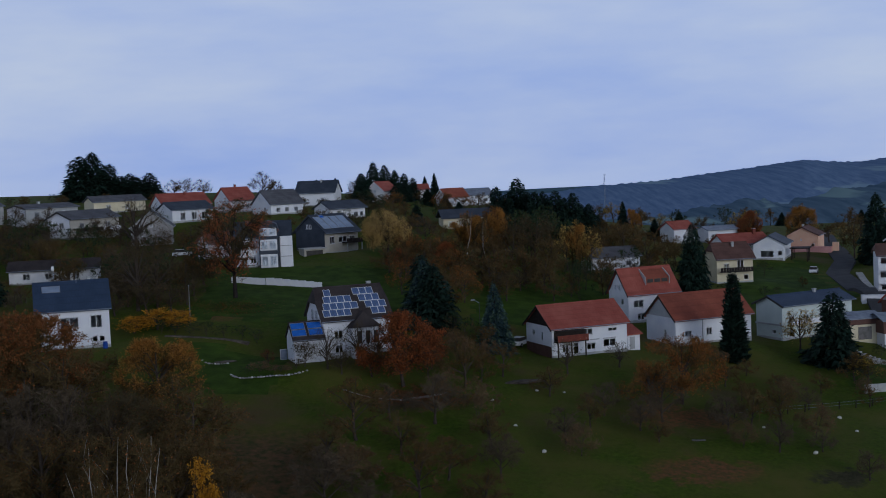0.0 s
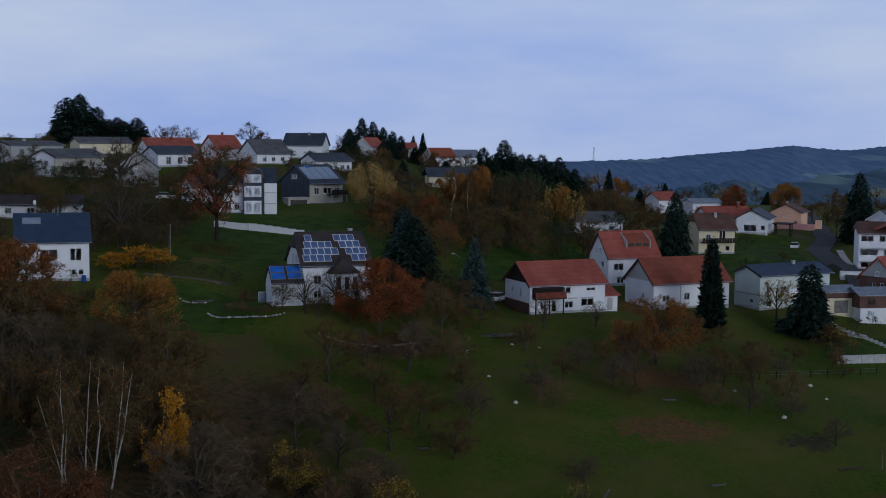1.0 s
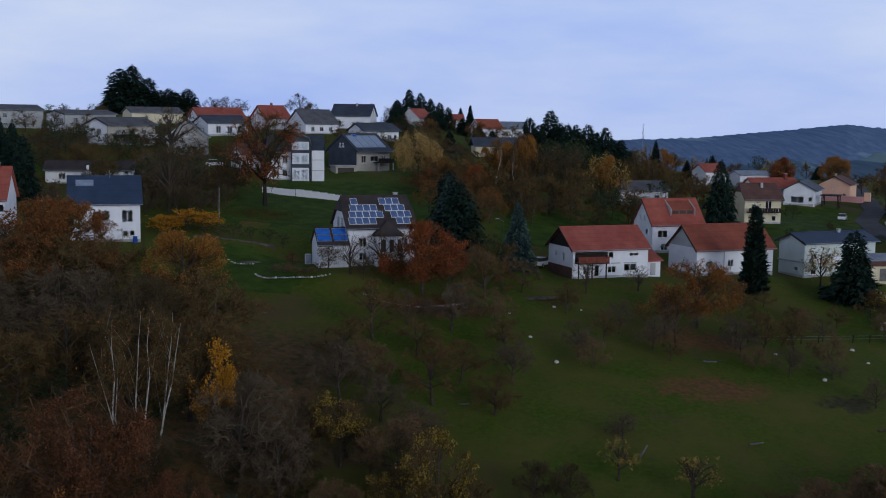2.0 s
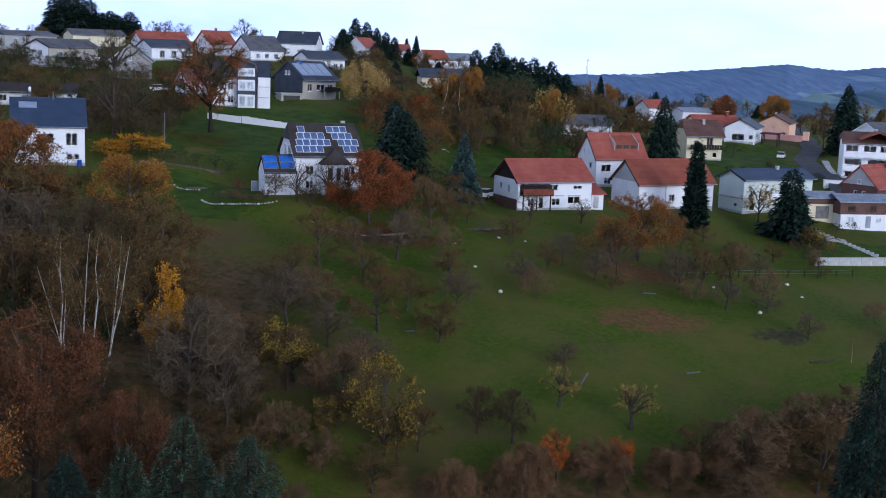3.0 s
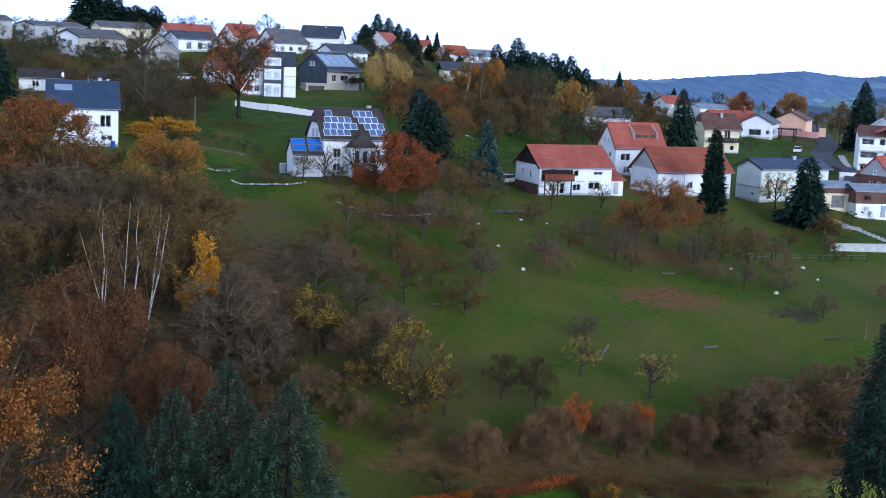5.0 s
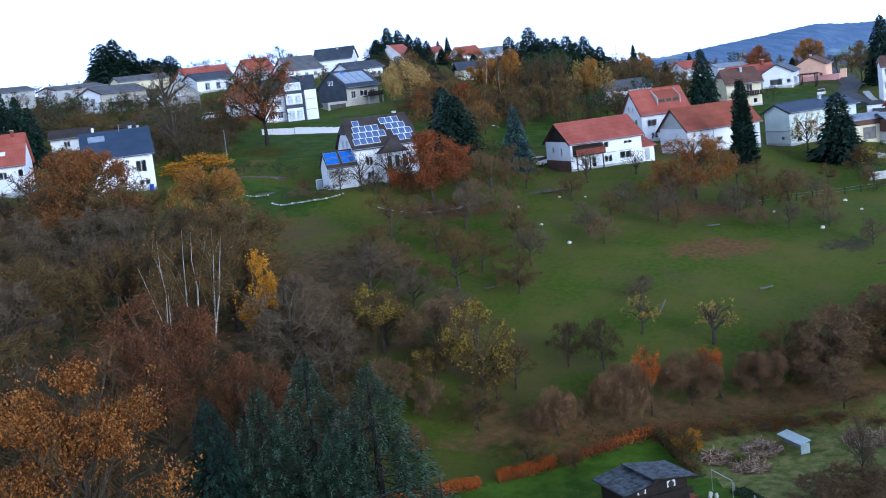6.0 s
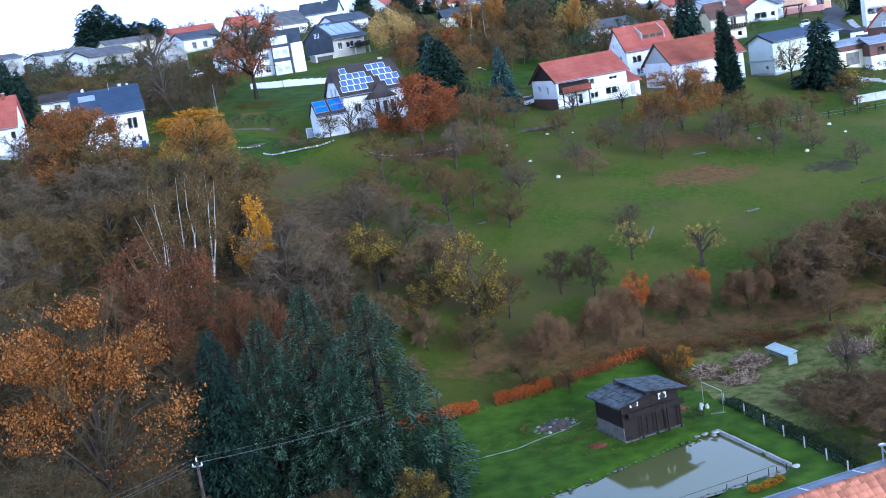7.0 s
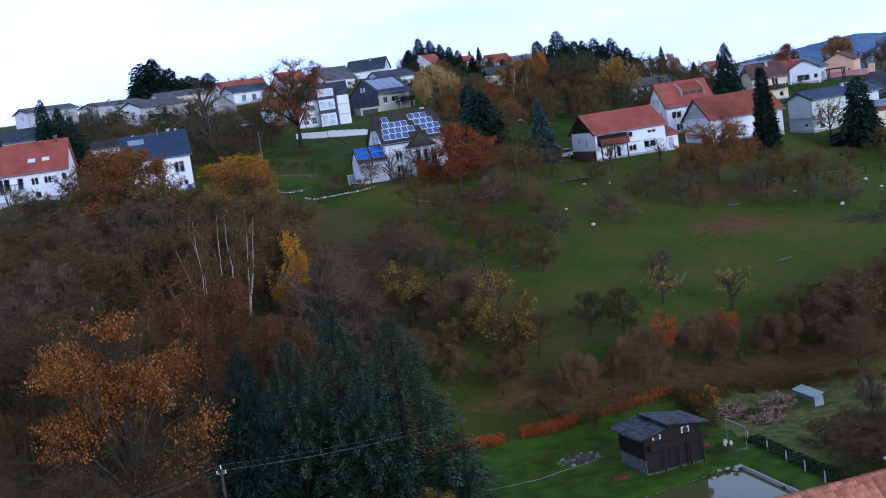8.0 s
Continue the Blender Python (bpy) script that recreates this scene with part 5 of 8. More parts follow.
def conifer(seed, material, levels=24, around=10, sprays=8, width=0.42, base=0.06, spray=0.62, power=0.85, lift=0.0, trunk=None, tip=0.12, fat=0.32, shoots=None, narrow=1.0, rough=0.16):
    """Meshes of a conifer 10 m high: a straight trunk and close, drooping boughs with overlapping needle sprays."""
    rng = np.random.default_rng(seed)
    V, F = [], []
    ring_tube(V, F, [np.array([0, 0, -0.6]), np.array([0.03, 0.02, 4.0]), np.array([0, 0, 9.8])], [0.26, 0.17, 0.02], 7)
    quads, young = [], []
    for k in range(levels * around):
        u = (k + rng.uniform(-0.5, 0.5)) / (levels * around)
        u = min(max(u, 0.0), 0.995)
        z = 10 * (base + (1 - base) * u)
        lump = 1 + rough * noise.noise(Vector((math.cos(k * 2.39996) * 1.2, math.sin(k * 2.39996) * 1.2, z * 0.5 + seed)))
        r = (10 * width / 2 * (1 - u) ** power + tip) * lump
        az = k * 2.39996 + rng.uniform(-0.25, 0.25)
        rr = r * rng.uniform(0.80, 1.10)
        ax = np.array([np.cos(az), np.sin(az), 0])
        sd = np.array([-np.sin(az), np.cos(az), 0])
        drop = (0.36 - lift) * rr + rng.normal(0, 0.08)
        if k % 3 == 0:
            ring_tube(V, F, [np.array([0, 0, z]), ax * rr * 0.5 + np.array([0, 0, z - drop * 0.5])], [0.045, 0.01], 3)
        n = max(3, int(sprays * (0.4 + 0.6 * (1 - u))))
        wide = min(0.75, 3.6 / around) * rr * narrow
        for s in range(n):
            w = 0.30 + 0.72 * ((s + rng.uniform(0, 1)) / n) ** 0.75
            v = rng.uniform(-1, 1)
            c = ax * rr * w + sd * (wide * (1.2 - w * 0.85) + 0.05) * v + np.array([0, 0, z - drop * w * (1.25 - 0.35 * w) - 0.14 * abs(v) * rr * 0.5 + rng.normal(0, 0.16)])
            d = ax * rng.uniform(0.45, 1.0) + sd * v * 0.8 + np.array([0, 0, rng.uniform(-0.8, 0.15) + 1.2 * lift])
            d /= np.linalg.norm(d)
            e = np.cross(d, (rng.normal(0, 0.5), rng.normal(0, 0.5), 1.0))
            e /= np.linalg.norm(e) + 1e-9
            ln = spray * rng.uniform(0.7, 1.2) * (0.38 + 0.75 * (1 - u))
            young.append(w > 0.86 and rng.uniform() < 0.6)
            quads += [c - d * ln * 0.4 + e * ln * fat, c + d * ln * 0.75, c - d * ln * 0.4 - e * ln * fat]
    tr = mesh_of("trunk", V, F, trunk or M_DKWOOD)
    cr = mesh_of("crown", quads, np.arange(len(quads)).reshape(-1, 3), material)
    if shoots:
        cr.materials.append(shoots)
        cr.polygons.foreach_set("material_index", [int(q) for q in young])
    return tr, None, cr


KINDS = {}
FULL = ("amber", "beech", "redbeech", "willow", "maple", "spread")


def kind(name, title, label, category, *variants):
    """Names a kind of plant; broad-leaved ones get a second, coarser set of meshes for distant plants."""
    near = [v() if isinstance(v, partial) else v for v in variants]
    KINDS[name] = (title, label, category, near, [v(far=True) for v in variants] if isinstance(variants[0], partial) and name not in FULL else near)


def plant(name, x, y, h, w=None, n=None, label="", sink=0.15, lean=0.0):
    """One plant of a kind on the ground, h metres high and w wide."""
    title, text, category, variants, distant = KINDS[name]
    if y > 150:
        variants = distant
    k = plant.count = plant.count + 1
    trunk, twig, crown = variants[(k if n is None else n) % len(variants)]
    ob = new(title)
    sx = (w / (10 * KINDS_WIDTH.get(name, 0.8))) if w else h / 10
    ob.matrix_basis = Matrix.Translation((x, y, ground(x, y) - sink)) @ Matrix.Rotation(radians(lean), 4, "Y") @ Matrix.Rotation(k * 2.399, 4, "Z") @ Matrix.Diagonal((sx, sx, h / 10, 1))
    tagged(ob, label or text, category, "")
    piece("trunk", trunk, ob)
    if twig:
        tagged(piece("branchwork", twig, ob), kind="stuff")
    if crown:
        piece("crown", crown, ob)
    return ob


plant.count = 0
KINDS_WIDTH = {"amber": 1.1, "maple": 0.9, "oak": 0.85, "redbare": 0.85, "beech": 1.1, "rust": 0.95, "redbeech": 1.1, "orange": 1.2, "olive": 0.9, "apple": 1.25, "yellow": 0.55, "gold": 0.9, "bare": 0.95, "fine": 0.95, "greybare": 0.95,
               "spruce": 0.78, "firtree": 0.55, "bluespruce": 0.62, "darkspruce": 0.55, "slim": 0.36, "oldspruce": 0.62, "cypress": 0.34, "bush": 1.1, "gnarled": 1.0, "willow": 1.1, "spread": 1.2, "sapling": 0.5, "birch": 0.34, "twiggy": 1.1, "evergreen": 1.1, "lime": 0.8}
B = partial(partial, broadleaf)
kind("oak", "oak_tree", "oak tree with thinning orange-brown autumn leaves", "tree", B(11, L_OAK, limbs=24, branches=11, twigs=18, leaves=19.0, leaf_size=0.15, width=0.85, crown_base=0.10, hollow=0.4, gap=0.05, layer=0.62, clump=0.3, mat_twig=L_TWIGDARK, bald=0.42, branch_r=0.02, twig_w=0.03))
kind("redbare", "beech_tree", "dark red-brown beech tree losing its leaves", "tree", *[B(20 + k, L_MAROON, mat_twig=L_TWIGRED, limbs=20, branches=11, twigs=36, leaves=3.2, leaf_size=0.12, twig_len=0.9, twig_w=0.04, width=0.85, crown_base=0.02, bald=0.42, tidy=0.2) for k in range(2)])
DENSE = dict(limbs=20, branches=10, twigs=36, twig_w=0.045, twig_len=1.3, leaf_size=0.19, crown_base=0.0, gap=-0.35, hollow=0.8, tidy=0.22, tri=True)
kind("beech", "beech_tree", "round rust-orange beech tree in autumn", "tree", B(30, L_RUST, leaves=4.6, width=1.1, bald=0.2, **DENSE))
kind("amber", "beech_tree", "round beech tree with amber-orange leaves", "tree", B(35, L_AMBER, leaves=5.0, width=1.1, bald=0.35, **DENSE))
kind("maple", "maple_tree", "tall maple with sparse orange-red leaves", "tree", B(36, L_MAPLE, mat_twig=L_TWIGDARK, limbs=22, branches=11, twigs=18, leaves=3.6, leaf_size=0.15, twig_w=0.045, width=0.9, crown_base=0.10, gap=0.03, trunk_r=0.24, branch_r=0.07, tri=True, mat_bark=M_DKWOOD))
kind("rust", "deciduous_tree", "brown autumn tree with few rusty leaves on it", "tree", *[B(40 + k, L_RUST, limbs=15, branches=9, twigs=24, leaves=0.7, leaf_size=0.14, twig_w=0.06, width=0.95, crown_base=0.03, tidy=0.3) for k in range(2)])
kind("redbeech", "copper_beech", "wide copper beech with deep red autumn leaves", "tree", B(50, L_RED, mat_twig=L_TWIGRED, leaves=3.6, width=1.1, bald=0.12, **DENSE))
kind("orange", "deciduous_tree", "spreading tree with orange-brown autumn leaves", "tree", *[B(60 + k, L_ORANGE, mat_twig=L_TWIG, limbs=17, branches=10, twigs=24, leaves=2.2, leaf_size=0.16, twig_w=0.05, width=1.2, crown_base=0.02, tidy=0.25) for k in range(2)])
kind("spread", "deciduous_tree", "wide tree with dense brown-orange autumn leaves", "tree", B(64, L_ORANGE, leaves=2.2, width=1.2, **DENSE))
kind("sapling", "young_beech", "young beech with glowing orange leaves", "tree", B(66, L_HEDGE, limbs=14, branches=8, twigs=14, leaves=4.0, leaf_size=0.24, width=0.5, crown_base=0.5))
kind("olive", "apple_tree", "old apple tree with olive-yellow leaves", "tree", *[B(70 + k, L_OLIVE, mat_twig=L_TWIG, limbs=16, branches=10, twigs=22, leaves=3.0, leaf_size=0.26, twig_w=0.05, width=0.9, crown_base=0.1, gap=0.06, bald=0.3, layer=0.7, tidy=0.2) for k in range(2)])
kind("apple", "apple_tree", "small old apple tree with some yellow leaves", "tree", *[B(80 + k, L_GOLD, mat_twig=L_TWIGDARK, limbs=11, branches=8, twigs=10, leaves=2.6, leaf_size=0.30, twig_w=0.06, width=1.25, crown_base=0.35, trunk_r=0.5, limb_r=0.5, branch_r=0.08, gap=-0.05) for k in range(2)])
kind("yellow", "maple_tree", "young tree with bright yellow-orange leaves", "tree", B(90, L_YELLOW, limbs=16, branches=9, twigs=14, leaves=6.5, leaf_size=0.24, width=0.55, crown_base=0.05, gap=-0.25))
kind("gold", "deciduous_tree", "tree with golden-yellow autumn leaves", "tree", *[B(95 + k, L_GOLD, limbs=15, branches=9, twigs=16, leaves=2.6, leaf_size=0.2, twig_w=0.05, width=0.9, crown_base=0.06, tidy=0.25) for k in range(2)])
kind("bare", "bare_tree", "leafless brown deciduous tree in late autumn", "tree", *[B(100 + k, L_RUST, limbs=16, branches=10, twigs=26, leaves=0.14, leaf_size=0.16, twig_len=1.2, twig_w=0.06, width=0.95, crown_base=0.05, tidy=0.3) for k in range(3)])
kind("greybare", "bare_tree", "leafless grey deciduous tree with fine twigs", "tree", *[B(110 + k, None, mat_twig=L_TWIGGREY, limbs=15, branches=9, twigs=26, leaves=0, twig_len=1.3, twig_w=0.055, width=0.95, crown_base=0.08, tidy=0.3) for k in range(2)])
kind("gnarled", "bare_tree", "old leafless tree with dark crooked limbs", "tree", B(118, None, mat_twig=L_TWIGDARK, limbs=18, branches=10, twigs=7, leaves=0, twig_len=1.3, twig_w=0.06, width=1.0, crown_base=0.15, trunk_r=0.34, limb_r=0.5, branch_r=0.09))
kind("fine", "bare_tree", "leafless dark tree with dense fine twigs", "tree", *[B(115 + k, L_RUST, mat_twig=L_TWIGDARK, limbs=17, branches=10, twigs=42, leaves=0.16, leaf_size=0.12, twig_len=1.4, twig_w=0.04, width=0.95, crown_base=0.03, branch_r=0.03, tidy=0.3) for k in range(2)])
kind("twiggy", "bare_shrub", "leafless brown twiggy shrub", "shrub", *[B(120 + k, L_RUST, mat_twig=L_TWIGMID, limbs=15, branches=9, twigs=38, leaves=0.2, leaf_size=0.2, twig_len=1.6, twig_w=0.07, width=1.1, crown_base=0.0, stems=3, trunk_r=0.12, branch_r=0.03, tidy=0.3) for k in range(2)])
kind("bush", "bush", "dense round leafless brown bush", "shrub", *[B(130 + k, L_ORANGE, mat_twig=L_TWIGRUST, limbs=21, branches=12, twigs=72, leaves=0.05, leaf_size=0.16, twig_len=2.0, twig_w=0.04, width=1.1, crown_base=0.0, stems=3, trunk_r=0.10, branch_r=0.03, tidy=0.2) for k in range(2)])
kind("willow", "weeping_willow", "weeping willow with golden-yellow leaves", "tree", B(140, L_WILLOW, mat_twig=L_TWIGTAN, limbs=20, branches=10, twigs=20, leaves=5.0, leaf_size=0.2, twig_w=0.05, width=1.1, crown_base=0.0, droop=1.1, twig_len=1.6, gap=-0.5, tidy=0.15, tri=True))
kind("birch", "birch_tree", "slender birch with white trunk and few leaves", "tree", *[B(150 + k, L_RUST, mat_bark=M_BIRCH, mat_twig=L_TWIG, limbs=3, branches=7, twigs=16, leaves=0.3, leaf_size=0.18, width=0.36, crown_base=0.45, trunk_r=0.075, top=1.15, limb_r=0.12, branch_r=0.012) for k in range(3)])
kind("evergreen", "evergreen_shrub", "dense dark green evergreen shrub", "shrub", *[B(160 + k, L_GREEN, limbs=15, branches=8, twigs=8, leaves=3.6, leaf_size=0.36, width=1.1, crown_base=0.0, stems=2, trunk_r=0.14, tidy=0.2) for k in range(2)])
kind("lime", "young_tree", "young tree with yellow-green leaves", "tree", B(165, L_LIME, limbs=14, branches=8, twigs=12, leaves=3.4, leaf_size=0.28, width=0.8, crown_base=0.02))
kind("spruce", "spruce_tree", "tall blue-green spruce with drooping boughs", "tree", *[conifer(170 + k, L_BLUEN, 23, 9, 270, 0.78, 0.0, 0.21, power=0.7, tip=0.12, fat=0.22, shoots=L_NEEDLETIP, narrow=0.5, lift=0.1, rough=0.3) for k in range(2)])
kind("firtree", "spruce_tree", "dark green spruce with dense needles", "tree", conifer(185, L_NEEDLE, 30, 10, 110, 0.55, 0.0, 0.30, power=0.66, tip=0.12, fat=0.26, narrow=0.7, rough=0.3))
kind("bluespruce", "blue_spruce", "blue spruce standing beside the houses", "tree", conifer(175, L_SILVER, 30, 10, 30, 0.62, 0.0, 0.6, power=0.7, tip=0.15, shoots=L_NEEDLETIP))
kind("darkspruce", "spruce_tree", "dark green spruce tree", "tree", *[conifer(180 + k, L_NEEDLE, 30, 10, 20, 0.55, 0.0, 0.85, power=0.72, tip=0.12) for k in range(2)])
kind("oldspruce", "spruce_tree", "broad old dark spruce with an uneven outline", "tree", *[conifer(210 + k, L_NEEDLE, 26, 9, 24, 0.62, 0.0, 0.95, power=0.5, tip=0.2, rough=0.55) for k in range(3)])
kind("slim", "spruce_tree", "slim dark spruce on the skyline", "tree", *[conifer(190 + k, L_NEEDLE, 28, 8, 14, 0.36, 0.0, 0.95, power=0.7, tip=0.12) for k in range(2)])
kind("cypress", "cypress_tree", "tall dark columnar cypress", "tree", conifer(200, L_NEEDLE, 40, 12, 16, 0.34, 0.0, 0.72, power=0.36, lift=0.6, tip=0.1))

# the near group below the hill
plant("oak", -31.0, 78, 18.6, 13.6)
plant("spruce", -16.3, 86, 16.4, 13.5)
plant("spruce", -11.4, 83.5, 16.6, 14.5)
plant("spruce", -19.3, 82, 15.2, 12)
plant("spruce", -14.0, 80, 13.0, 11)
plant("firtree", -22.6, 80, 15.0, 9, label="dark green spruce between oak and blue spruces")
plant("redbare", -31.8, 100, 17.4, 15.5)
plant("redbare", -23.0, 95, 14.2, 10)
plant("fine", -39, 92, 14, 13)
plant("fine", -36.5, 84, 13, 12)
plant("fine", -26.5, 72, 8.5, 8)
plant("fine", -20.6, 61.5, 8.0, 7)
plant("fine", -14.5, 72.0, 6.0, 5)
plant("olive", -9.0, 76.0, 5.5, 5)
plant("fine", -34, 70, 10, 10)
plant("fine", -47, 96, 12, 13)
plant("fine", -43, 104, 11, 13)
plant("rust", -29.5, 73, 6.5, 6)
# birches
for bx, by, bh, bl in ((-35.2, 122.0, 15.2, -3), (-34.1, 122.3, 15.8, 1.6), (-32.9, 121.7, 15.9, 3.1), (-31.8, 122.2, 15.4, 4.7), (-35.3, 121.4, 12.4, 2.3), (-35.0, 122.6, 12.6, -14), (-32.2, 122.8, 15.8, 2.1)):
    plant("birch", bx, by, bh, bh * 0.33, lean=bl)
plant("fine", -31.2, 117.5, 6.2, 7)
plant("fine", -35.4, 117, 5.4, 7)
plant("yellow", -27.2, 128, 10.6, 4.2)
plant("fine", -24.4, 124.5, 6.8, 6.5)
plant("rust", -19.5, 122, 7.5, 5)
plant("olive", -14.1, 126.7, 8.1, 7.4)
plant("olive", -17.9, 128.0, 3.7, 3.5)
plant("olive", -3.6, 117.1, 10.8, 8.1)
plant("olive", -9.3, 118.2, 5.3, 4.1)
plant("olive", -2.3, 117.7, 4.1, 4.7)
plant("apple", 14.3, 129.5, 4.6, 4.6)
plant("apple", 21.6, 127, 5.0, 5.8)
plant("fine", 9.0, 122, 6.0, 4.6)
plant("fine", 5.5, 123, 5.4, 4.6)
# the row of bushes behind the garden
for bx, by, bh, bw in ((3.3, 110.7, 5.4, 5.6), (9.7, 113.0, 6.3, 6.8), (16.8, 115.2, 5.9, 6.8), (24.0, 116.7, 4.7, 6.0), (28.6, 118.4, 3.6, 5.4)):
    plant("bush", bx, by, bh, bw)
plant("sapling", 12.6, 114.2, 6.7, 2.6)
plant("sapling", 20.0, 116.2, 5.8, 2.4, lean=-14)
plant("rust", 6.6, 112.6, 3.6, 3.0)
for bx, by, bh, bw in ((32.3, 120, 6.6, 10), (38.4, 122, 8.0, 10), (44, 124, 8.5, 11), (34, 118.6, 4.5, 8), (50, 126, 9, 11), (41, 118, 5, 9), (57, 122, 9, 11)):
    plant("twiggy", bx, by, bh, bw)
# dark spruce and young tree at the meadow's edge
plant("firtree", 35.0, 95, 22.8, 9.4)
plant("lime", 29.5, 85, 12.0, 5)
# big trees below the upper houses
plant("beech", -55.2, 160, 14.8, 17.0)
plant("amber", -39.6, 165, 10.8, 11.8)
plant("redbeech", -8.6, 177, 10.8, 13.4)
plant("rust", -13.2, 179, 6.0, 6)
plant("gnarled", -19.6, 179.5, 6.0, 5.0)
plant("gnarled", -15.2, 181.5, 6.4, 5.0)
plant("gnarled", -12.4, 183.0, 6.0, 4.6)
plant("fine", -22.8, 180.5, 4.6, 4.0)
plant("fine", -17.4, 178.5, 4.6, 4.6)
plant("rust", -0.2, 178, 8.0, 8)
plant("spread", 29.2, 176, 10.2, 13.0)
plant("orange", 24.5, 172, 7.5, 9)
plant("bluespruce", 4.6, 195, 10.4, 6.4)
plant("cypress", 41.3, 197, 13.6, 3.9)
plant("oldspruce", 56.8, 198, 11.4, 8.4)
plant("gold", 54.0, 206, 7.6, 7.0)
plant("oldspruce", -4.8, 204, 10.6, 8.0)
plant("oldspruce", -6.8, 208, 11.2, 7.4)
plant("evergreen", -2.0, 200, 4.5, 4)
plant("evergreen", 0.4, 196, 5.0, 4.5)
plant("gnarled", 14.5, 185, 5.2, 4.5, label="gnarled dark bare tree in the meadow")
for bx, by, bh in ((22, 165, 5.2), (25.5, 169, 6.2), (33.5, 166, 5.2), (18, 170, 5.0), (12, 160, 5.2), (38.5, 160, 4.4), (3.5, 150, 5.5), (47, 152, 4.0)):
    plant("greybare", bx, by, bh, bh * 1.1)
plant("bare", 36.6, 167, 6.5, 6)
plant("bare", 41, 168, 6.0, 6)
plant("twiggy", 44.5, 165, 5.0, 6)
plant("rust", 57.5, 190, 4.5, 6)
plant("olive", 59.0, 188.5, 4.8, 6)
plant("evergreen", 35.4, 197, 3.6, 2.6, label="small yellow-green conifer bush beside the barn")
plant("gold", 31.0, 193, 4.2, 2.2)
plant("gnarled", 22.6, 189, 4.0, 4.4, label="small bare fruit tree before the white wall")
# wood on the slope to the west
rw = np.random.default_rng(5)


def scatter(n, x0, x1, y0, y1, kinds, low, high, wide, apart=0.0, skip=lambda x, y: False):
    """Plants n of the kinds at random over a stretch of land, off the buildings."""
    done = []
    for _ in range(n * 6):
        if len(done) >= n:
            break
        wx, wy = rw.uniform(x0, x1), rw.uniform(y0, y1)
        if abs(wx) > 0.40 * (wy + 12) + 6 or skip(wx, wy) or any(math.hypot(wx - sx, wy - sy) < 0.55 * max(a, b) + 3.0 for sx, sy, _, _, a, b, *_ in SITES.values()):
            continue
        if any(math.hypot(wx - a, wy - b) < apart for a, b in done):
            continue
        done.append((wx, wy))
        h = rw.uniform(low, high)
        plant(kinds[len(done) % len(kinds)], wx, wy, h, h * rw.uniform(*wide))


def west_clear(x, y):
    return ((x > -46 and x < -25 and 104 < y < 121.5) or (x > -30 and y > 126) or (x > -48 and y > 157) or (x > -27 and y < 112) or (abs(x + 33) < 10 and y < 127)
            or (x > -80 and y > 172))


scatter(62, -80, -18, 90, 182, ("greybare", "rust", "fine", "bare", "greybare", "bare"), 7.5, 12.0, (0.95, 1.3), 4.2, west_clear)
scatter(16, -74, -22, 92, 160, ("evergreen",), 3.0, 4.8, (1.1, 1.5), 5, west_clear)
scatter(12, -45, -25, 104, 121, ("twiggy", "bare", "rust"), 3.0, 4.6, (1.2, 1.5), 3.0)
scatter(24, -27, 4, 124, 172, ("bare", "greybare", "rust", "twiggy"), 5.0, 8.0, (1.1, 1.4), 5.5, lambda x, y: (x > -5 and y < 140) or (x < -20 and y < 130) or (x < -17 and y > 142) or (x < -14 and y > 152))
scatter(13, 4, 60, 128, 178, ("bare", "greybare", "twiggy"), 2.8, 4.6, (1.0, 1.4), 7.0, lambda x, y: (18 < x < 50 and y < 160))
scatter(12, 26, 62, 112, 126, ("twiggy", "rust", "bare"), 4.5, 7.5, (1.1, 1.4), 4.0)
scatter(8, -16, 2, 104, 122, ("bare", "twiggy"), 3.5, 5.5, (1.0, 1.3), 4.0)
scatter(10, -8, 14, 178, 200, ("rust", "bare", "twiggy"), 3.5, 5.5, (1.0, 1.3), 4.0, lambda x, y: x > 6)
scatter(9, 34, 60, 178, 194, ("twiggy", "rust", "bare"), 2.5, 4.2, (1.1, 1.4), 5.0)
# gardens of the upper village
plant("maple", -39.8, 222, 16.6, 15.0)
plant("gnarled", -68.0, 264, 12.0, 13.0)
for gx, gy, gh in ((-80, 278.5, 5.5), (-75.5, 279.5, 6.0), (-90.5, 277.5, 5.0), (-96, 294, 5.5), (-104, 294.5, 5.5), (-110, 292, 6.0), (-78, 292, 5.0), (-73, 296, 5.0)):
    plant("greybare", gx, gy, gh, gh * 1.2)
plant("gnarled", -54.0, 211, 11.5, 9.5)
plant("gnarled", -51.5, 214, 10.0, 8.0)
for gx, gy, gh, gw in ((-57, 207, 5.5, 7), (-52, 208.5, 6.5, 8), (-48.5, 210, 6, 7.5), (-58, 214, 7, 8), (-47, 216, 6.0, 7), (-53, 220, 7, 9), (-59, 224, 7, 9), (-47.5, 224, 6.5, 8), (-54, 230, 7, 9), (-61, 236, 7, 9), (-48, 234, 6.0, 8)):
    plant("fine", gx, gy, gh, gw)
for gx, gy, gh in ((-56.5, 214, 8), (-52.5, 219, 8.5), (-49, 224, 7.5), (-60, 222, 8), (-47.5, 234, 7), (-63, 232, 8), (-55, 236, 7.5), (-70, 226, 7), (-74, 238, 7), (-83, 250, 7), (-70, 250, 6.5), (-92, 262, 7), (-78, 264, 7), (-52, 246, 6.5), (-46, 262, 5)):
    plant(("bare", "greybare", "evergreen", "bare")[int(gx + gy) % 4], gx, gy, gh, gh)
plant("yellow", -48, 199, 3.6, 5.5, label="spreading shrub with golden-yellow leaves")
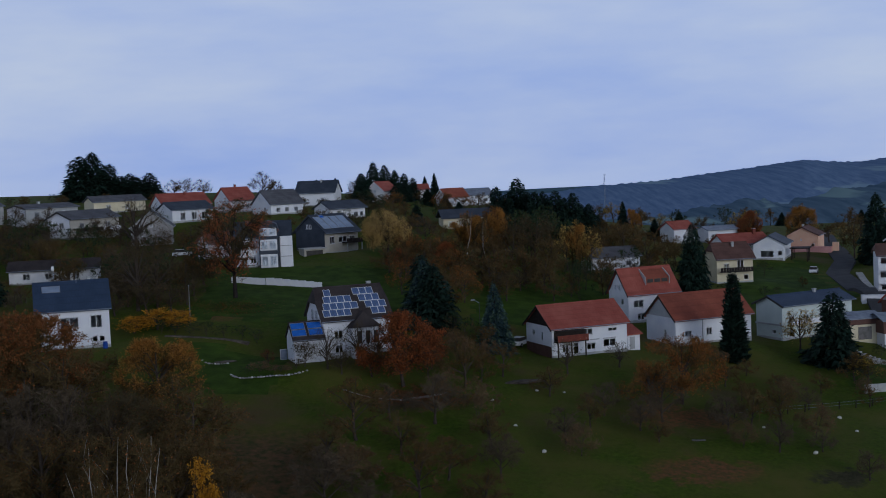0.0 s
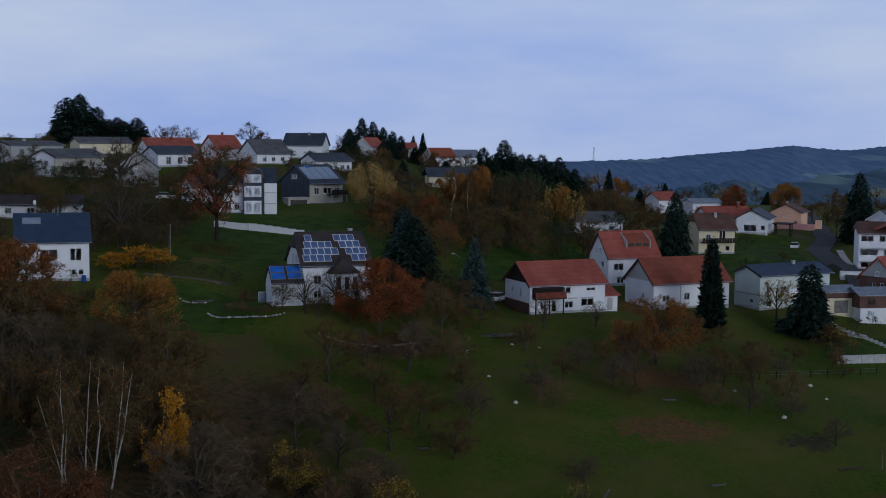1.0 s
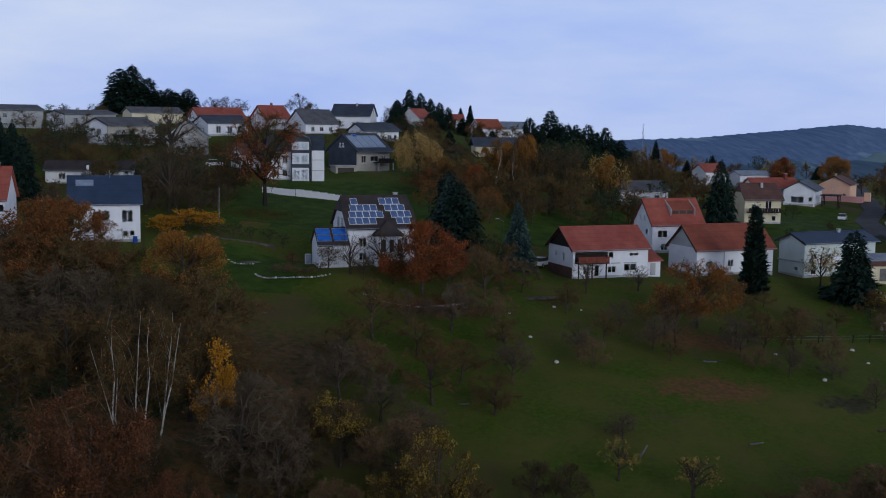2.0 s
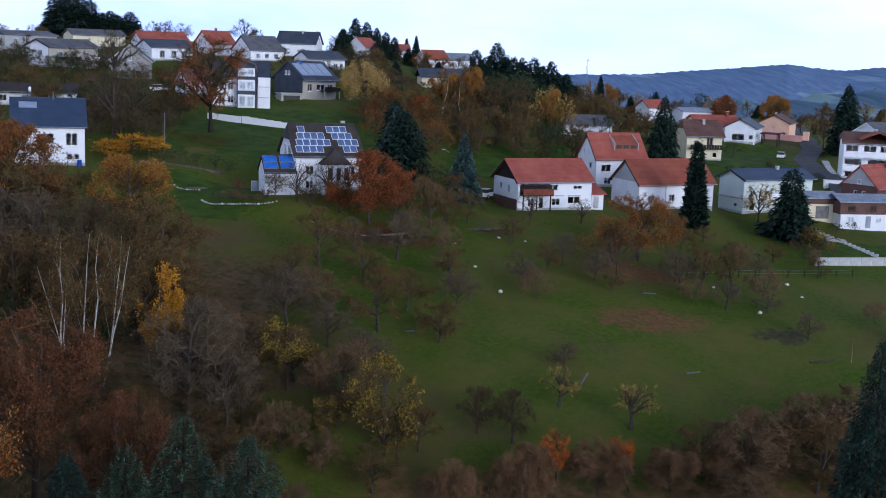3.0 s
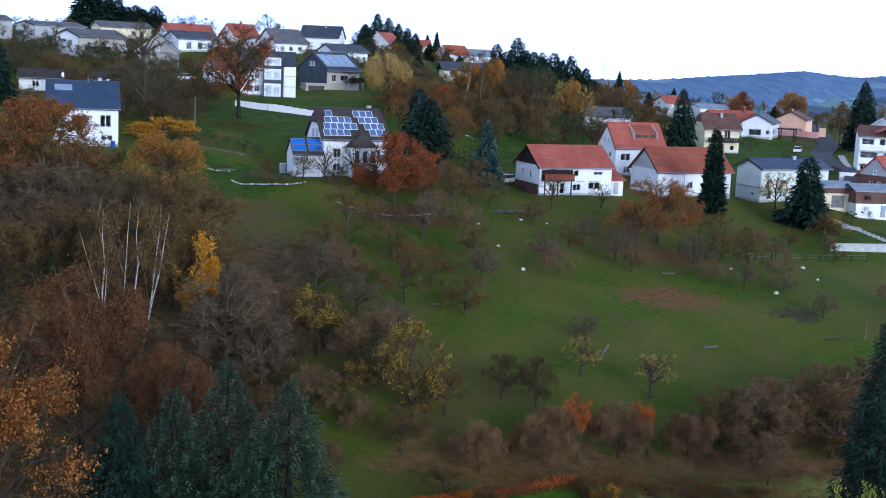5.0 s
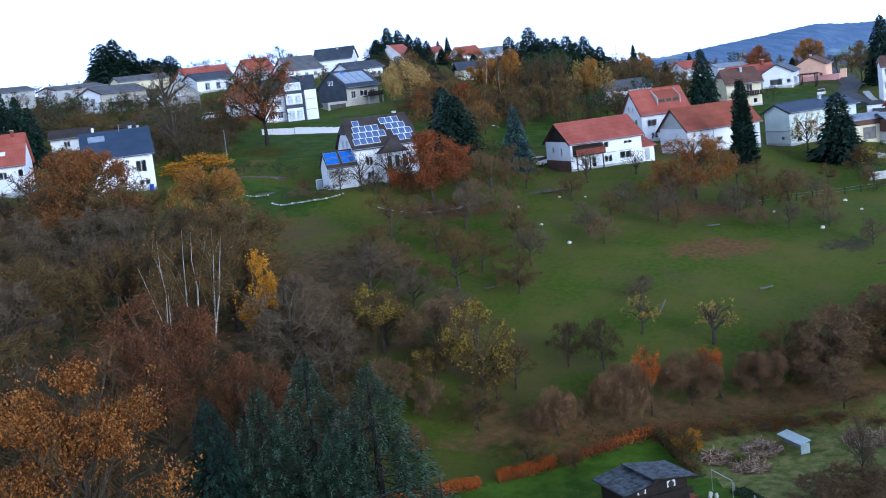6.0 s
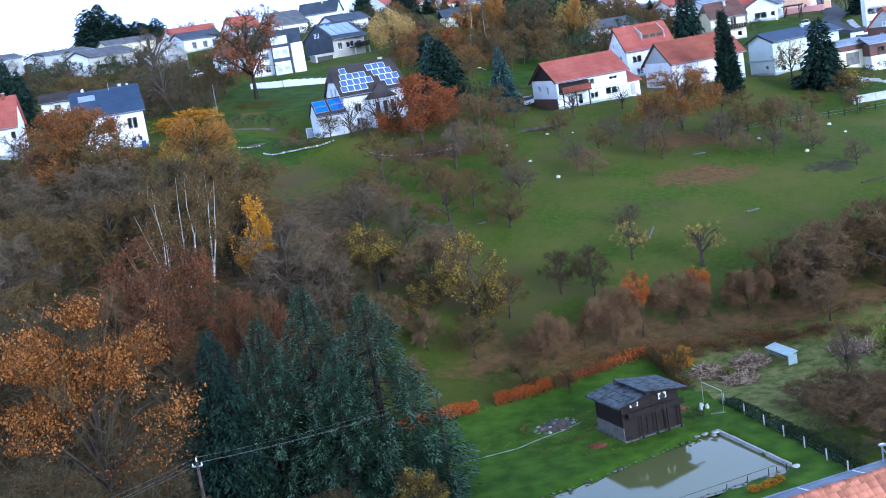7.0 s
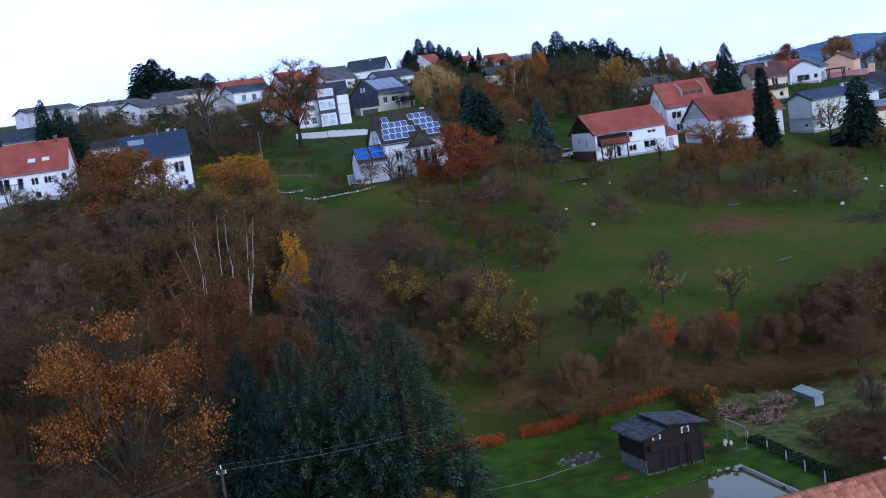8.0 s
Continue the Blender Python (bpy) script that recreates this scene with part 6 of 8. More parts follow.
plant("yellow", -44.9, 199.5, 3.2, 5.0, label="spreading shrub with golden-yellow leaves")
plant("yellow", -51.5, 198, 3.0, 5.0, label="spreading shrub with golden-yellow leaves")
plant("willow", -15.4, 262, 10.0, 11)
plant("orange", -10.5, 254, 6.5, 7)
plant("rust", -14, 244, 6, 8)
for gx, gy, gh, gw, what in ((6.7, 268, 11.2, 5.5, "orange"), (3.1, 262, 8.6, 6.5, "orange"), (0.8, 256, 9.5, 5, "birch"), (4.5, 256, 9, 4, "birch"), (9, 262, 10, 5, "birch"), (-5.4, 250, 6.4, 6, "orange"), (22.8, 262, 11, 7.5, "gold"),
                             (26, 258, 9, 6, "gold"), (-10.9, 238, 6, 10, "rust"), (31.4, 280, 10, 8, "bare"), (-3.1, 216, 7, 8, "rust"), (11.9, 240, 7, 10, "bare"), (18.9, 285, 10, 9, "evergreen"), (14, 276, 9, 8, "evergreen"),
                             (22, 272, 9, 7, "evergreen"), (23, 240, 6.5, 6, "evergreen"), (26.5, 238, 5.5, 5, "evergreen"), (36, 286, 9, 8, "bare"), (38, 270, 8, 8, "rust"), (44.8, 330, 8.4, 5.0, "amber"), (5, 232, 6.5, 8, "rust"),
                             (16, 228, 5, 7, "rust"), (0, 240, 7, 8, "bare"), (7.5, 224, 5, 7, "bare"), (17, 252, 8, 8, "bare"), (27, 248, 5.5, 6, "rust"), (48, 286, 7, 7, "bare"), (36, 246, 5, 6, "bare")):
    plant(what, gx, gy, gh, gw)
for gx, gy, gh, gw, what in ((12.9, 268, 10.4, 8.5, "evergreen"), (18.3, 270, 10.6, 8.5, "evergreen"), (15.5, 262, 8.5, 8, "evergreen"), (21.4, 258, 10.6, 6.5, "gold"), (25.3, 258, 9.6, 6, "gold"), (28.6, 265, 9.8, 7.5, "rust"),
                             (33.6, 266, 10.4, 8, "bare"), (38.5, 262, 8.5, 8, "rust"), (1.4, 262, 10.6, 5.5, "orange"), (7.4, 264, 11.4, 5, "orange"), (4.6, 258, 9, 7, "rust"), (9.8, 256, 8, 8, "rust"), (0.8, 236, 5.5, 9, "rust"),
                             (6.4, 236, 5.5, 9, "bare"), (11.2, 238, 6.5, 9, "rust"), (16.4, 240, 6.5, 8, "bare"), (21.2, 232, 6.2, 6, "evergreen"), (76.5, 336, 8.6, 7.5, "redbeech"), (93.0, 346, 11.0, 10, "amber"), (96.5, 312, 10.5, 9, "bare"),
                             (-6.5, 206, 10.8, 8.5, "bluespruce"), (-10.8, 252, 6.0, 8, "rust"), (-6.0, 246, 6.5, 8, "bare"), (44.0, 276, 8, 8, "bare"), (-4.0, 226, 5.5, 8, "rust")):
    plant(what, gx, gy, gh, gw)
plant("oldspruce", 44.8, 248, 14.2, 6.6)
for gx, gy, gh, gw in ((8.7, 305, 10.6, 7), (13.9, 308, 13.0, 9), (17.7, 300, 11.2, 8), (22.5, 300, 12, 8), (26.6, 300, 12.2, 7.5), (30.5, 302, 10, 7), (42.3, 330, 9.3, 4), (20, 306, 11, 6), (97.9, 300, 17.0, 8.6), (52, 340, 6, 4), (60.5, 350, 7, 4)):
    plant("slim" if gw < 6 else "oldspruce", gx, gy, gh, gw)
for gx, gy, gh, gw in ((91.4, 400, 8, 9, ), (113, 420, 9.5, 10), (101.8, 350, 6.5, 9), (106, 352, 6, 8), (84, 380, 6, 8), (120, 380, 7, 9), (72, 376, 6, 8), (58, 366, 6, 8)):
    plant(("rust", "gold", "bare")[int(gx) % 3], gx, gy, gh, gw)
# skyline
for gx, gy, gh, gw in ((-112, 372, 13.6, 13), (-108.0, 371, 14.6, 13), (-104, 374, 11, 10), (-100, 372, 7.4, 10), (-96, 374, 7.0, 10), (-92.6, 376, 8.0, 9), (-99, 378, 8, 9), (-24.6, 362, 11.0, 7), (-21.5, 364, 10.2, 6.5), (-26.4, 344, 7.8, 6.5), (-18.6, 364, 9.0, 6),
                       (-16.0, 366, 8.2, 5.5), (-13.6, 368, 7.0, 5), (-28.5, 366, 7.5, 6), (-15.5, 352, 5.5, 5), (-17.6, 346, 5.0, 5), (-9.0, 352, 5.0, 4.8), (-10.8, 395, 6.6, 3.4), (-7.8, 395, 7.8, 3.4), (-41, 362, 5.6, 3), (-36, 366, 6, 3), (-90.5, 228, 13, 5), (-86, 224, 12.4, 5.5), (-95, 212, 13, 7), (-81, 216, 11, 6)):
    plant("slim" if gw < 5 else "oldspruce", gx, gy, gh, gw)
for gx, gy, gh, gw in ((-84, 385, 6.4, 7), (-79, 388, 6, 7), (-88, 387, 6, 6), (-58.2, 372, 8.4, 9), (-55, 374, 6, 6), (-30, 366, 6.5, 7), (-112, 240, 9, 8), (-74, 300, 4, 5)):
    plant("greybare", gx, gy, gh, gw)
for gx, gy, gw in ((-86, 281, 4.5), (-81, 279.5, 4), (-47, 196.5, 3.0), (-44.5, 196, 3.0), (-42, 195.8, 3.4), (-39.5, 195.5, 3.6), (-36.8, 195.2, 3.2), (-34.2, 195, 3.4), (-31.8, 194.6, 3.0), (66, 204, 3), (69.5, 206, 3), (60, 254, 3), (63, 256, 2.6), (88, 268, 3.4), (86.5, 262, 3)):
    plant("evergreen", gx, gy, gw * 0.75, gw)
# hedges, shrubs and small trees between the houses
scatter(30, -112, -58, 252, 284, ("fine", "bare", "evergreen", "greybare", "fine"), 3.6, 5.6, (1.1, 1.5), 3.6)
scatter(30, -62, -14, 278, 338, ("fine", "evergreen", "bare", "rust", "evergreen"), 3.0, 4.6, (1.1, 1.5), 3.6, lambda x, y: (-36 < x < -22 and y < 283))
scatter(14, -30, -13, 103, 124, ("fine", "bare", "rust", "fine"), 3.2, 5.2, (1.1, 1.4), 3.0)
for gx, gy, gh, gw in ((11.0, 303, 9.5, 7.5), (16.0, 304, 10.5, 8), (19.8, 302, 10.0, 7.5), (24.6, 302, 10.5, 8), (28.6, 303, 9.5, 7.5), (33.0, 305, 7.5, 7)):
    plant("oldspruce", gx, gy, gh, gw)
scatter(50, -104, -44, 200, 292, ("bare", "rust", "evergreen", "greybare", "fine"), 3.5, 6.0, (1.0, 1.4), 5.0, lambda x, y: x > -48 and 196 < y < 232)
scatter(30, -22, 40, 212, 292, ("rust", "bare", "evergreen", "orange", "bare", "greybare"), 4.0, 7.0, (1.0, 1.3), 4.5, lambda x, y: (x > 6 and y < 232) or (x < -6 and y < 232 and y > 200 and x < -14))
scatter(34, -124, 20, 290, 362, ("evergreen", "bare", "rust"), 2.2, 3.8, (1.1, 1.5), 5.0)
scatter(22, -22, 12, 292, 348, ("evergreen", "orange", "bare", "darkspruce", "greybare"), 3.5, 6.0, (1.0, 1.3), 4.0)
for gx, gy, gh, gw, what in ((14.5, 258, 11.5, 10, "fine"), (11.5, 262, 11, 9, "fine"), (17.5, 262, 11, 9, "evergreen"), (20.6, 246, 5.0, 5.5, "evergreen"), (24.0, 249, 4.2, 5, "evergreen"), (29.0, 252, 5.0, 6, "bare"), (33.5, 250, 4.6, 6, "greybare"), (37, 254, 5.0, 6, "bare"), (6.5, 230, 5, 7, "fine"), (10.5, 233, 5, 7, "fine"), (3.5, 236, 6, 7, "fine"), (14.0, 240, 5, 7, "bare"), (-3.4, 245, 6.0, 6.5, "redbeech"), (3.2, 259, 9.6, 5.4, "amber"), (7.4, 262, 11.0, 5.2, "amber"), (-0.6, 262, 7.6, 5.0, "amber"), (23.4, 258, 10.4, 5.6, "amber"), (-9.0, 249, 6.0, 6.0, "spread"), (-12.0, 243, 5.0, 6.0, "redbeech")):
    plant(what, gx, gy, gh, gw)
scatter(34, 40, 120, 205, 345, ("evergreen", "bare", "rust", "gold"), 2.2, 4.4, (1.0, 1.4), 5.0, lambda x, y: 74 < x < 92 and y < 310 or (56 < x < 72 and y > 236 and y < 262))
scatter(32, 40, 190, 350, 520, ("bare", "rust", "evergreen", "darkspruce", "gold"), 5.0, 9.0, (0.9, 1.2), 6.0)


# ---------- the garden with pond and hut ----------
def pond():
    bm = bmesh.new()
    top = [bm.verts.new((x, y, 0.10)) for x, y in POND]
    bm.faces.new(top)
    m = bpy.data.materials.new("pond_water")
    m.use_nodes = True
    n, l = m.node_tree.nodes, m.node_tree.links
    b = n["Principled BSDF"]
    b.inputs["Base Color"].default_value = (0.125, 0.128, 0.044, 1)
    b.inputs["Roughness"].default_value, b.inputs["IOR"].default_value = 0.07, 1.33
    co, rip, bump = n.new("ShaderNodeTexCoord"), n.new("ShaderNodeTexNoise"), n.new("ShaderNodeBump")
    rip.inputs["Scale"].default_value, rip.inputs["Detail"].default_value = 1.2, 2
    bump.inputs["Strength"].default_value, bump.inputs["Distance"].default_value = 0.05, 0.02
    l.new(co.outputs["Object"], rip.inputs["Vector"])
    l.new(rip.outputs["Fac"], bump.inputs["Height"])
    l.new(bump.outputs["Normal"], b.inputs["Normal"])
    me = bpy.data.meshes.new("water")
    bm.to_mesh(me)
    bm.free()
    me.materials.append(m)
    tagged(new("water", me), "still murky garden pond reflecting the sky", "pond", kind="structure")


pond()
# stone edging: slabs along the straight side, uneven stones along the others
rs = np.random.default_rng(8)
edge = thing("pond_edging", 0, 0, 0, 0, "pale concrete slabs and uneven stones edging the pond", "edging", kind="structure")
for k, ((x0, y0), (x1, y1)) in enumerate(zip(POND, POND[1:] + POND[:1])):
    ln = math.hypot(x1 - x0, y1 - y0)
    turn = math.degrees(math.atan2(y1 - y0, x1 - x0))
    step = 1.0 if k == 0 else 0.55
    for s in range(int(ln / step)):
        u = (s + 0.5) * step / ln
        px, py = x0 + (x1 - x0) * u, y0 + (y1 - y0) * u
        if k == 0:
            part("slab", boxes((-0.485, -0.10, -0.5, 0.485, 0.10, 0.04), bevel=0.02), M_CONC, edge, "", pose(px, py, 0.36 + rs.uniform(-0.02, 0.02), 0, 0, turn + rs.uniform(-1.5, 1.5)))
        elif rs.uniform() < 0.8:
            part("stone", rock(k * 40 + s, rs.uniform(0.09, 0.24), 0.45), M_MUDSTONE, edge, "", pose(px + rs.normal(0, 0.07), py + rs.normal(0, 0.07), 0.26, 0, 0, rs.uniform(0, 360)), True)
for k, (px, py, w) in enumerate(((14.5, 88.9, 0.42), (13.6, 88.8, 0.34), (18.5, 79.4, 0.42), (14.2, 88.2, 0.28), (12.9, 88.5, 0.30))):
    solid("boulder", rock(90 + k, w, 0.30), M_LIME if k == 2 else M_STONE, "pale flat stone lying at the pond corner", "stone", pose(px, py, 0.30, 0, 0, 40 * k), smooth=True)
hose = thing("hose", 0, 0, 0, 0, "thin black hose stretched over the pond", "hose")
part("pipe", tube(bmesh.new(), (18.0, 80.4, 0.40), (9.0, 76.6, 0.33), 0.015, 0.015), M_TYRE, hose)
for k, (px, py) in enumerate(((16.35, 79.0), (16.97, 79.1), (17.8, 79.6), (14.6, 78.2), (12.9, 77.3))):
    solid("stake", boxes((-0.03, -0.03, -0.5, 0.03, 0.03, 0.42), bevel=0.01), M_DKWOOD, "short dark wooden stake at the pond edge", "stake", pose(px, py, 0.2, 3 * k - 4, 3, 20 * k))


def garden_hut():
    """A two-storey chalet-like garden hut of dark boards with a mossy felt roof and a balcony."""
    ob = thing("garden_hut", 8.85, 92.5, 0.38, 24, "dark brown wooden garden hut with grey felt roof and white-curtained windows", "hut")
    W, D, he, rise = 5.5, 4.3, 3.15, 0.50
    part("base", boxes((-W / 2 - 0.1, -D / 2 - 0.25, -0.5, W / 2 + 0.1, D / 2 + 0.1, 0.06)), M_MUDSTONE, ob)
    for k in range(14):
        z0 = 0.06 + k * (he - 0.06) / 14
        z1 = z0 + (he - 0.06) / 14 - 0.012
        part("board", boxes((W / 2 - 0.06, -D / 2, z0, W / 2, D / 2, z1)), M_DKWOOD, ob)
        # lowest boards on this side paler, reflected light put into their colour
        part("board", boxes((-W / 2, -D / 2, z0, -W / 2 + 0.06, D / 2, z1)), M_GREYWOOD if k < 5 else M_DKWOOD, ob)
        part("board", boxes((-W / 2 + 0.07, D / 2 - 0.06, z0, W / 2 - 0.07, D / 2, z1)), M_DKWOOD, ob)
        if z1 > 2.05:
            part("board", boxes((-W / 2 + 0.07, -D / 2, z0, W / 2 - 0.07, -D / 2 + 0.06, z1)), M_DKWOOD, ob)
    for x0, x1 in ((-W / 2 + 0.07, -1.3), (-0.48, 0.35), (1.17, W / 2 - 0.07)):
        part("panel", boxes((x0, -D / 2, 0.06, x1, -D / 2 + 0.06, 2.04)), M_DKWOOD, ob)
    for x0 in (-1.28, 0.37):
        part("door", boxes((x0, -D / 2 + 0.05, 0.08, x0 + 0.78, -D / 2 + 0.1, 2.0)), M_DKWOOD, ob)
    for px in (-1.2, 0.2, 1.3, 2.5):
        part("post", boxes((px - 0.06, -D / 2 - 0.50, -0.3, px + 0.06, -D / 2 - 0.38, 2.0)), M_DKWOOD, ob)
    part("balcony_floor", boxes((-W / 2 + 0.3, -D / 2 - 0.55, 2.0, W / 2 + 0.25, -D / 2 - 0.005, 2.1)), M_DKWOOD, ob)
    for k in range(27):
        part("rail_board", boxes((-W / 2 + 0.3 + k * 0.2, -D / 2 - 0.58, 1.95, -W / 2 + 0.47 + k * 0.2, -D / 2 - 0.55, 2.5)), M_DKWOOD, ob)
    part("gable", prism(bmesh.new(), [(-W / 2, he + 0.005), (W / 2, he + 0.005), (0, he + rise)], "y", -D / 2, -D / 2 + 0.06), M_DKWOOD, ob)
    part("gable", prism(bmesh.new(), [(-W / 2, he + 0.005), (W / 2, he + 0.005), (0, he + rise)], "y", D / 2 - 0.06, D / 2), M_DKWOOD, ob)
    for u in (-1.5, 1.25):
        win = part("window", boxes((u - 0.48, -D / 2 - 0.05, 2.60, u - 0.41, -D / 2 - 0.004, 3.30), (u + 0.41, -D / 2 - 0.05, 2.60, u + 0.48, -D / 2 - 0.004, 3.30), (u - 0.41, -D / 2 - 0.05, 3.23, u + 0.41, -D / 2 - 0.004, 3.30),
                                   (u - 0.41, -D / 2 - 0.05, 2.60, u + 0.41, -D / 2 - 0.004, 2.67)), M_DKWOOD, ob)
        part("pane", boxes((u - 0.40, -D / 2 - 0.02, 2.68, u + 0.40, -D / 2 - 0.006, 3.22)), M_DKFRAME, win)
        for s in (-1, 1):
            part("curtain", prism(bmesh.new(), [(u + s * 0.07, 3.22), (u + s * 0.39, 3.22), (u + s * 0.39, 2.69), (u + s * 0.22, 2.69), (u + s * 0.31, 2.95)][::s], "y", -D / 2 - 0.032, -D / 2 - 0.022), M_FRAME, win)
    t = rise / (W / 2)
    for s, inner, up in ((-1, 0.0, 0.0), (1, -0.75, 0.16)):
        # the sheet on the far side laps over the ridge, lying a hand higher
        ex, over = W / 2 + 0.68, up + 0.10
        top_z, ez = he + rise - inner * t * 0.3 + over, he - 0.68 * t + over
        line = [(s * inner, top_z), (s * ex, ez), (s * ex, ez - 0.1), (s * inner, top_z - 0.1)]
        roof = part("roof_slope", prism(bmesh.new(), line[::s], "y", -D / 2 - 0.62, D / 2 + 0.3 - 0.5 * (s > 0)), M_FELT, ob)
        for k in range(4):
            u0, u1 = k / 4, (k + 1) / 4 - 0.02
            q0, q1 = inner + (ex - inner) * u0, inner + (ex - inner) * u1
            z0, z1 = top_z + (ez - top_z) * u0, top_z + (ez - top_z) * u1
            part("felt_sheet", prism(bmesh.new(), [(s * q0, z0 + 0.02), (s * q1, z1 + 0.035), (s * q1, z1 + 0.004), (s * q0, z0 + 0.004)][::s], "y", -D / 2 - 0.64 - 0.02 * (k % 2), D / 2 + 0.31 - 0.5 * (s > 0)), M_FELT, roof)
        part("verge_board", prism(bmesh.new(), [(s * inner, top_z - 0.02), (s * ex, ez - 0.02), (s * ex, ez - 0.16), (s * inner, top_z - 0.16)][::s], "y", -D / 2 - 0.70, -D / 2 - 0.67), M_DKWOOD, ob)
    part("eaves_beam", boxes((W / 2 + 0.1, -D / 2 - 0.55, he - 0.12, W / 2 + 1.5, -D / 2 - 0.45, he - 0.02)), M_DKWOOD, ob)
    part("flue", tube(bmesh.new(), (-0.9, 1.7, he + 0.2), (-0.9, 1.7, he + rise + 0.55), 0.06, 0.06), M_DKFRAME, ob)
    return ob


garden_hut()


def leaf_block(name, pts, width, height, material, label, category, density=120, size=0.2, seed=1, twig=None):
    """A clipped hedge or low growth along a line: branches inside and many leaves with an uneven top."""
    rng = np.random.default_rng(seed)
    ob = thing(name, 0, 0, 0, 0, label, category)
    lv, tv = [], []
    for (x0, y0), (x1, y1) in zip(pts, pts[1:]):
        ln = math.hypot(x1 - x0, y1 - y0)
        n = int(ln * density)
        u = rng.uniform(0, 1, n)
        nx, ny = -(y1 - y0) / ln, (x1 - x0) / ln
        v = rng.uniform(-0.5, 0.5, n) * width
        hh = np.array([height * (0.9 + 0.25 * noise.noise((a * ln * 0.7, seed, 0))) for a in u])
        w = rng.uniform(0, 1, n) ** 0.7 * hh
        c = np.stack([x0 + (x1 - x0) * u + nx * v, y0 + (y1 - y0) * u + ny * v, w], 1)
        c[:, 2] += heights(c[:, 0], c[:, 1])
        a, b = rng.normal(0, 1, (n, 3)), rng.normal(0, 1, (n, 3))
        a /= np.linalg.norm(a, axis=1, keepdims=True)
        b = np.cross(a, b)
        b /= np.linalg.norm(b, axis=1, keepdims=True)
        s = size * rng.uniform(0.6, 1.2, (n, 1))
        lv.append(np.stack([c - a * s * 0.5, c + b * s * 0.35, c + a * s * 0.5, c - b * s * 0.35], 1).reshape(-1, 3))
        k = int(ln * 14)
        p = np.stack([x0 + (x1 - x0) * rng.uniform(0, 1, k) , np.zeros(k), np.zeros(k)], 1)
        f = (p[:, 0] - x0) / ((x1 - x0) or 1e-6)
        p[:, 1] = y0 + (y1 - y0) * f
        p += np.stack([nx * rng.uniform(-0.4, 0.4, k) * width, ny * rng.uniform(-0.4, 0.4, k) * width, heights(p[:, 0], p[:, 1]) - 0.1], 1)
        q = p + np.stack([rng.normal(0, 0.2, k), rng.normal(0, 0.2, k), rng.uniform(0.6, 1.05, k) * height], 1)
        tv.append(np.stack([p - [0.03, 0, 0], p + [0.03, 0.01, 0], q], 1).reshape(-1, 3))
    lv, tv = np.concatenate(lv), np.concatenate(tv)
    piece("branchwork", mesh_of("branchwork", tv, np.arange(len(tv)).reshape(-1, 3), twig or M_BARK), ob)
    piece("foliage", mesh_of("foliage", lv, np.arange(len(lv)).reshape(-1, 4), material), ob)
    return ob


leaf_block("hedge", [(-8.4, 98.9), (-4.6, 101.0)], 0.9, 1.25, L_HEDGE, "clipped beech hedge with bright orange leaves", "hedge", 700, 0.12, 2)
leaf_block("hedge", [(-3.0, 101.9), (2.4, 104.9)], 0.9, 1.3, L_HEDGE, "clipped beech hedge with bright orange leaves", "hedge", 700, 0.12, 3)
leaf_block("hedge", [(-13.5, 96.0), (-8.8, 98.7)], 0.9, 1.2, L_HEDGE, "clipped beech hedge with bright orange leaves", "hedge", 700, 0.12, 4)
leaf_block("hedge", [(2.9, 105.2), (8.0, 108.0)], 0.9, 1.1, L_RED, "beech hedge with dark twigs and red-orange leaves", "hedge", 240, 0.16, 5, L_TWIGRED)
leaf_block("hedge", [(8.0, 108.0), (12.2, 110.2)], 0.8, 1.2, L_HEDGE, "thin beech hedge with few orange leaves", "hedge", 110, 0.18, 6, L_TWIG)
leaf_block("hedge", [(12.4, 110.0), (14.6, 101.0)], 0.9, 1.0, L_TWIG, "low bare brown hedge along the garden fence", "hedge", 200, 0.2, 7, L_TWIG)
leaf_block("hedge", [(16.9, 96.0), (18.9, 89.6), (21.2, 82.0), (22.6, 76)], 1.5, 0.4, L_GREEN, "low dark green growth along the wire fence", "hedge", 240, 0.2, 8)
for k, (bx, by, bw) in enumerate(((22.4, 92, 4.6), (24.5, 89.5, 4), (26.5, 86.5, 4.5), (24.0, 86, 5), (28, 92, 5), (29, 83, 5), (31, 88, 5), (25.2, 94, 4), (26, 81, 5), (28, 78, 5), (23.4, 89, 4), (27, 89.5, 5), (30.5, 92, 5), (32, 84, 6), (30, 80, 5))):
    plant("twiggy", bx, by, 2.4 + 0.3 * (k % 3), bw * 1.1, label="tangled brown bramble thicket")
for k, (bx, by) in enumerate(((21.4, 84.4), (22.3, 81.0), (23.0, 78.4))):
    plant("evergreen", bx, by, 1.8, 3.0)
plant("greybare", 27.5, 96, 6.0, 3.0)
for bx, by, bw in ((13.5, 107.5, 1.8), (16.5, 108.6, 2.2), (19.5, 109.2, 2.0), (22.6, 109.8, 2.4), (26, 110.2, 2.2), (29.5, 110.6, 2.6), (33, 108.6, 2.4), (24.2, 108.4, 1.6)):
    plant("twiggy", bx, by, 0.9, bw, label="low tuft of dry brown stalks")
plant("bare", 14.2, 104.4, 3.6, 2.6, label="small bare fruit tree with pale trunk beside the fence")
plant("yellow", 14.8, 106.0, 2.6, 2.6, label="shrub with bright yellow leaves")
plant("bare", 3.9, 103.6, 2.8, 2.4)
plant("lime", 18.6, 103.0, 1.3, 1.6, label="yellow-green shrub beside the brush heap")
plant("lime", -0.6, 95.2, 0.9, 1.1, label="small yellow-green garden shrub")
plant("evergreen", 13.4, 92.4, 1.3, 2.0)
plant("evergreen", -7.6, 88.6, 2.6, 2.2)
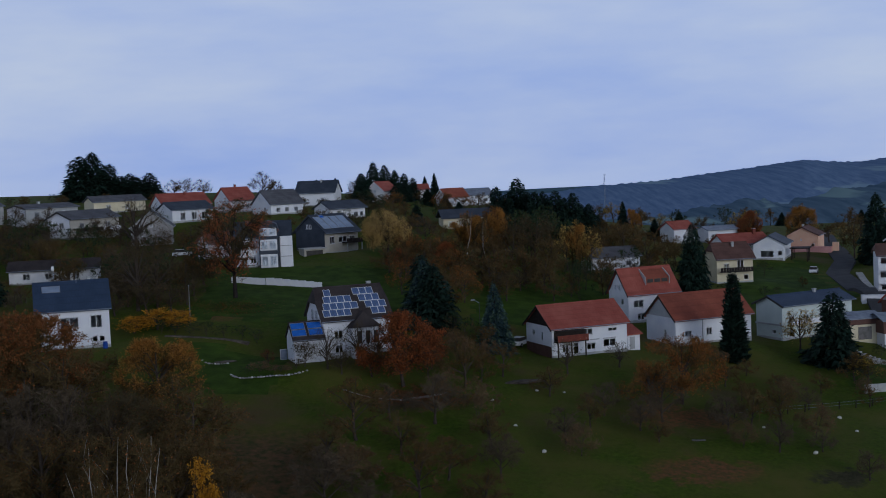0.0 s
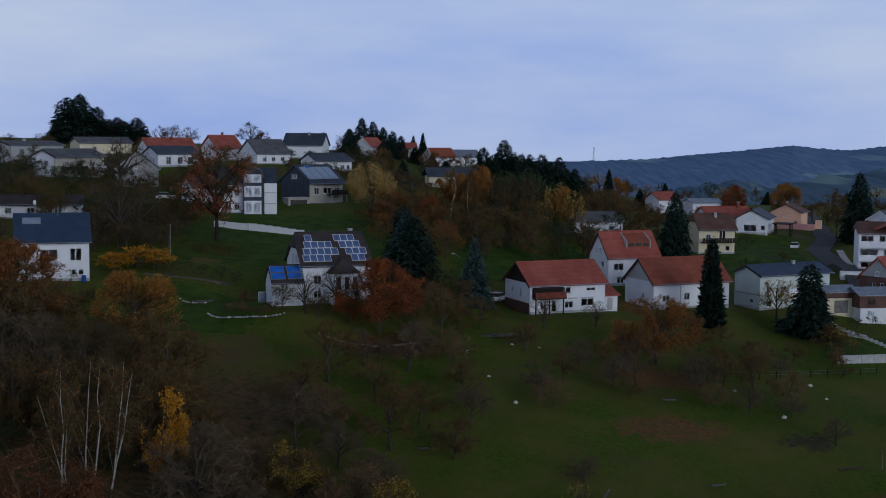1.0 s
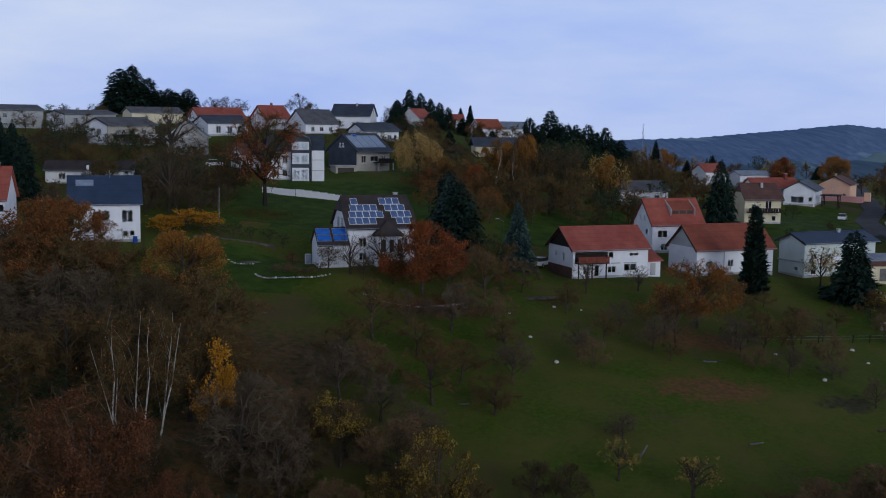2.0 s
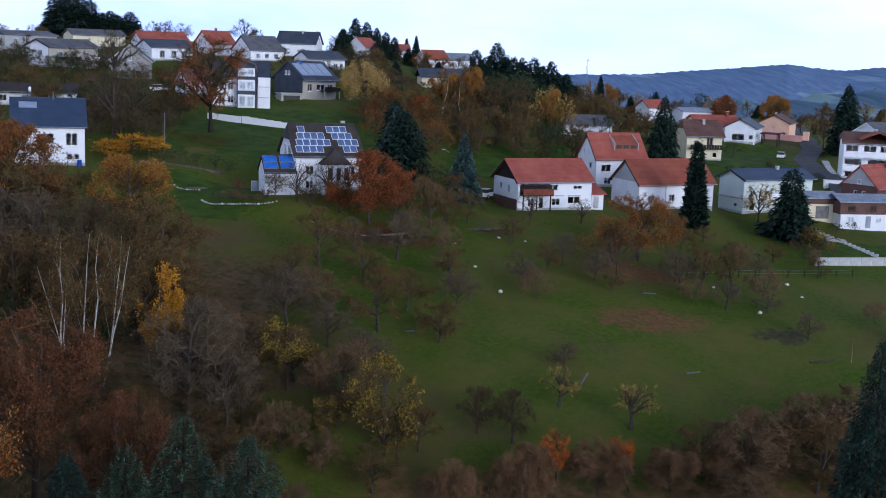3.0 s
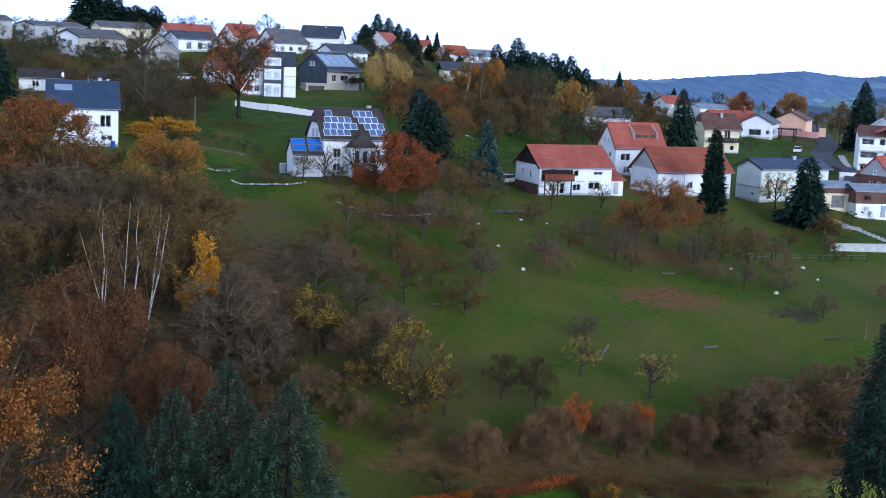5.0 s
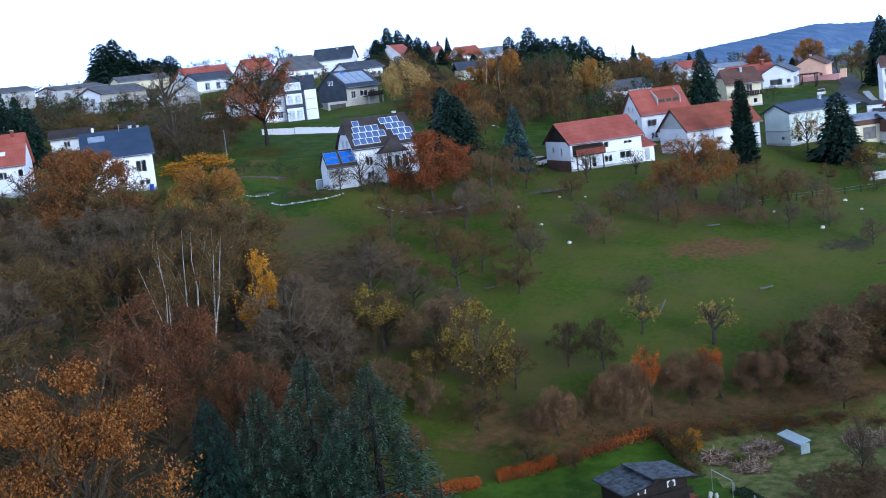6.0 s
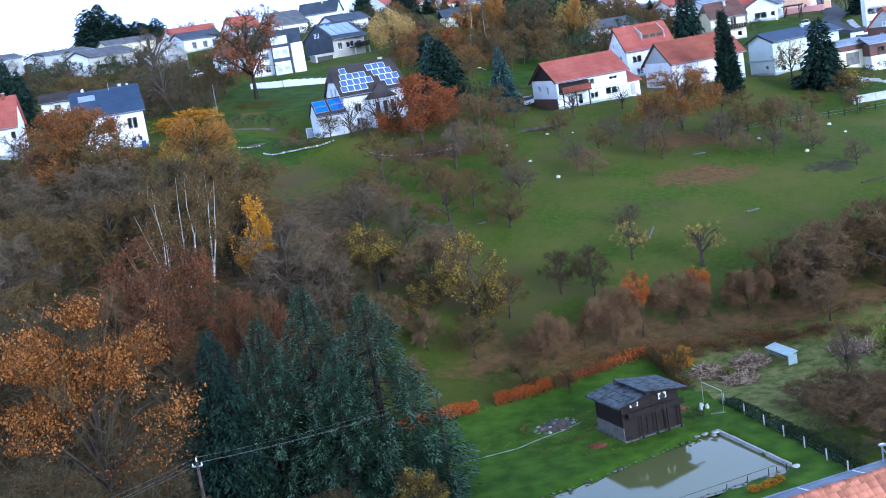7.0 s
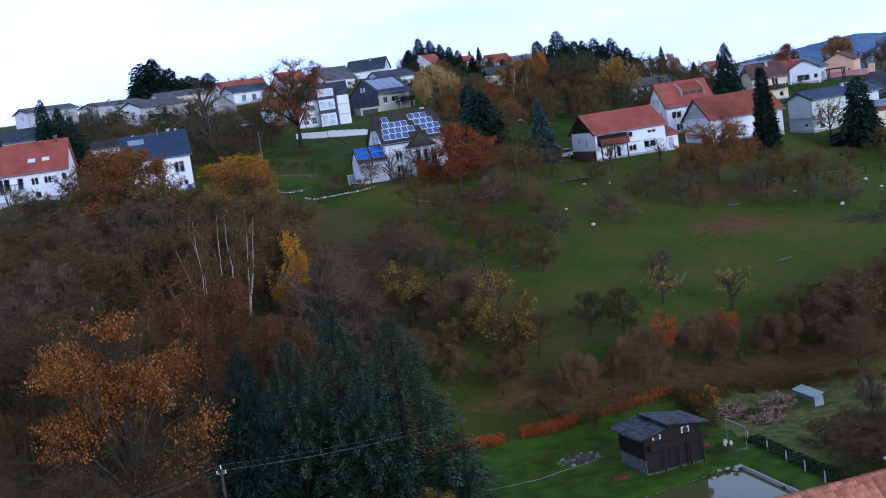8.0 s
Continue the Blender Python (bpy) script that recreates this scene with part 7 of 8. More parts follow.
plant("evergreen", -9.0, 85.5, 2.0, 2.4)

fence = thing("fence", 0, 0, 0, 0, "wire mesh fence with pale concrete posts beside the pond", "fence")
run = [(16.6, 95.4), (17.56, 91.9), (18.4, 88.6), (19.2, 85.6), (20.0, 82.6), (20.8, 79.6), (21.5, 76.8)]
for fx, fy in run:
    part("post", boxes((-0.045, -0.045, -0.4, 0.045, 0.045, 0.98), bevel=0.012), M_CONC, fence, "", pose(fx, fy, 0.3, 1.5, 0, 15))
for hz in (0.3, 0.6, 0.92):
    for (ax, ay), (bx, by) in zip(run, run[1:]):
        part("wire", tube(bmesh.new(), (ax, ay, 0.3 + hz), (bx, by, 0.3 + hz), 0.003, 0.003, 4), M_ZINC, fence)
goal = thing("frame", 15.9, 93.4, 0.34, 0, "pale tubular metal frame standing on the lawn", "frame")
part("upright", tube(bmesh.new(), (0.2, -0.2, 0), (0.2, -0.2, 1.9), 0.028, 0.028), M_ALU, goal)
part("upright", tube(bmesh.new(), (-0.9, 2.9, 0), (-0.9, 2.9, 1.9), 0.028, 0.028), M_ALU, goal)
part("crossbar", tube(bmesh.new(), (0.2, -0.2, 1.9), (-0.9, 2.9, 1.9), 0.03, 0.03), M_ALU, goal)
part("ground_bar", boxes((-0.9, -0.4, -0.04, 0.3, -0.2, 0.07)), M_GREYWOOD, goal)
for k, (fx, fy) in enumerate(((14.6, 95.0), (15.0, 94.6), (14.4, 94.4))):
    solid("flower_pot", rock(60 + k, 0.2, 1.6), M_LIME, "small white garden ornament on the lawn", "ornament", pose(fx, fy, 0.5, 0, 0, 50 * k), smooth=True)

tbl = thing("feed_rack", 24.2, 105.4, ground(24.2, 105.4), -72, "long low rack with pale green sheet roof in the rough grass", "rack", scale=0.73)
part("roof", prism(bmesh.new(), [(-0.75, 1.25), (0.75, 1.6), (0.75, 1.68), (-0.75, 1.33)], "x", -2.7, 2.7), M_TABLE, tbl)
part("end_panel", boxes((2.45, -0.6, 0, 2.53, 0.62, 1.3)), M_TABLE, tbl)
for px in (-2.4, 2.3):
    for py in (-0.55, 0.55):
        part("leg", boxes((px - 0.05, py - 0.05, -0.3, px + 0.05, py + 0.05, 1.3)), M_GREYWOOD, tbl)
part("trough", boxes((-2.3, -0.4, 0.5, 2.3, 0.4, 0.62)), M_GREYWOOD, tbl)


def brush_heap(x, y, r, h, seed):
    """A heap of cut twigs and dry stalks."""
    rng = np.random.default_rng(seed)
    n = 900
    ang, rad = rng.uniform(0, 2 * np.pi, n), r * np.sqrt(rng.uniform(0, 1, n))
    c = np.stack([rad * np.cos(ang), rad * np.sin(ang), h * (1 - (rad / r) ** 2) * rng.uniform(0.1, 1.0, n)], 1)
    d = rng.normal(0, 1, (n, 3)) * [1, 1, 0.35]
    d /= np.linalg.norm(d, axis=1, keepdims=True)
    s = np.cross(d, rng.normal(0, 1, (n, 3)))
    s /= np.linalg.norm(s, axis=1, keepdims=True)
    ln = rng.uniform(0.2, 0.7, (n, 1))
    v = np.stack([c - d * ln - s * 0.05, c - d * ln + s * 0.05, c + d * ln + s * 0.04, c + d * ln - s * 0.04], 1).reshape(-1, 3)
    me = mesh_of("brush_heap", v, np.arange(4 * n).reshape(-1, 4), M_STRAW)
    solid("brush_heap", me, M_STRAW, "heap of cut dry brush and pale stalks", "heap", pose(x, y, ground(x, y)), kind="stuff")


def fallen_leaves(x, y, rx, ry, n, seed, material, label):
    """A soft-edged drift of fallen leaves on the grass."""
    rng = np.random.default_rng(seed)
    c = np.stack([x + rx * rng.normal(0, 0.5, n), y + ry * rng.normal(0, 0.5, n), np.zeros(n)], 1)
    c[:, 2] = heights(c[:, 0], c[:, 1]) + rng.uniform(0.10, 0.30, n)
    a = rng.normal(0, 1, (n, 3)) * [1, 1, 0.3]
    a /= np.linalg.norm(a, axis=1, keepdims=True)
    b = np.cross(a, (0.1, 0.2, 1.0))
    b /= np.linalg.norm(b, axis=1, keepdims=True)
    w = rng.uniform(0.05, 0.18, (n, 1))
    v = np.stack([c - a * w, c + b * w * 0.6, c + a * w, c - b * w * 0.6], 1).reshape(-1, 3)
    tagged(new("fallen_leaves", mesh_of("fallen_leaves", v, np.arange(4 * n).reshape(-1, 4), material)), label, "leaves", kind="stuff")


fallen_leaves(4, 94, 9, 6, 500, 45, L_RUST, "scattered brown leaves on the lawn")
fallen_leaves(22, 110.5, 18, 2.2, 5000, 42, L_RUST, "brown fallen leaves below the row of bushes")
fallen_leaves(-39, 214, 7, 6, 1600, 43, L_RUST, "orange-brown fallen leaves below the maple")
fallen_leaves(-7, 174, 8, 4, 2500, 44, L_RED, "red fallen leaves below the copper beech")
brush_heap(17.0, 104.6, 1.5, 0.8, 1)
brush_heap(21.2, 105.6, 1.8, 0.9, 2)
brush_heap(19.4, 102.0, 1.6, 0.4, 3)
brush_heap(31.0, 106.0, 2.5, 0.5, 4)

bed = thing("rockery", 2.0, 95.9, 0.3, 28, "stone-edged rockery bed with bare soil", "rockery")
part("soil", rock(5, 1.9, 0.12), M_SOIL, bed, "", None, True)
for k in range(7):
    part("stone", rock(230 + k, rs.uniform(0.16, 0.40), 0.5), M_MUDSTONE if k % 3 else M_STONE, bed, "", pose(rs.uniform(-1.4, 1.4), rs.uniform(-0.8, 0.8), 0.16, 0, 0, 41 * k), True)
for k in range(22):
    aa = k * 2 * math.pi / 22
    part("stone", rock(200 + k, 0.12 + 0.07 * (k % 3), 0.7), M_MUDSTONE if k % 2 else M_STONE, bed, "", pose(2.0 * math.cos(aa) + rs.normal(0, 0.1), 1.3 * math.sin(aa) + rs.normal(0, 0.1), 0.05, 0, 0, 30 * k), True)
solid("flower_bed", rock(7, 1.0, 0.12), M_REDSOIL, "small bed of red bark mulch", "flower bed", pose(12.6, 95.6, 0.36), smooth=True)
solid("flower_bed", rock(8, 0.8, 0.12), M_REDSOIL, "small bed of red bark mulch", "flower bed", pose(5.0, 89.6, 0.36), smooth=True)
ribbon("kerb", [(-6.2, 89.9), (-3.9, 90.8), (-1.5, 91.7), (0.0, 92.9), (2.6, 94.5), (4.2, 96.0)], 0.05, 0.03, M_STONE, "narrow pale concrete lawn kerb", "kerb")
for k, (px, py) in enumerate(((16.0, 76.6), (15.4, 76.3), (16.6, 77.0), (14.6, 76.0))):
    plant("yellow", px, py, 0.7, 0.8, label="low clump of yellow-orange garden flowers")

# utility pole with wires
pole = thing("utility_pole", -21.0, 65.0, ground(-21.0, 65.0), 0, "grey wooden utility pole with white insulators", "utility pole")
top = 12.3 - ground(-21.0, 65.0)
part("pole", tube(bmesh.new(), (0, 0, -1), (0, 0, top), 0.14, 0.10, 8), M_BARK, pole)
part("bracket", boxes((-0.32, -0.05, top - 0.35, 0.32, 0.05, top - 0.27)), M_ZINC, pole)
for px in (-0.28, 0.0, 0.28):
    part("insulator", tube(bmesh.new(), (px, 0, top - 0.27 if px else top), (px, 0, top - 0.10 if px else top + 0.25), 0.05, 0.035), M_FRAME, pole)
wires = thing("power_line", 0, 0, 0, 0, "thin grey overhead wires passing the spruces", "power line")
for px, dz in ((-0.28, -0.1), (0.0, 0.25), (0.28, -0.1)):
    a0, a1, a2 = Vector((-21 + px, 65, 12.3 + dz)), Vector((-7.0 + px, 84.0, 8.4 + dz)), Vector((-30 + px, 46, 15.0 + dz))
    for p0, p1 in ((a0, a1), (a0, a2)):
        line = [np.array(p0.lerp(p1, k / 8) - Vector((0, 0, 1.4 * k / 8 * (1 - k / 8)))) for k in range(9)]
        wv, wf = [], []
        ring_tube(wv, wf, line, [0.008] * 9, 4)
        piece("wire", mesh_of("wire", wv, wf, M_GREYWOOD), wires)
second = thing("utility_pole", -7.0, 84.0, ground(-7.0, 84.0), 0, "grey wooden utility pole hidden among the spruces", "utility pole")
part("pole", tube(bmesh.new(), (0, 0, -1), (0, 0, 8.5 - ground(-7.0, 84.0)), 0.11, 0.08, 8), M_BARK, second)

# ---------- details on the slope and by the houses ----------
# pale rocks added in place of the sheep on the slope
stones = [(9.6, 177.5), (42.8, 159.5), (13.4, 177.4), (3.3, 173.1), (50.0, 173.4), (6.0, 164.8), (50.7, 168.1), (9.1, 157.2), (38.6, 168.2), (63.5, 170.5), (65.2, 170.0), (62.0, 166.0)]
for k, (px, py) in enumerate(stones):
    solid("sheep_stand_in", rock(400 + k, 0.27 + 0.08 * (k % 3 == 1), 0.8), M_LIME, "pale rounded stone in place of a sheep in the meadow", "stone", pose(px, py, ground(px, py) + 0.10, 0, 0, 35 * k), smooth=True, group="stones in the meadow")
for k, (px, py, ln, tilt, turn) in enumerate(((17.5, 135, 1.6, -50, 30), (28.9, 162.2, 1.7, -4, -25), (-2.0, 143, 1.2, -10, -30), (47, 146, 3.2, -3, 10), (30.5, 140.0, 1.6, -6, 5))):
    solid("log", tube(bmesh.new(), (-ln / 2, 0, 0), (ln / 2, 0.1, 0), 0.14, 0.09, 7), M_GREYWOOD if k != 3 else M_BARK, "weathered fallen branch lying in the grass", "log", pose(px, py, ground(px, py) + 0.18 + (0.5 if k == 0 else 0), 0, tilt, turn))
plant("birch", 50.5, 146.5, 3.4, 1.2, label="thin pale sapling standing in the meadow")

lp = thing("garden_pole", -43.6, 202.3, ground(-43.6, 202.3), 0, "slim pale wooden pole beside the garden path", "pole")
part("shaft", tube(bmesh.new(), (0, 0, -0.5), (0.05, 0, 6.2), 0.10, 0.07, 8), M_GREYWOOD, lp)
part("cap", tube(bmesh.new(), (0.05, 0, 6.2), (0.05, 0, 6.35), 0.09, 0.03, 8), M_ZINC, lp)
sl = thing("street_lamp", 2.4, 203.0, ground(2.4, 203.0) - 1.2, 0, "slim street lamp with curved pale head", "street lamp")
part("mast", tube(bmesh.new(), (0, 0, -0.3), (0, 0, 6.2), 0.05, 0.035, 8), M_DKFRAME, sl)
part("arm", tube(bmesh.new(), (0, 0, 6.2), (-0.8, 0, 6.7), 0.04, 0.03, 6), M_ZINC, sl)
part("head", boxes((-1.3, -0.12, 6.62, -0.7, 0.12, 6.76), bevel=0.03), M_ALU, sl)

wall = thing("garden_wall", 0, 0, 0, 0, "white rendered garden retaining wall stepping down the slope", "wall", kind="structure")
p0, p1 = Vector((-36.2, 233.6, 0)), Vector((-25.6, 230.0, 0))
for k in range(7):
    a, b = p0.lerp(p1, k / 7), p0.lerp(p1, (k + 1) / 7)
    zt = max(ground(a.x, a.y), ground(b.x, b.y)) + 1.15 - 0.04 * k
    ang = math.degrees(math.atan2(b.y - a.y, b.x - a.x))
    part("section", boxes((0, -0.14, -2.0, (b - a).length - 0.004, 0.14, 0)), M_PLASTER, wall, "", pose(a.x, a.y, zt, 0, 0, ang))
    part("coping", boxes((0.0, -0.2, 0.003, (b - a).length - 0.006, 0.2, 0.08)), M_FRAME, wall, "", pose(a.x, a.y, zt, 0, 0, ang))
p0, p1 = Vector((-43.0, 236.0, 0)), Vector((-36.4, 233.7, 0))
for k in range(5):
    a, b = p0.lerp(p1, k / 5), p0.lerp(p1, (k + 1) / 5)
    part("section", boxes((0, -0.14, -2.0, (b - a).length - 0.03, 0.14, 1.0)), M_PLASTER, wall, "", pose(a.x, a.y, ground(a.x, a.y) + 0.1, 0, 0, math.degrees(math.atan2(b.y - a.y, b.x - a.x))))

grey_wall = thing("retaining_wall", 0, 0, 0, 0, "weathered grey concrete retaining wall below the lawn", "wall", kind="structure")
p0, p1 = Vector((57.2, 184.6, 0)), Vector((80.0, 191.5, 0))
for k in range(12):
    a, b = p0.lerp(p1, k / 12), p0.lerp(p1, (k + 1) / 12)
    part("panel", boxes((0.0, -0.15, -1.5, (b - a).length - 0.03, 0.15, 1.1), bevel=0.02), M_CONC, grey_wall, "", pose(a.x, a.y, ground(a.x, a.y) + 0.1, 0, 0, math.degrees(math.atan2(b.y - a.y, b.x - a.x)) + rs.uniform(-0.6, 0.6)))
steps = thing("garden_stairs", 0, 0, 0, 0, "pale concrete garden stairs down the lawn", "stairs", kind="structure")
for k in range(16):
    u = k / 15
    sx, sy = 62.6 + 6.4 * u, 206.5 - 13.6 * u
    part("step", boxes((-0.55, -0.5, -0.4, 0.55, 0.5, 0.12), bevel=0.02), M_CONC, steps, "", pose(sx, sy, ground(sx, sy) + 0.08, 0, 0, 62))
ribbon("terrace", [(63.6, 200.5), (66.5, 199.6)], 1.8, 0.25, M_CONC, "pale paved landing beside the garden stairs", "terrace")
for (bx, by, bt) in ((-33.0, 177.6, -8), (-37.6, 183.5, 14)):
    bd = thing("flower_bed", bx, by, ground(bx, by), bt, "stone-edged flower bed on the lawn", "flower bed")
    n_st = 26 if bx > -35 else 11
    part("soil", rock(6, 1.0, 0.16), M_SOIL, bd, "", pose(n_st * 0.22, 1.2, 0.0) @ Matrix.Diagonal((n_st * 0.2, 1.5, 1.0, 1)), True)
    for k in range(n_st):
        off = 1.6 * abs(k / (n_st - 1) * 2 - 1) ** 5 + 0.05 * math.sin(k * 0.9)
        part("stone", rock(500 + k, 0.17 + 0.05 * (k % 3), 0.7), M_STONE if k % 4 else M_LIME, bd, "", pose(k * 0.44 - 0.3, off, ground(bx + k * 0.43, by + off) - ground(bx, by) + 0.06, 0, 0, 33 * k), True)
ribbon("garden_kerb", [(-17.0, 174.6), (-12.8, 172.4), (-8.9, 172.2), (-5.3, 174.0), (-3.0, 175.6)], 0.22, 0.12, M_STONE, "low pale stone edging below the copper beech", "kerb")
ribbon("garden_path", [(-46.0, 195.5), (-40, 195.0), (-33, 194.0)], 0.9, 0.06, M_SOIL, "narrow brown garden path", "path")
plant("evergreen", -31.0, 179.6, 1.3, 2.2, label="low dark shrubs in the stone-edged bed")
plant("fine", -24.0, 179.8, 1.8, 3.0, label="low dark shrubs in the stone-edged bed")
plant("twiggy", -29.0, 179.6, 1.7, 4.5, label="low dark shrubs in the stone-edged bed")
plant("twiggy", -26.0, 178.8, 1.2, 4.0, label="low dark shrubs in the stone-edged bed")
plant("redbare", -28.6, 184.0, 2.4, 2.6, label="small shrub with dark red leaves")
gh = thing("cold_frame", -27.2, 187.0, ground(-27.2, 187.0), 18, "small glazed cold frame beside the garage", "cold frame")
for k in range(3):
    part("frame", boxes((k * 1.1, 0, 0, k * 1.1 + 0.08, 0.1, 1.6), (k * 1.1 + 0.08, 0, 1.5, k * 1.1 + 1.0, 0.1, 1.6), (k * 1.1 + 0.08, 0, 0, k * 1.1 + 1.0, 0.1, 0.1)), M_ALU, gh)
    part("pane", boxes((k * 1.1 + 0.09, 0.03, 0.11, k * 1.1 + 0.99, 0.06, 1.49)), M_ZINC, gh)
solid("rain_barrel", tube(bmesh.new(), (0, 0, 0), (0, 0, 1.0), 0.36, 0.33, 14), M_BLUEP, "blue plastic rain barrel at the house corner", "barrel", pose(-53.0, 187.6, ground(-53.0, 187.6)))
solid("rain_barrel", tube(bmesh.new(), (0, 0, 0), (0, 0, 0.9), 0.36, 0.33, 14), M_BLUEP, "blue plastic barrel on the lawn", "barrel", pose(75.5, 199.0, ground(75.5, 199.0)))
dish = thing("satellite_dish", -71.5, 222.0, ground(-71.5, 222.0) + 5.2, 0, "white satellite dish on a mast", "satellite dish")
bm = bmesh.new()
bmesh.ops.create_uvsphere(bm, u_segments=14, v_segments=8, radius=0.6)
for v in list(bm.verts):
    if v.co.y > -0.35:
        bm.verts.remove(v)
part("reflector", bm, M_FRAME, dish)
part("mast", tube(bmesh.new(), (0, 0, -6), (0, -0.3, 0), 0.05, 0.05), M_ZINC, dish)
lm = thing("radio_mast", 108, 930, -40, 0, "thin lattice radio mast on the horizon", "mast")
for sx in (-0.6, 0.6):
    part("leg", tube(bmesh.new(), (sx * 1.6, 0, 0), (sx * 0.4, 0, 80), 0.16, 0.09, 4), M_ZINC, lm)
for k in range(10):
    part("brace", tube(bmesh.new(), (-0.9, 0, 8 * k), (0.9, 0, 8 * k + 8), 0.07, 0.07, 4), M_ZINC, lm)
part("mound", rock(600, 1.3, 0.35), M_SOIL, thing("compost_heap", 7.8, 181.0, ground(7.8, 181.0), 8, "dark compost heap in the meadow", "heap"), "", Matrix.Diagonal((2.4, 1.0, 0.8, 1)), True)
fp = thing("field_fence", 0, 0, 0, 0, "weathered field fence of thin wooden posts", "fence")
for k in range(12):
    fx, fy = 33 + k * 2.6, 171 + 0.9 * k
    part("post", boxes((-0.06, -0.06, -0.3, 0.06, 0.06, 1.15)), M_DKWOOD, fp, "", pose(fx, fy, ground(fx, fy), 2, 1, 7 * k))
for hz in (0.6, 1.0):
    for k in range(11):
        ax, ay, bx, by = 33 + k * 2.6, 171 + 0.9 * k, 33 + (k + 1) * 2.6, 171 + 0.9 * (k + 1)
        part("wire", tube(bmesh.new(), (ax, ay, ground(ax, ay) + hz), (bx, by, ground(bx, by) + hz), 0.015, 0.015, 3), M_ZINC, fp)


def car(x, y, turn, paint, label):
    ob = thing("car", x, y, ground(x, y) + 0.02, turn, label, "car")
    bm = prism(bmesh.new(), [(-2.05, 0.35), (2.05, 0.35), (2.1, 0.75), (1.9, 0.9), (1.0, 0.98), (-1.95, 0.98), (-2.1, 0.7)], "y", -0.85, 0.85)
    body = part("body", bm, paint, ob)
    cab = part("cabin", prism(bmesh.new(), [(1.05, 0.98), (0.35, 1.48), (-1.5, 1.5), (-1.95, 0.98)], "y", -0.76, 0.76), M_DKFRAME, ob)
    part("roof", prism(bmesh.new(), [(0.33, 1.49), (-1.48, 1.51), (-1.4, 1.56), (0.25, 1.54)], "y", -0.72, 0.72), paint, ob)
    for wx in (-1.3, 1.3):
        for wy in (-0.86, 0.86):
            wheel = part("wheel", tube(bmesh.new(), (wx, wy - 0.09, 0.32), (wx, wy + 0.09, 0.32), 0.32, 0.32, 16), M_TYRE, ob)
            part("rim", tube(bmesh.new(), (wx, wy - 0.1, 0.32), (wx, wy + 0.1, 0.32), 0.2, 0.2, 12), M_ALU, wheel)
    for wy in (-0.6, 0.6):
        part("headlight", boxes((2.05, wy - 0.16, 0.66, 2.12, wy + 0.16, 0.82)), M_FRAME, ob)
    return ob


car(8.6, 201.4, 62, M_CARPAINT, "white estate car parked beside the farmhouse")
car(-58.2, 263.5, 10, M_CARPAINT, "white van parked on the hillside")
car(79.0, 286.0, 70, M_CARPAINT, "white car parked by the bungalow")


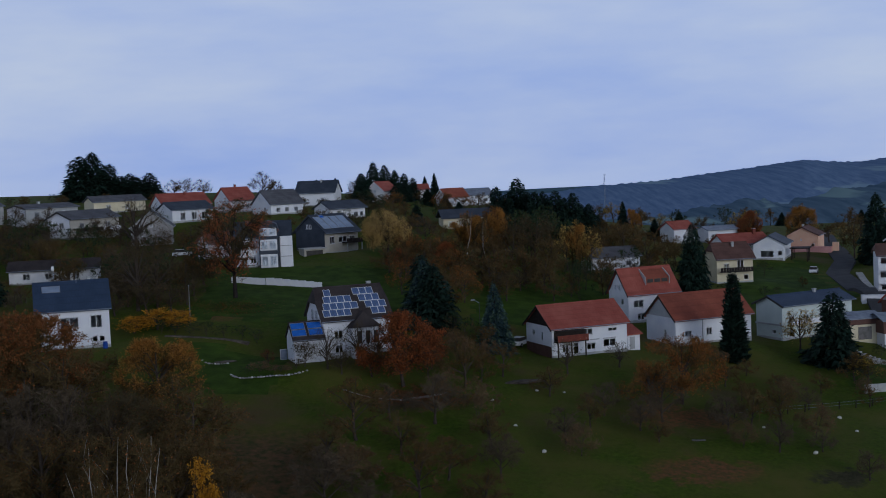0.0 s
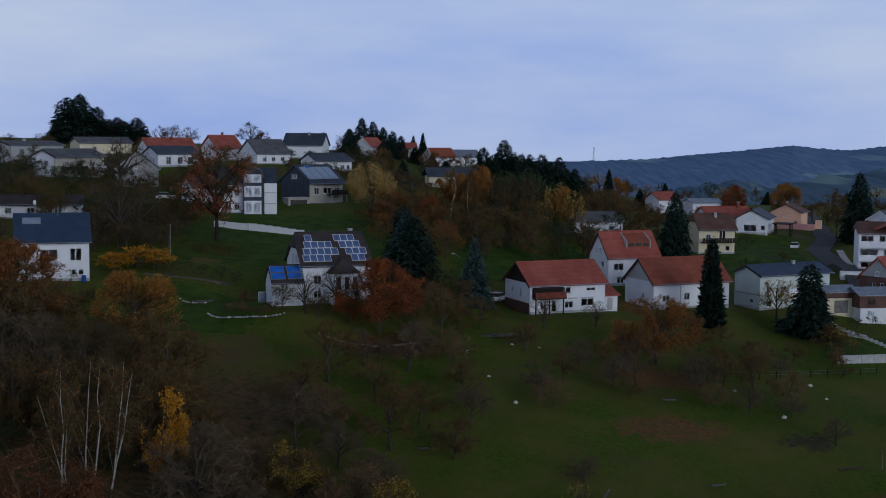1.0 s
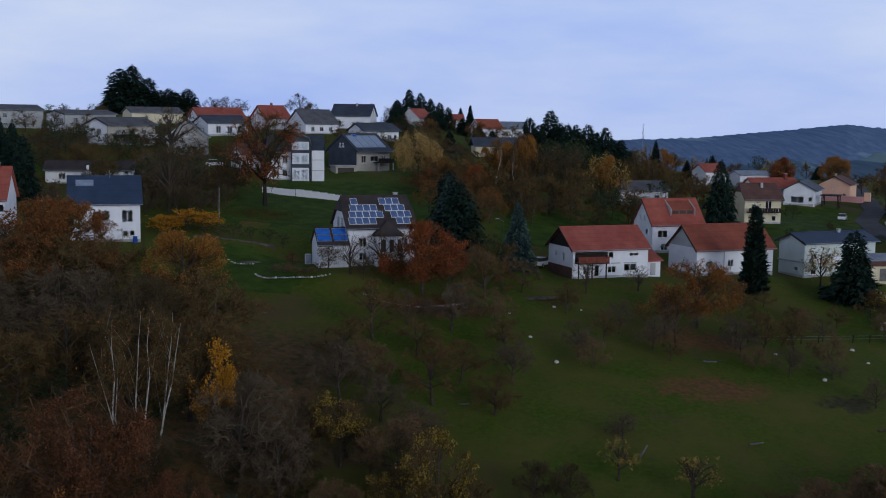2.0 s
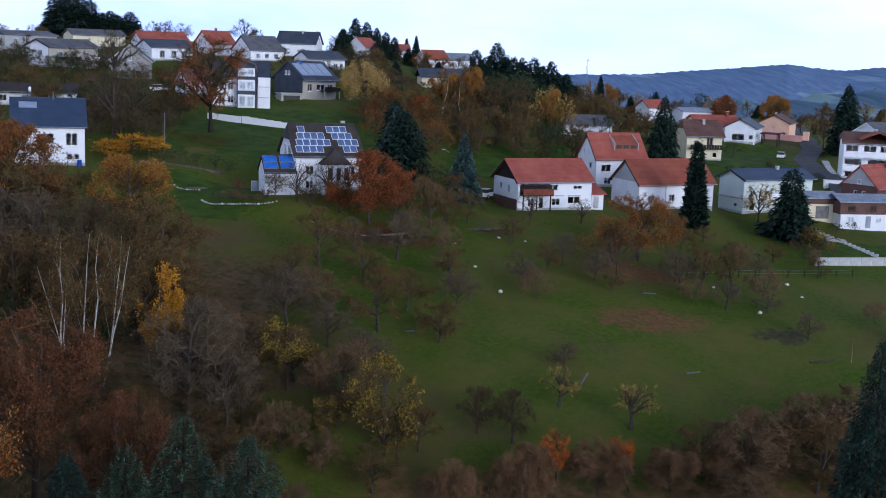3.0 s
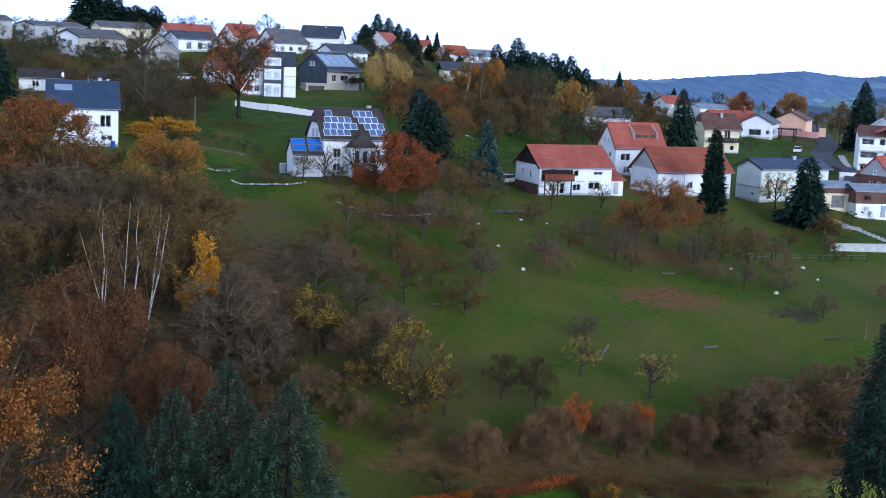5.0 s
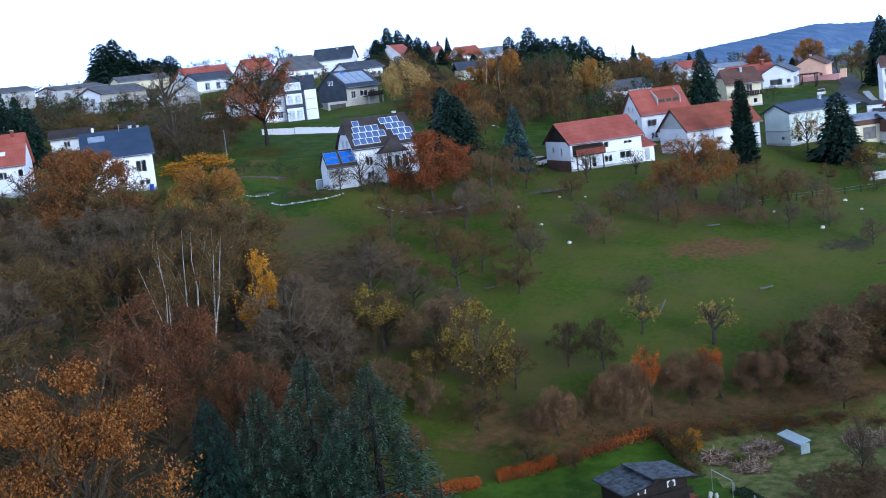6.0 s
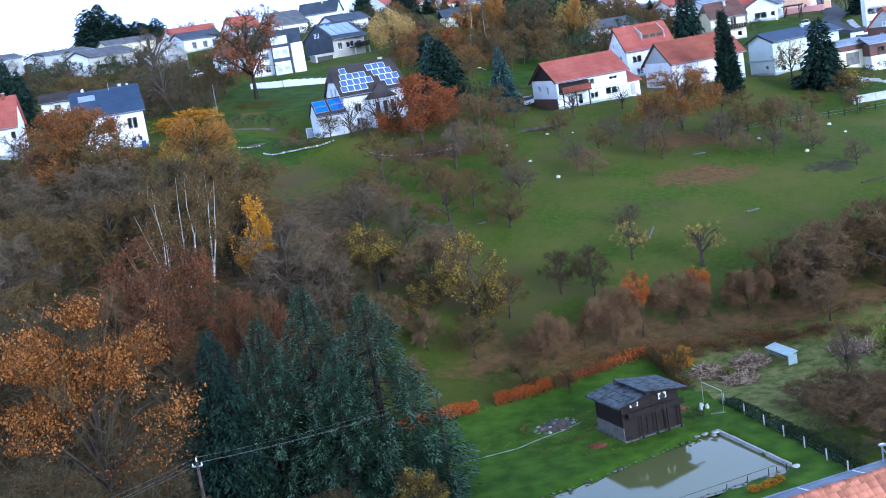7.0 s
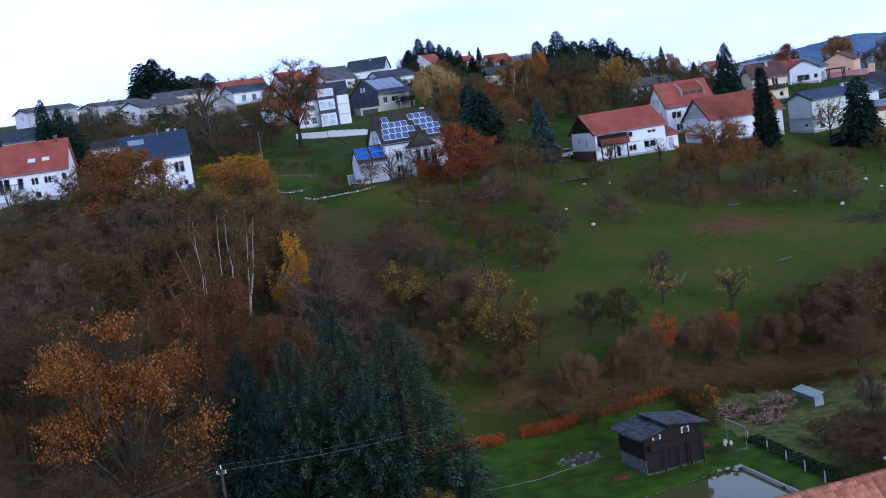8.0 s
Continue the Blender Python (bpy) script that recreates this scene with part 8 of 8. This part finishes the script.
# ---------- the near house with its tiled roof ----------
def near_house():
    """Clay-tiled front slope, flatter grey sheet slope behind, one white gable, a solar collector and an aerial bracket."""
    x, y, z, turn, L, W, he, rise = SITES["near_house"]
    ridge_z, slope = 14.68 - z, radians(40)
    start = Matrix(pose(9.08, 41.42, z, 0, 0, turn))
    ob = new("near_house")
    ob.matrix_basis = start
    tagged(ob, "white house with orange clay tiled roof and blue solar collector", "house", "houses of the village")
    # the tiled front part is a half gable; behind it, a step lower, lies a flat sheet roof
    run, back_len = 4.6, 6.95
    ez, rz, bz = ridge_z - run * math.tan(slope), 12.55 - z, 11.5 - z
    Lh = 13.0
    part("wall", boxes((0.25, -run + 0.5, -3, Lh - 0.2, -run + 0.8, ez + 0.3)), M_PLASTER, ob)
    part("wall", boxes((0.25, 0.05, -3, Lh - 0.2, 0.3, ridge_z - 0.3)), M_PLASTER, ob)
    part("wall", boxes((0.55, back_len - 0.6, -3, Lh - 0.2, back_len - 0.3, bz - 0.1)), M_PLASTER, ob)
    part("wall", boxes((0.55, 0.31, -3, 0.85, back_len - 0.61, bz - 0.1)), M_PLASTER, ob)
    for gx in (0.25, Lh - 0.5):
        part("gable", prism(bmesh.new(), [(-run + 0.81, -3), (0.04, -3), (0.04, ridge_z - 0.3), (-run + 0.81, ez + 0.35)], "x", gx, gx + 0.3), M_PLASTER, ob)
    part("roof_deck", prism(bmesh.new(), [(0.2, ridge_z - 0.10), (0, ridge_z - 0.10), (-run, ez - 0.10), (-run, ez - 0.26), (0.2, ridge_z - 0.28)][::-1], "x", 0.06, Lh), M_DKWOOD, ob)
    rear = part("rear_roof", prism(bmesh.new(), [(0.31, rz), (back_len, bz), (back_len, bz - 0.14), (0.31, rz - 0.14)], "x", 0.3, Lh), M_SHEET, ob, "flat grey sheet-metal rear roof")
    fall = (rz - bz) / (back_len - 0.31)
    for sx in (2.3, 5.4, 8.6, 11.7):
        part("seam", prism(bmesh.new(), [(0.4, rz + 0.004 - 0.09 * fall), (back_len - 0.01, bz + 0.005), (back_len - 0.01, bz + 0.04), (0.4, rz + 0.04 - 0.09 * fall)], "x", sx, sx + 0.06), M_ALU, rear)
    part("gutter", tube(bmesh.new(), (0.3, back_len + 0.07, bz - 0.03), (Lh, back_len + 0.07, bz - 0.03), 0.08, 0.08, 8), M_ZINC, ob, "blue-grey gutter along the rear edge")
    part("verge_board", prism(bmesh.new(), [(0, ridge_z - 0.06), (-run, ez - 0.06), (-run, ez - 0.26), (0, ridge_z - 0.26)], "x", 0.0, 0.05), M_REDWOOD, ob)
    # one pantile, a wavy slab, shared by all
    prof = [(-0.125, 0.012), (-0.075, 0.0), (-0.02, 0.006), (0.03, 0.035), (0.075, 0.05), (0.115, 0.032), (0.13, 0.012)]
    v, f = [], []
    for yy, up in ((-0.40, 0.045), (0.0, 0.0)):
        for dz in (0.0, -0.018):
            v += [(px, yy, pz + up + dz) for px, pz in prof]
    n = len(prof)
    for i in range(n - 1):
        f += [(i, i + 1, 2 * n + i + 1, 2 * n + i), (n + i + 1, n + i, 3 * n + i, 3 * n + i + 1), (i + 1, i, n + i, n + i + 1)]
    f += [(0, 2 * n, 3 * n, n), (n - 1, 2 * n - 1, 4 * n - 1, 3 * n - 1)]
    tile = mesh_of("tile", v, f, M_TILE, smooth=True)
    rng = np.random.default_rng(3)
    joined_v, joined_f = [], []
    for r in range(18):
        for c in range(51):
            u, s = 0.16 + c * 0.25, 0.30 + r * 0.335
            if s > run / math.cos(slope):
                continue
            if 1.1 < u < 2.95 and 1.15 < s < 3.0:
                continue
            m = (Matrix.Translation((u, -s * math.cos(slope), ridge_z - s * math.sin(slope))) @ Matrix.Rotation(slope, 4, "X")
                 @ Matrix.Translation((0, 0.36, 0)) @ Matrix.Rotation(rng.normal(0, 0.008), 4, "Z"))
            if c < 19 and r < 15:
                piece("tile", tile, ob, m)
            else:
                b0 = len(joined_v)
                joined_v += [m @ Vector(p) for p in v]
                joined_f += [tuple(i + b0 for i in q) for q in f]
    far_tiles = piece("tiles", mesh_of("tiles", joined_v, joined_f, M_CLAY, smooth=True), ob)
    tagged(far_tiles, kind="stuff")
    # ridge tiles
    bm = bmesh.new()
    ring = [(0.15 * math.cos(a), 0.13 * math.sin(a)) for a in np.linspace(0, math.pi, 8)]
    lo = [bm.verts.new((0.0, p, q)) for p, q in ring]
    hi = [bm.verts.new((0.36, p * 0.86, q * 0.86)) for p, q in ring]
    lip = [bm.verts.new((0.05, p * 1.12, q * 1.12)) for p, q in ring]
    for i in range(7):
        bm.faces.new((lo[i], lip[i], lip[i + 1], lo[i + 1]))
        bm.faces.new((lip[i], hi[i], hi[i + 1], lip[i + 1]))
    rt = bpy.data.meshes.new("ridge_tile")
    bm.to_mesh(rt)
    bm.free()
    rt.materials.append(M_TILE)
    for k in range(37):
        piece("ridge_tile", rt, ob, Matrix.Translation((k * 0.35, 0, ridge_z - 0.07)))
    # collector on the front slope
    on = Matrix.Translation((2.0, -2.07 * math.cos(slope), ridge_z - 2.07 * math.sin(slope) + 0.06)) @ Matrix.Rotation(slope, 4, "X")
    skylight(ob, on, 2.07, 2.24, M_SOLAR, 1, 1, "white-framed blue solar collector")
    AX = 10.4
    aer = part("aerial_bracket", tube(bmesh.new(), (AX, back_len - 0.1, bz - 0.05), (AX, back_len - 0.1, bz + 0.85), 0.045, 0.045), M_ALU, ob)
    part("strut", tube(bmesh.new(), (AX, back_len - 0.1, bz + 0.75), (AX + 0.5, back_len - 0.1, bz - 0.0), 0.025, 0.025), M_ALU, aer)
    part("cap", boxes((AX - 0.14, back_len - 0.2, bz + 0.85, AX + 0.16, back_len, bz + 0.95)), M_ALU, aer)


def tile_material():
    """Orange clay, each tile a little different, with pale lichen and dark weathering."""
    m = M_CLAY.copy()
    m.name = "orange_clay_tile_single"
    n, l = m.node_tree.nodes, m.node_tree.links
    b = n["Principled BSDF"]
    ramp = next(k for k in n if k.type == "VALTORGB")
    info, hsv = n.new("ShaderNodeObjectInfo"), n.new("ShaderNodeHueSaturation")
    span = n.new("ShaderNodeMapRange")
    span.inputs["To Min"].default_value, span.inputs["To Max"].default_value = 0.6, 1.35
    l.new(info.outputs["Random"], span.inputs["Value"])
    l.new(span.outputs["Result"], hsv.inputs["Value"])
    l.new(ramp.outputs["Color"], hsv.inputs["Color"])
    l.new(hsv.outputs["Color"], b.inputs["Base Color"])
    return m


M_TILE = tile_material()
near_house()
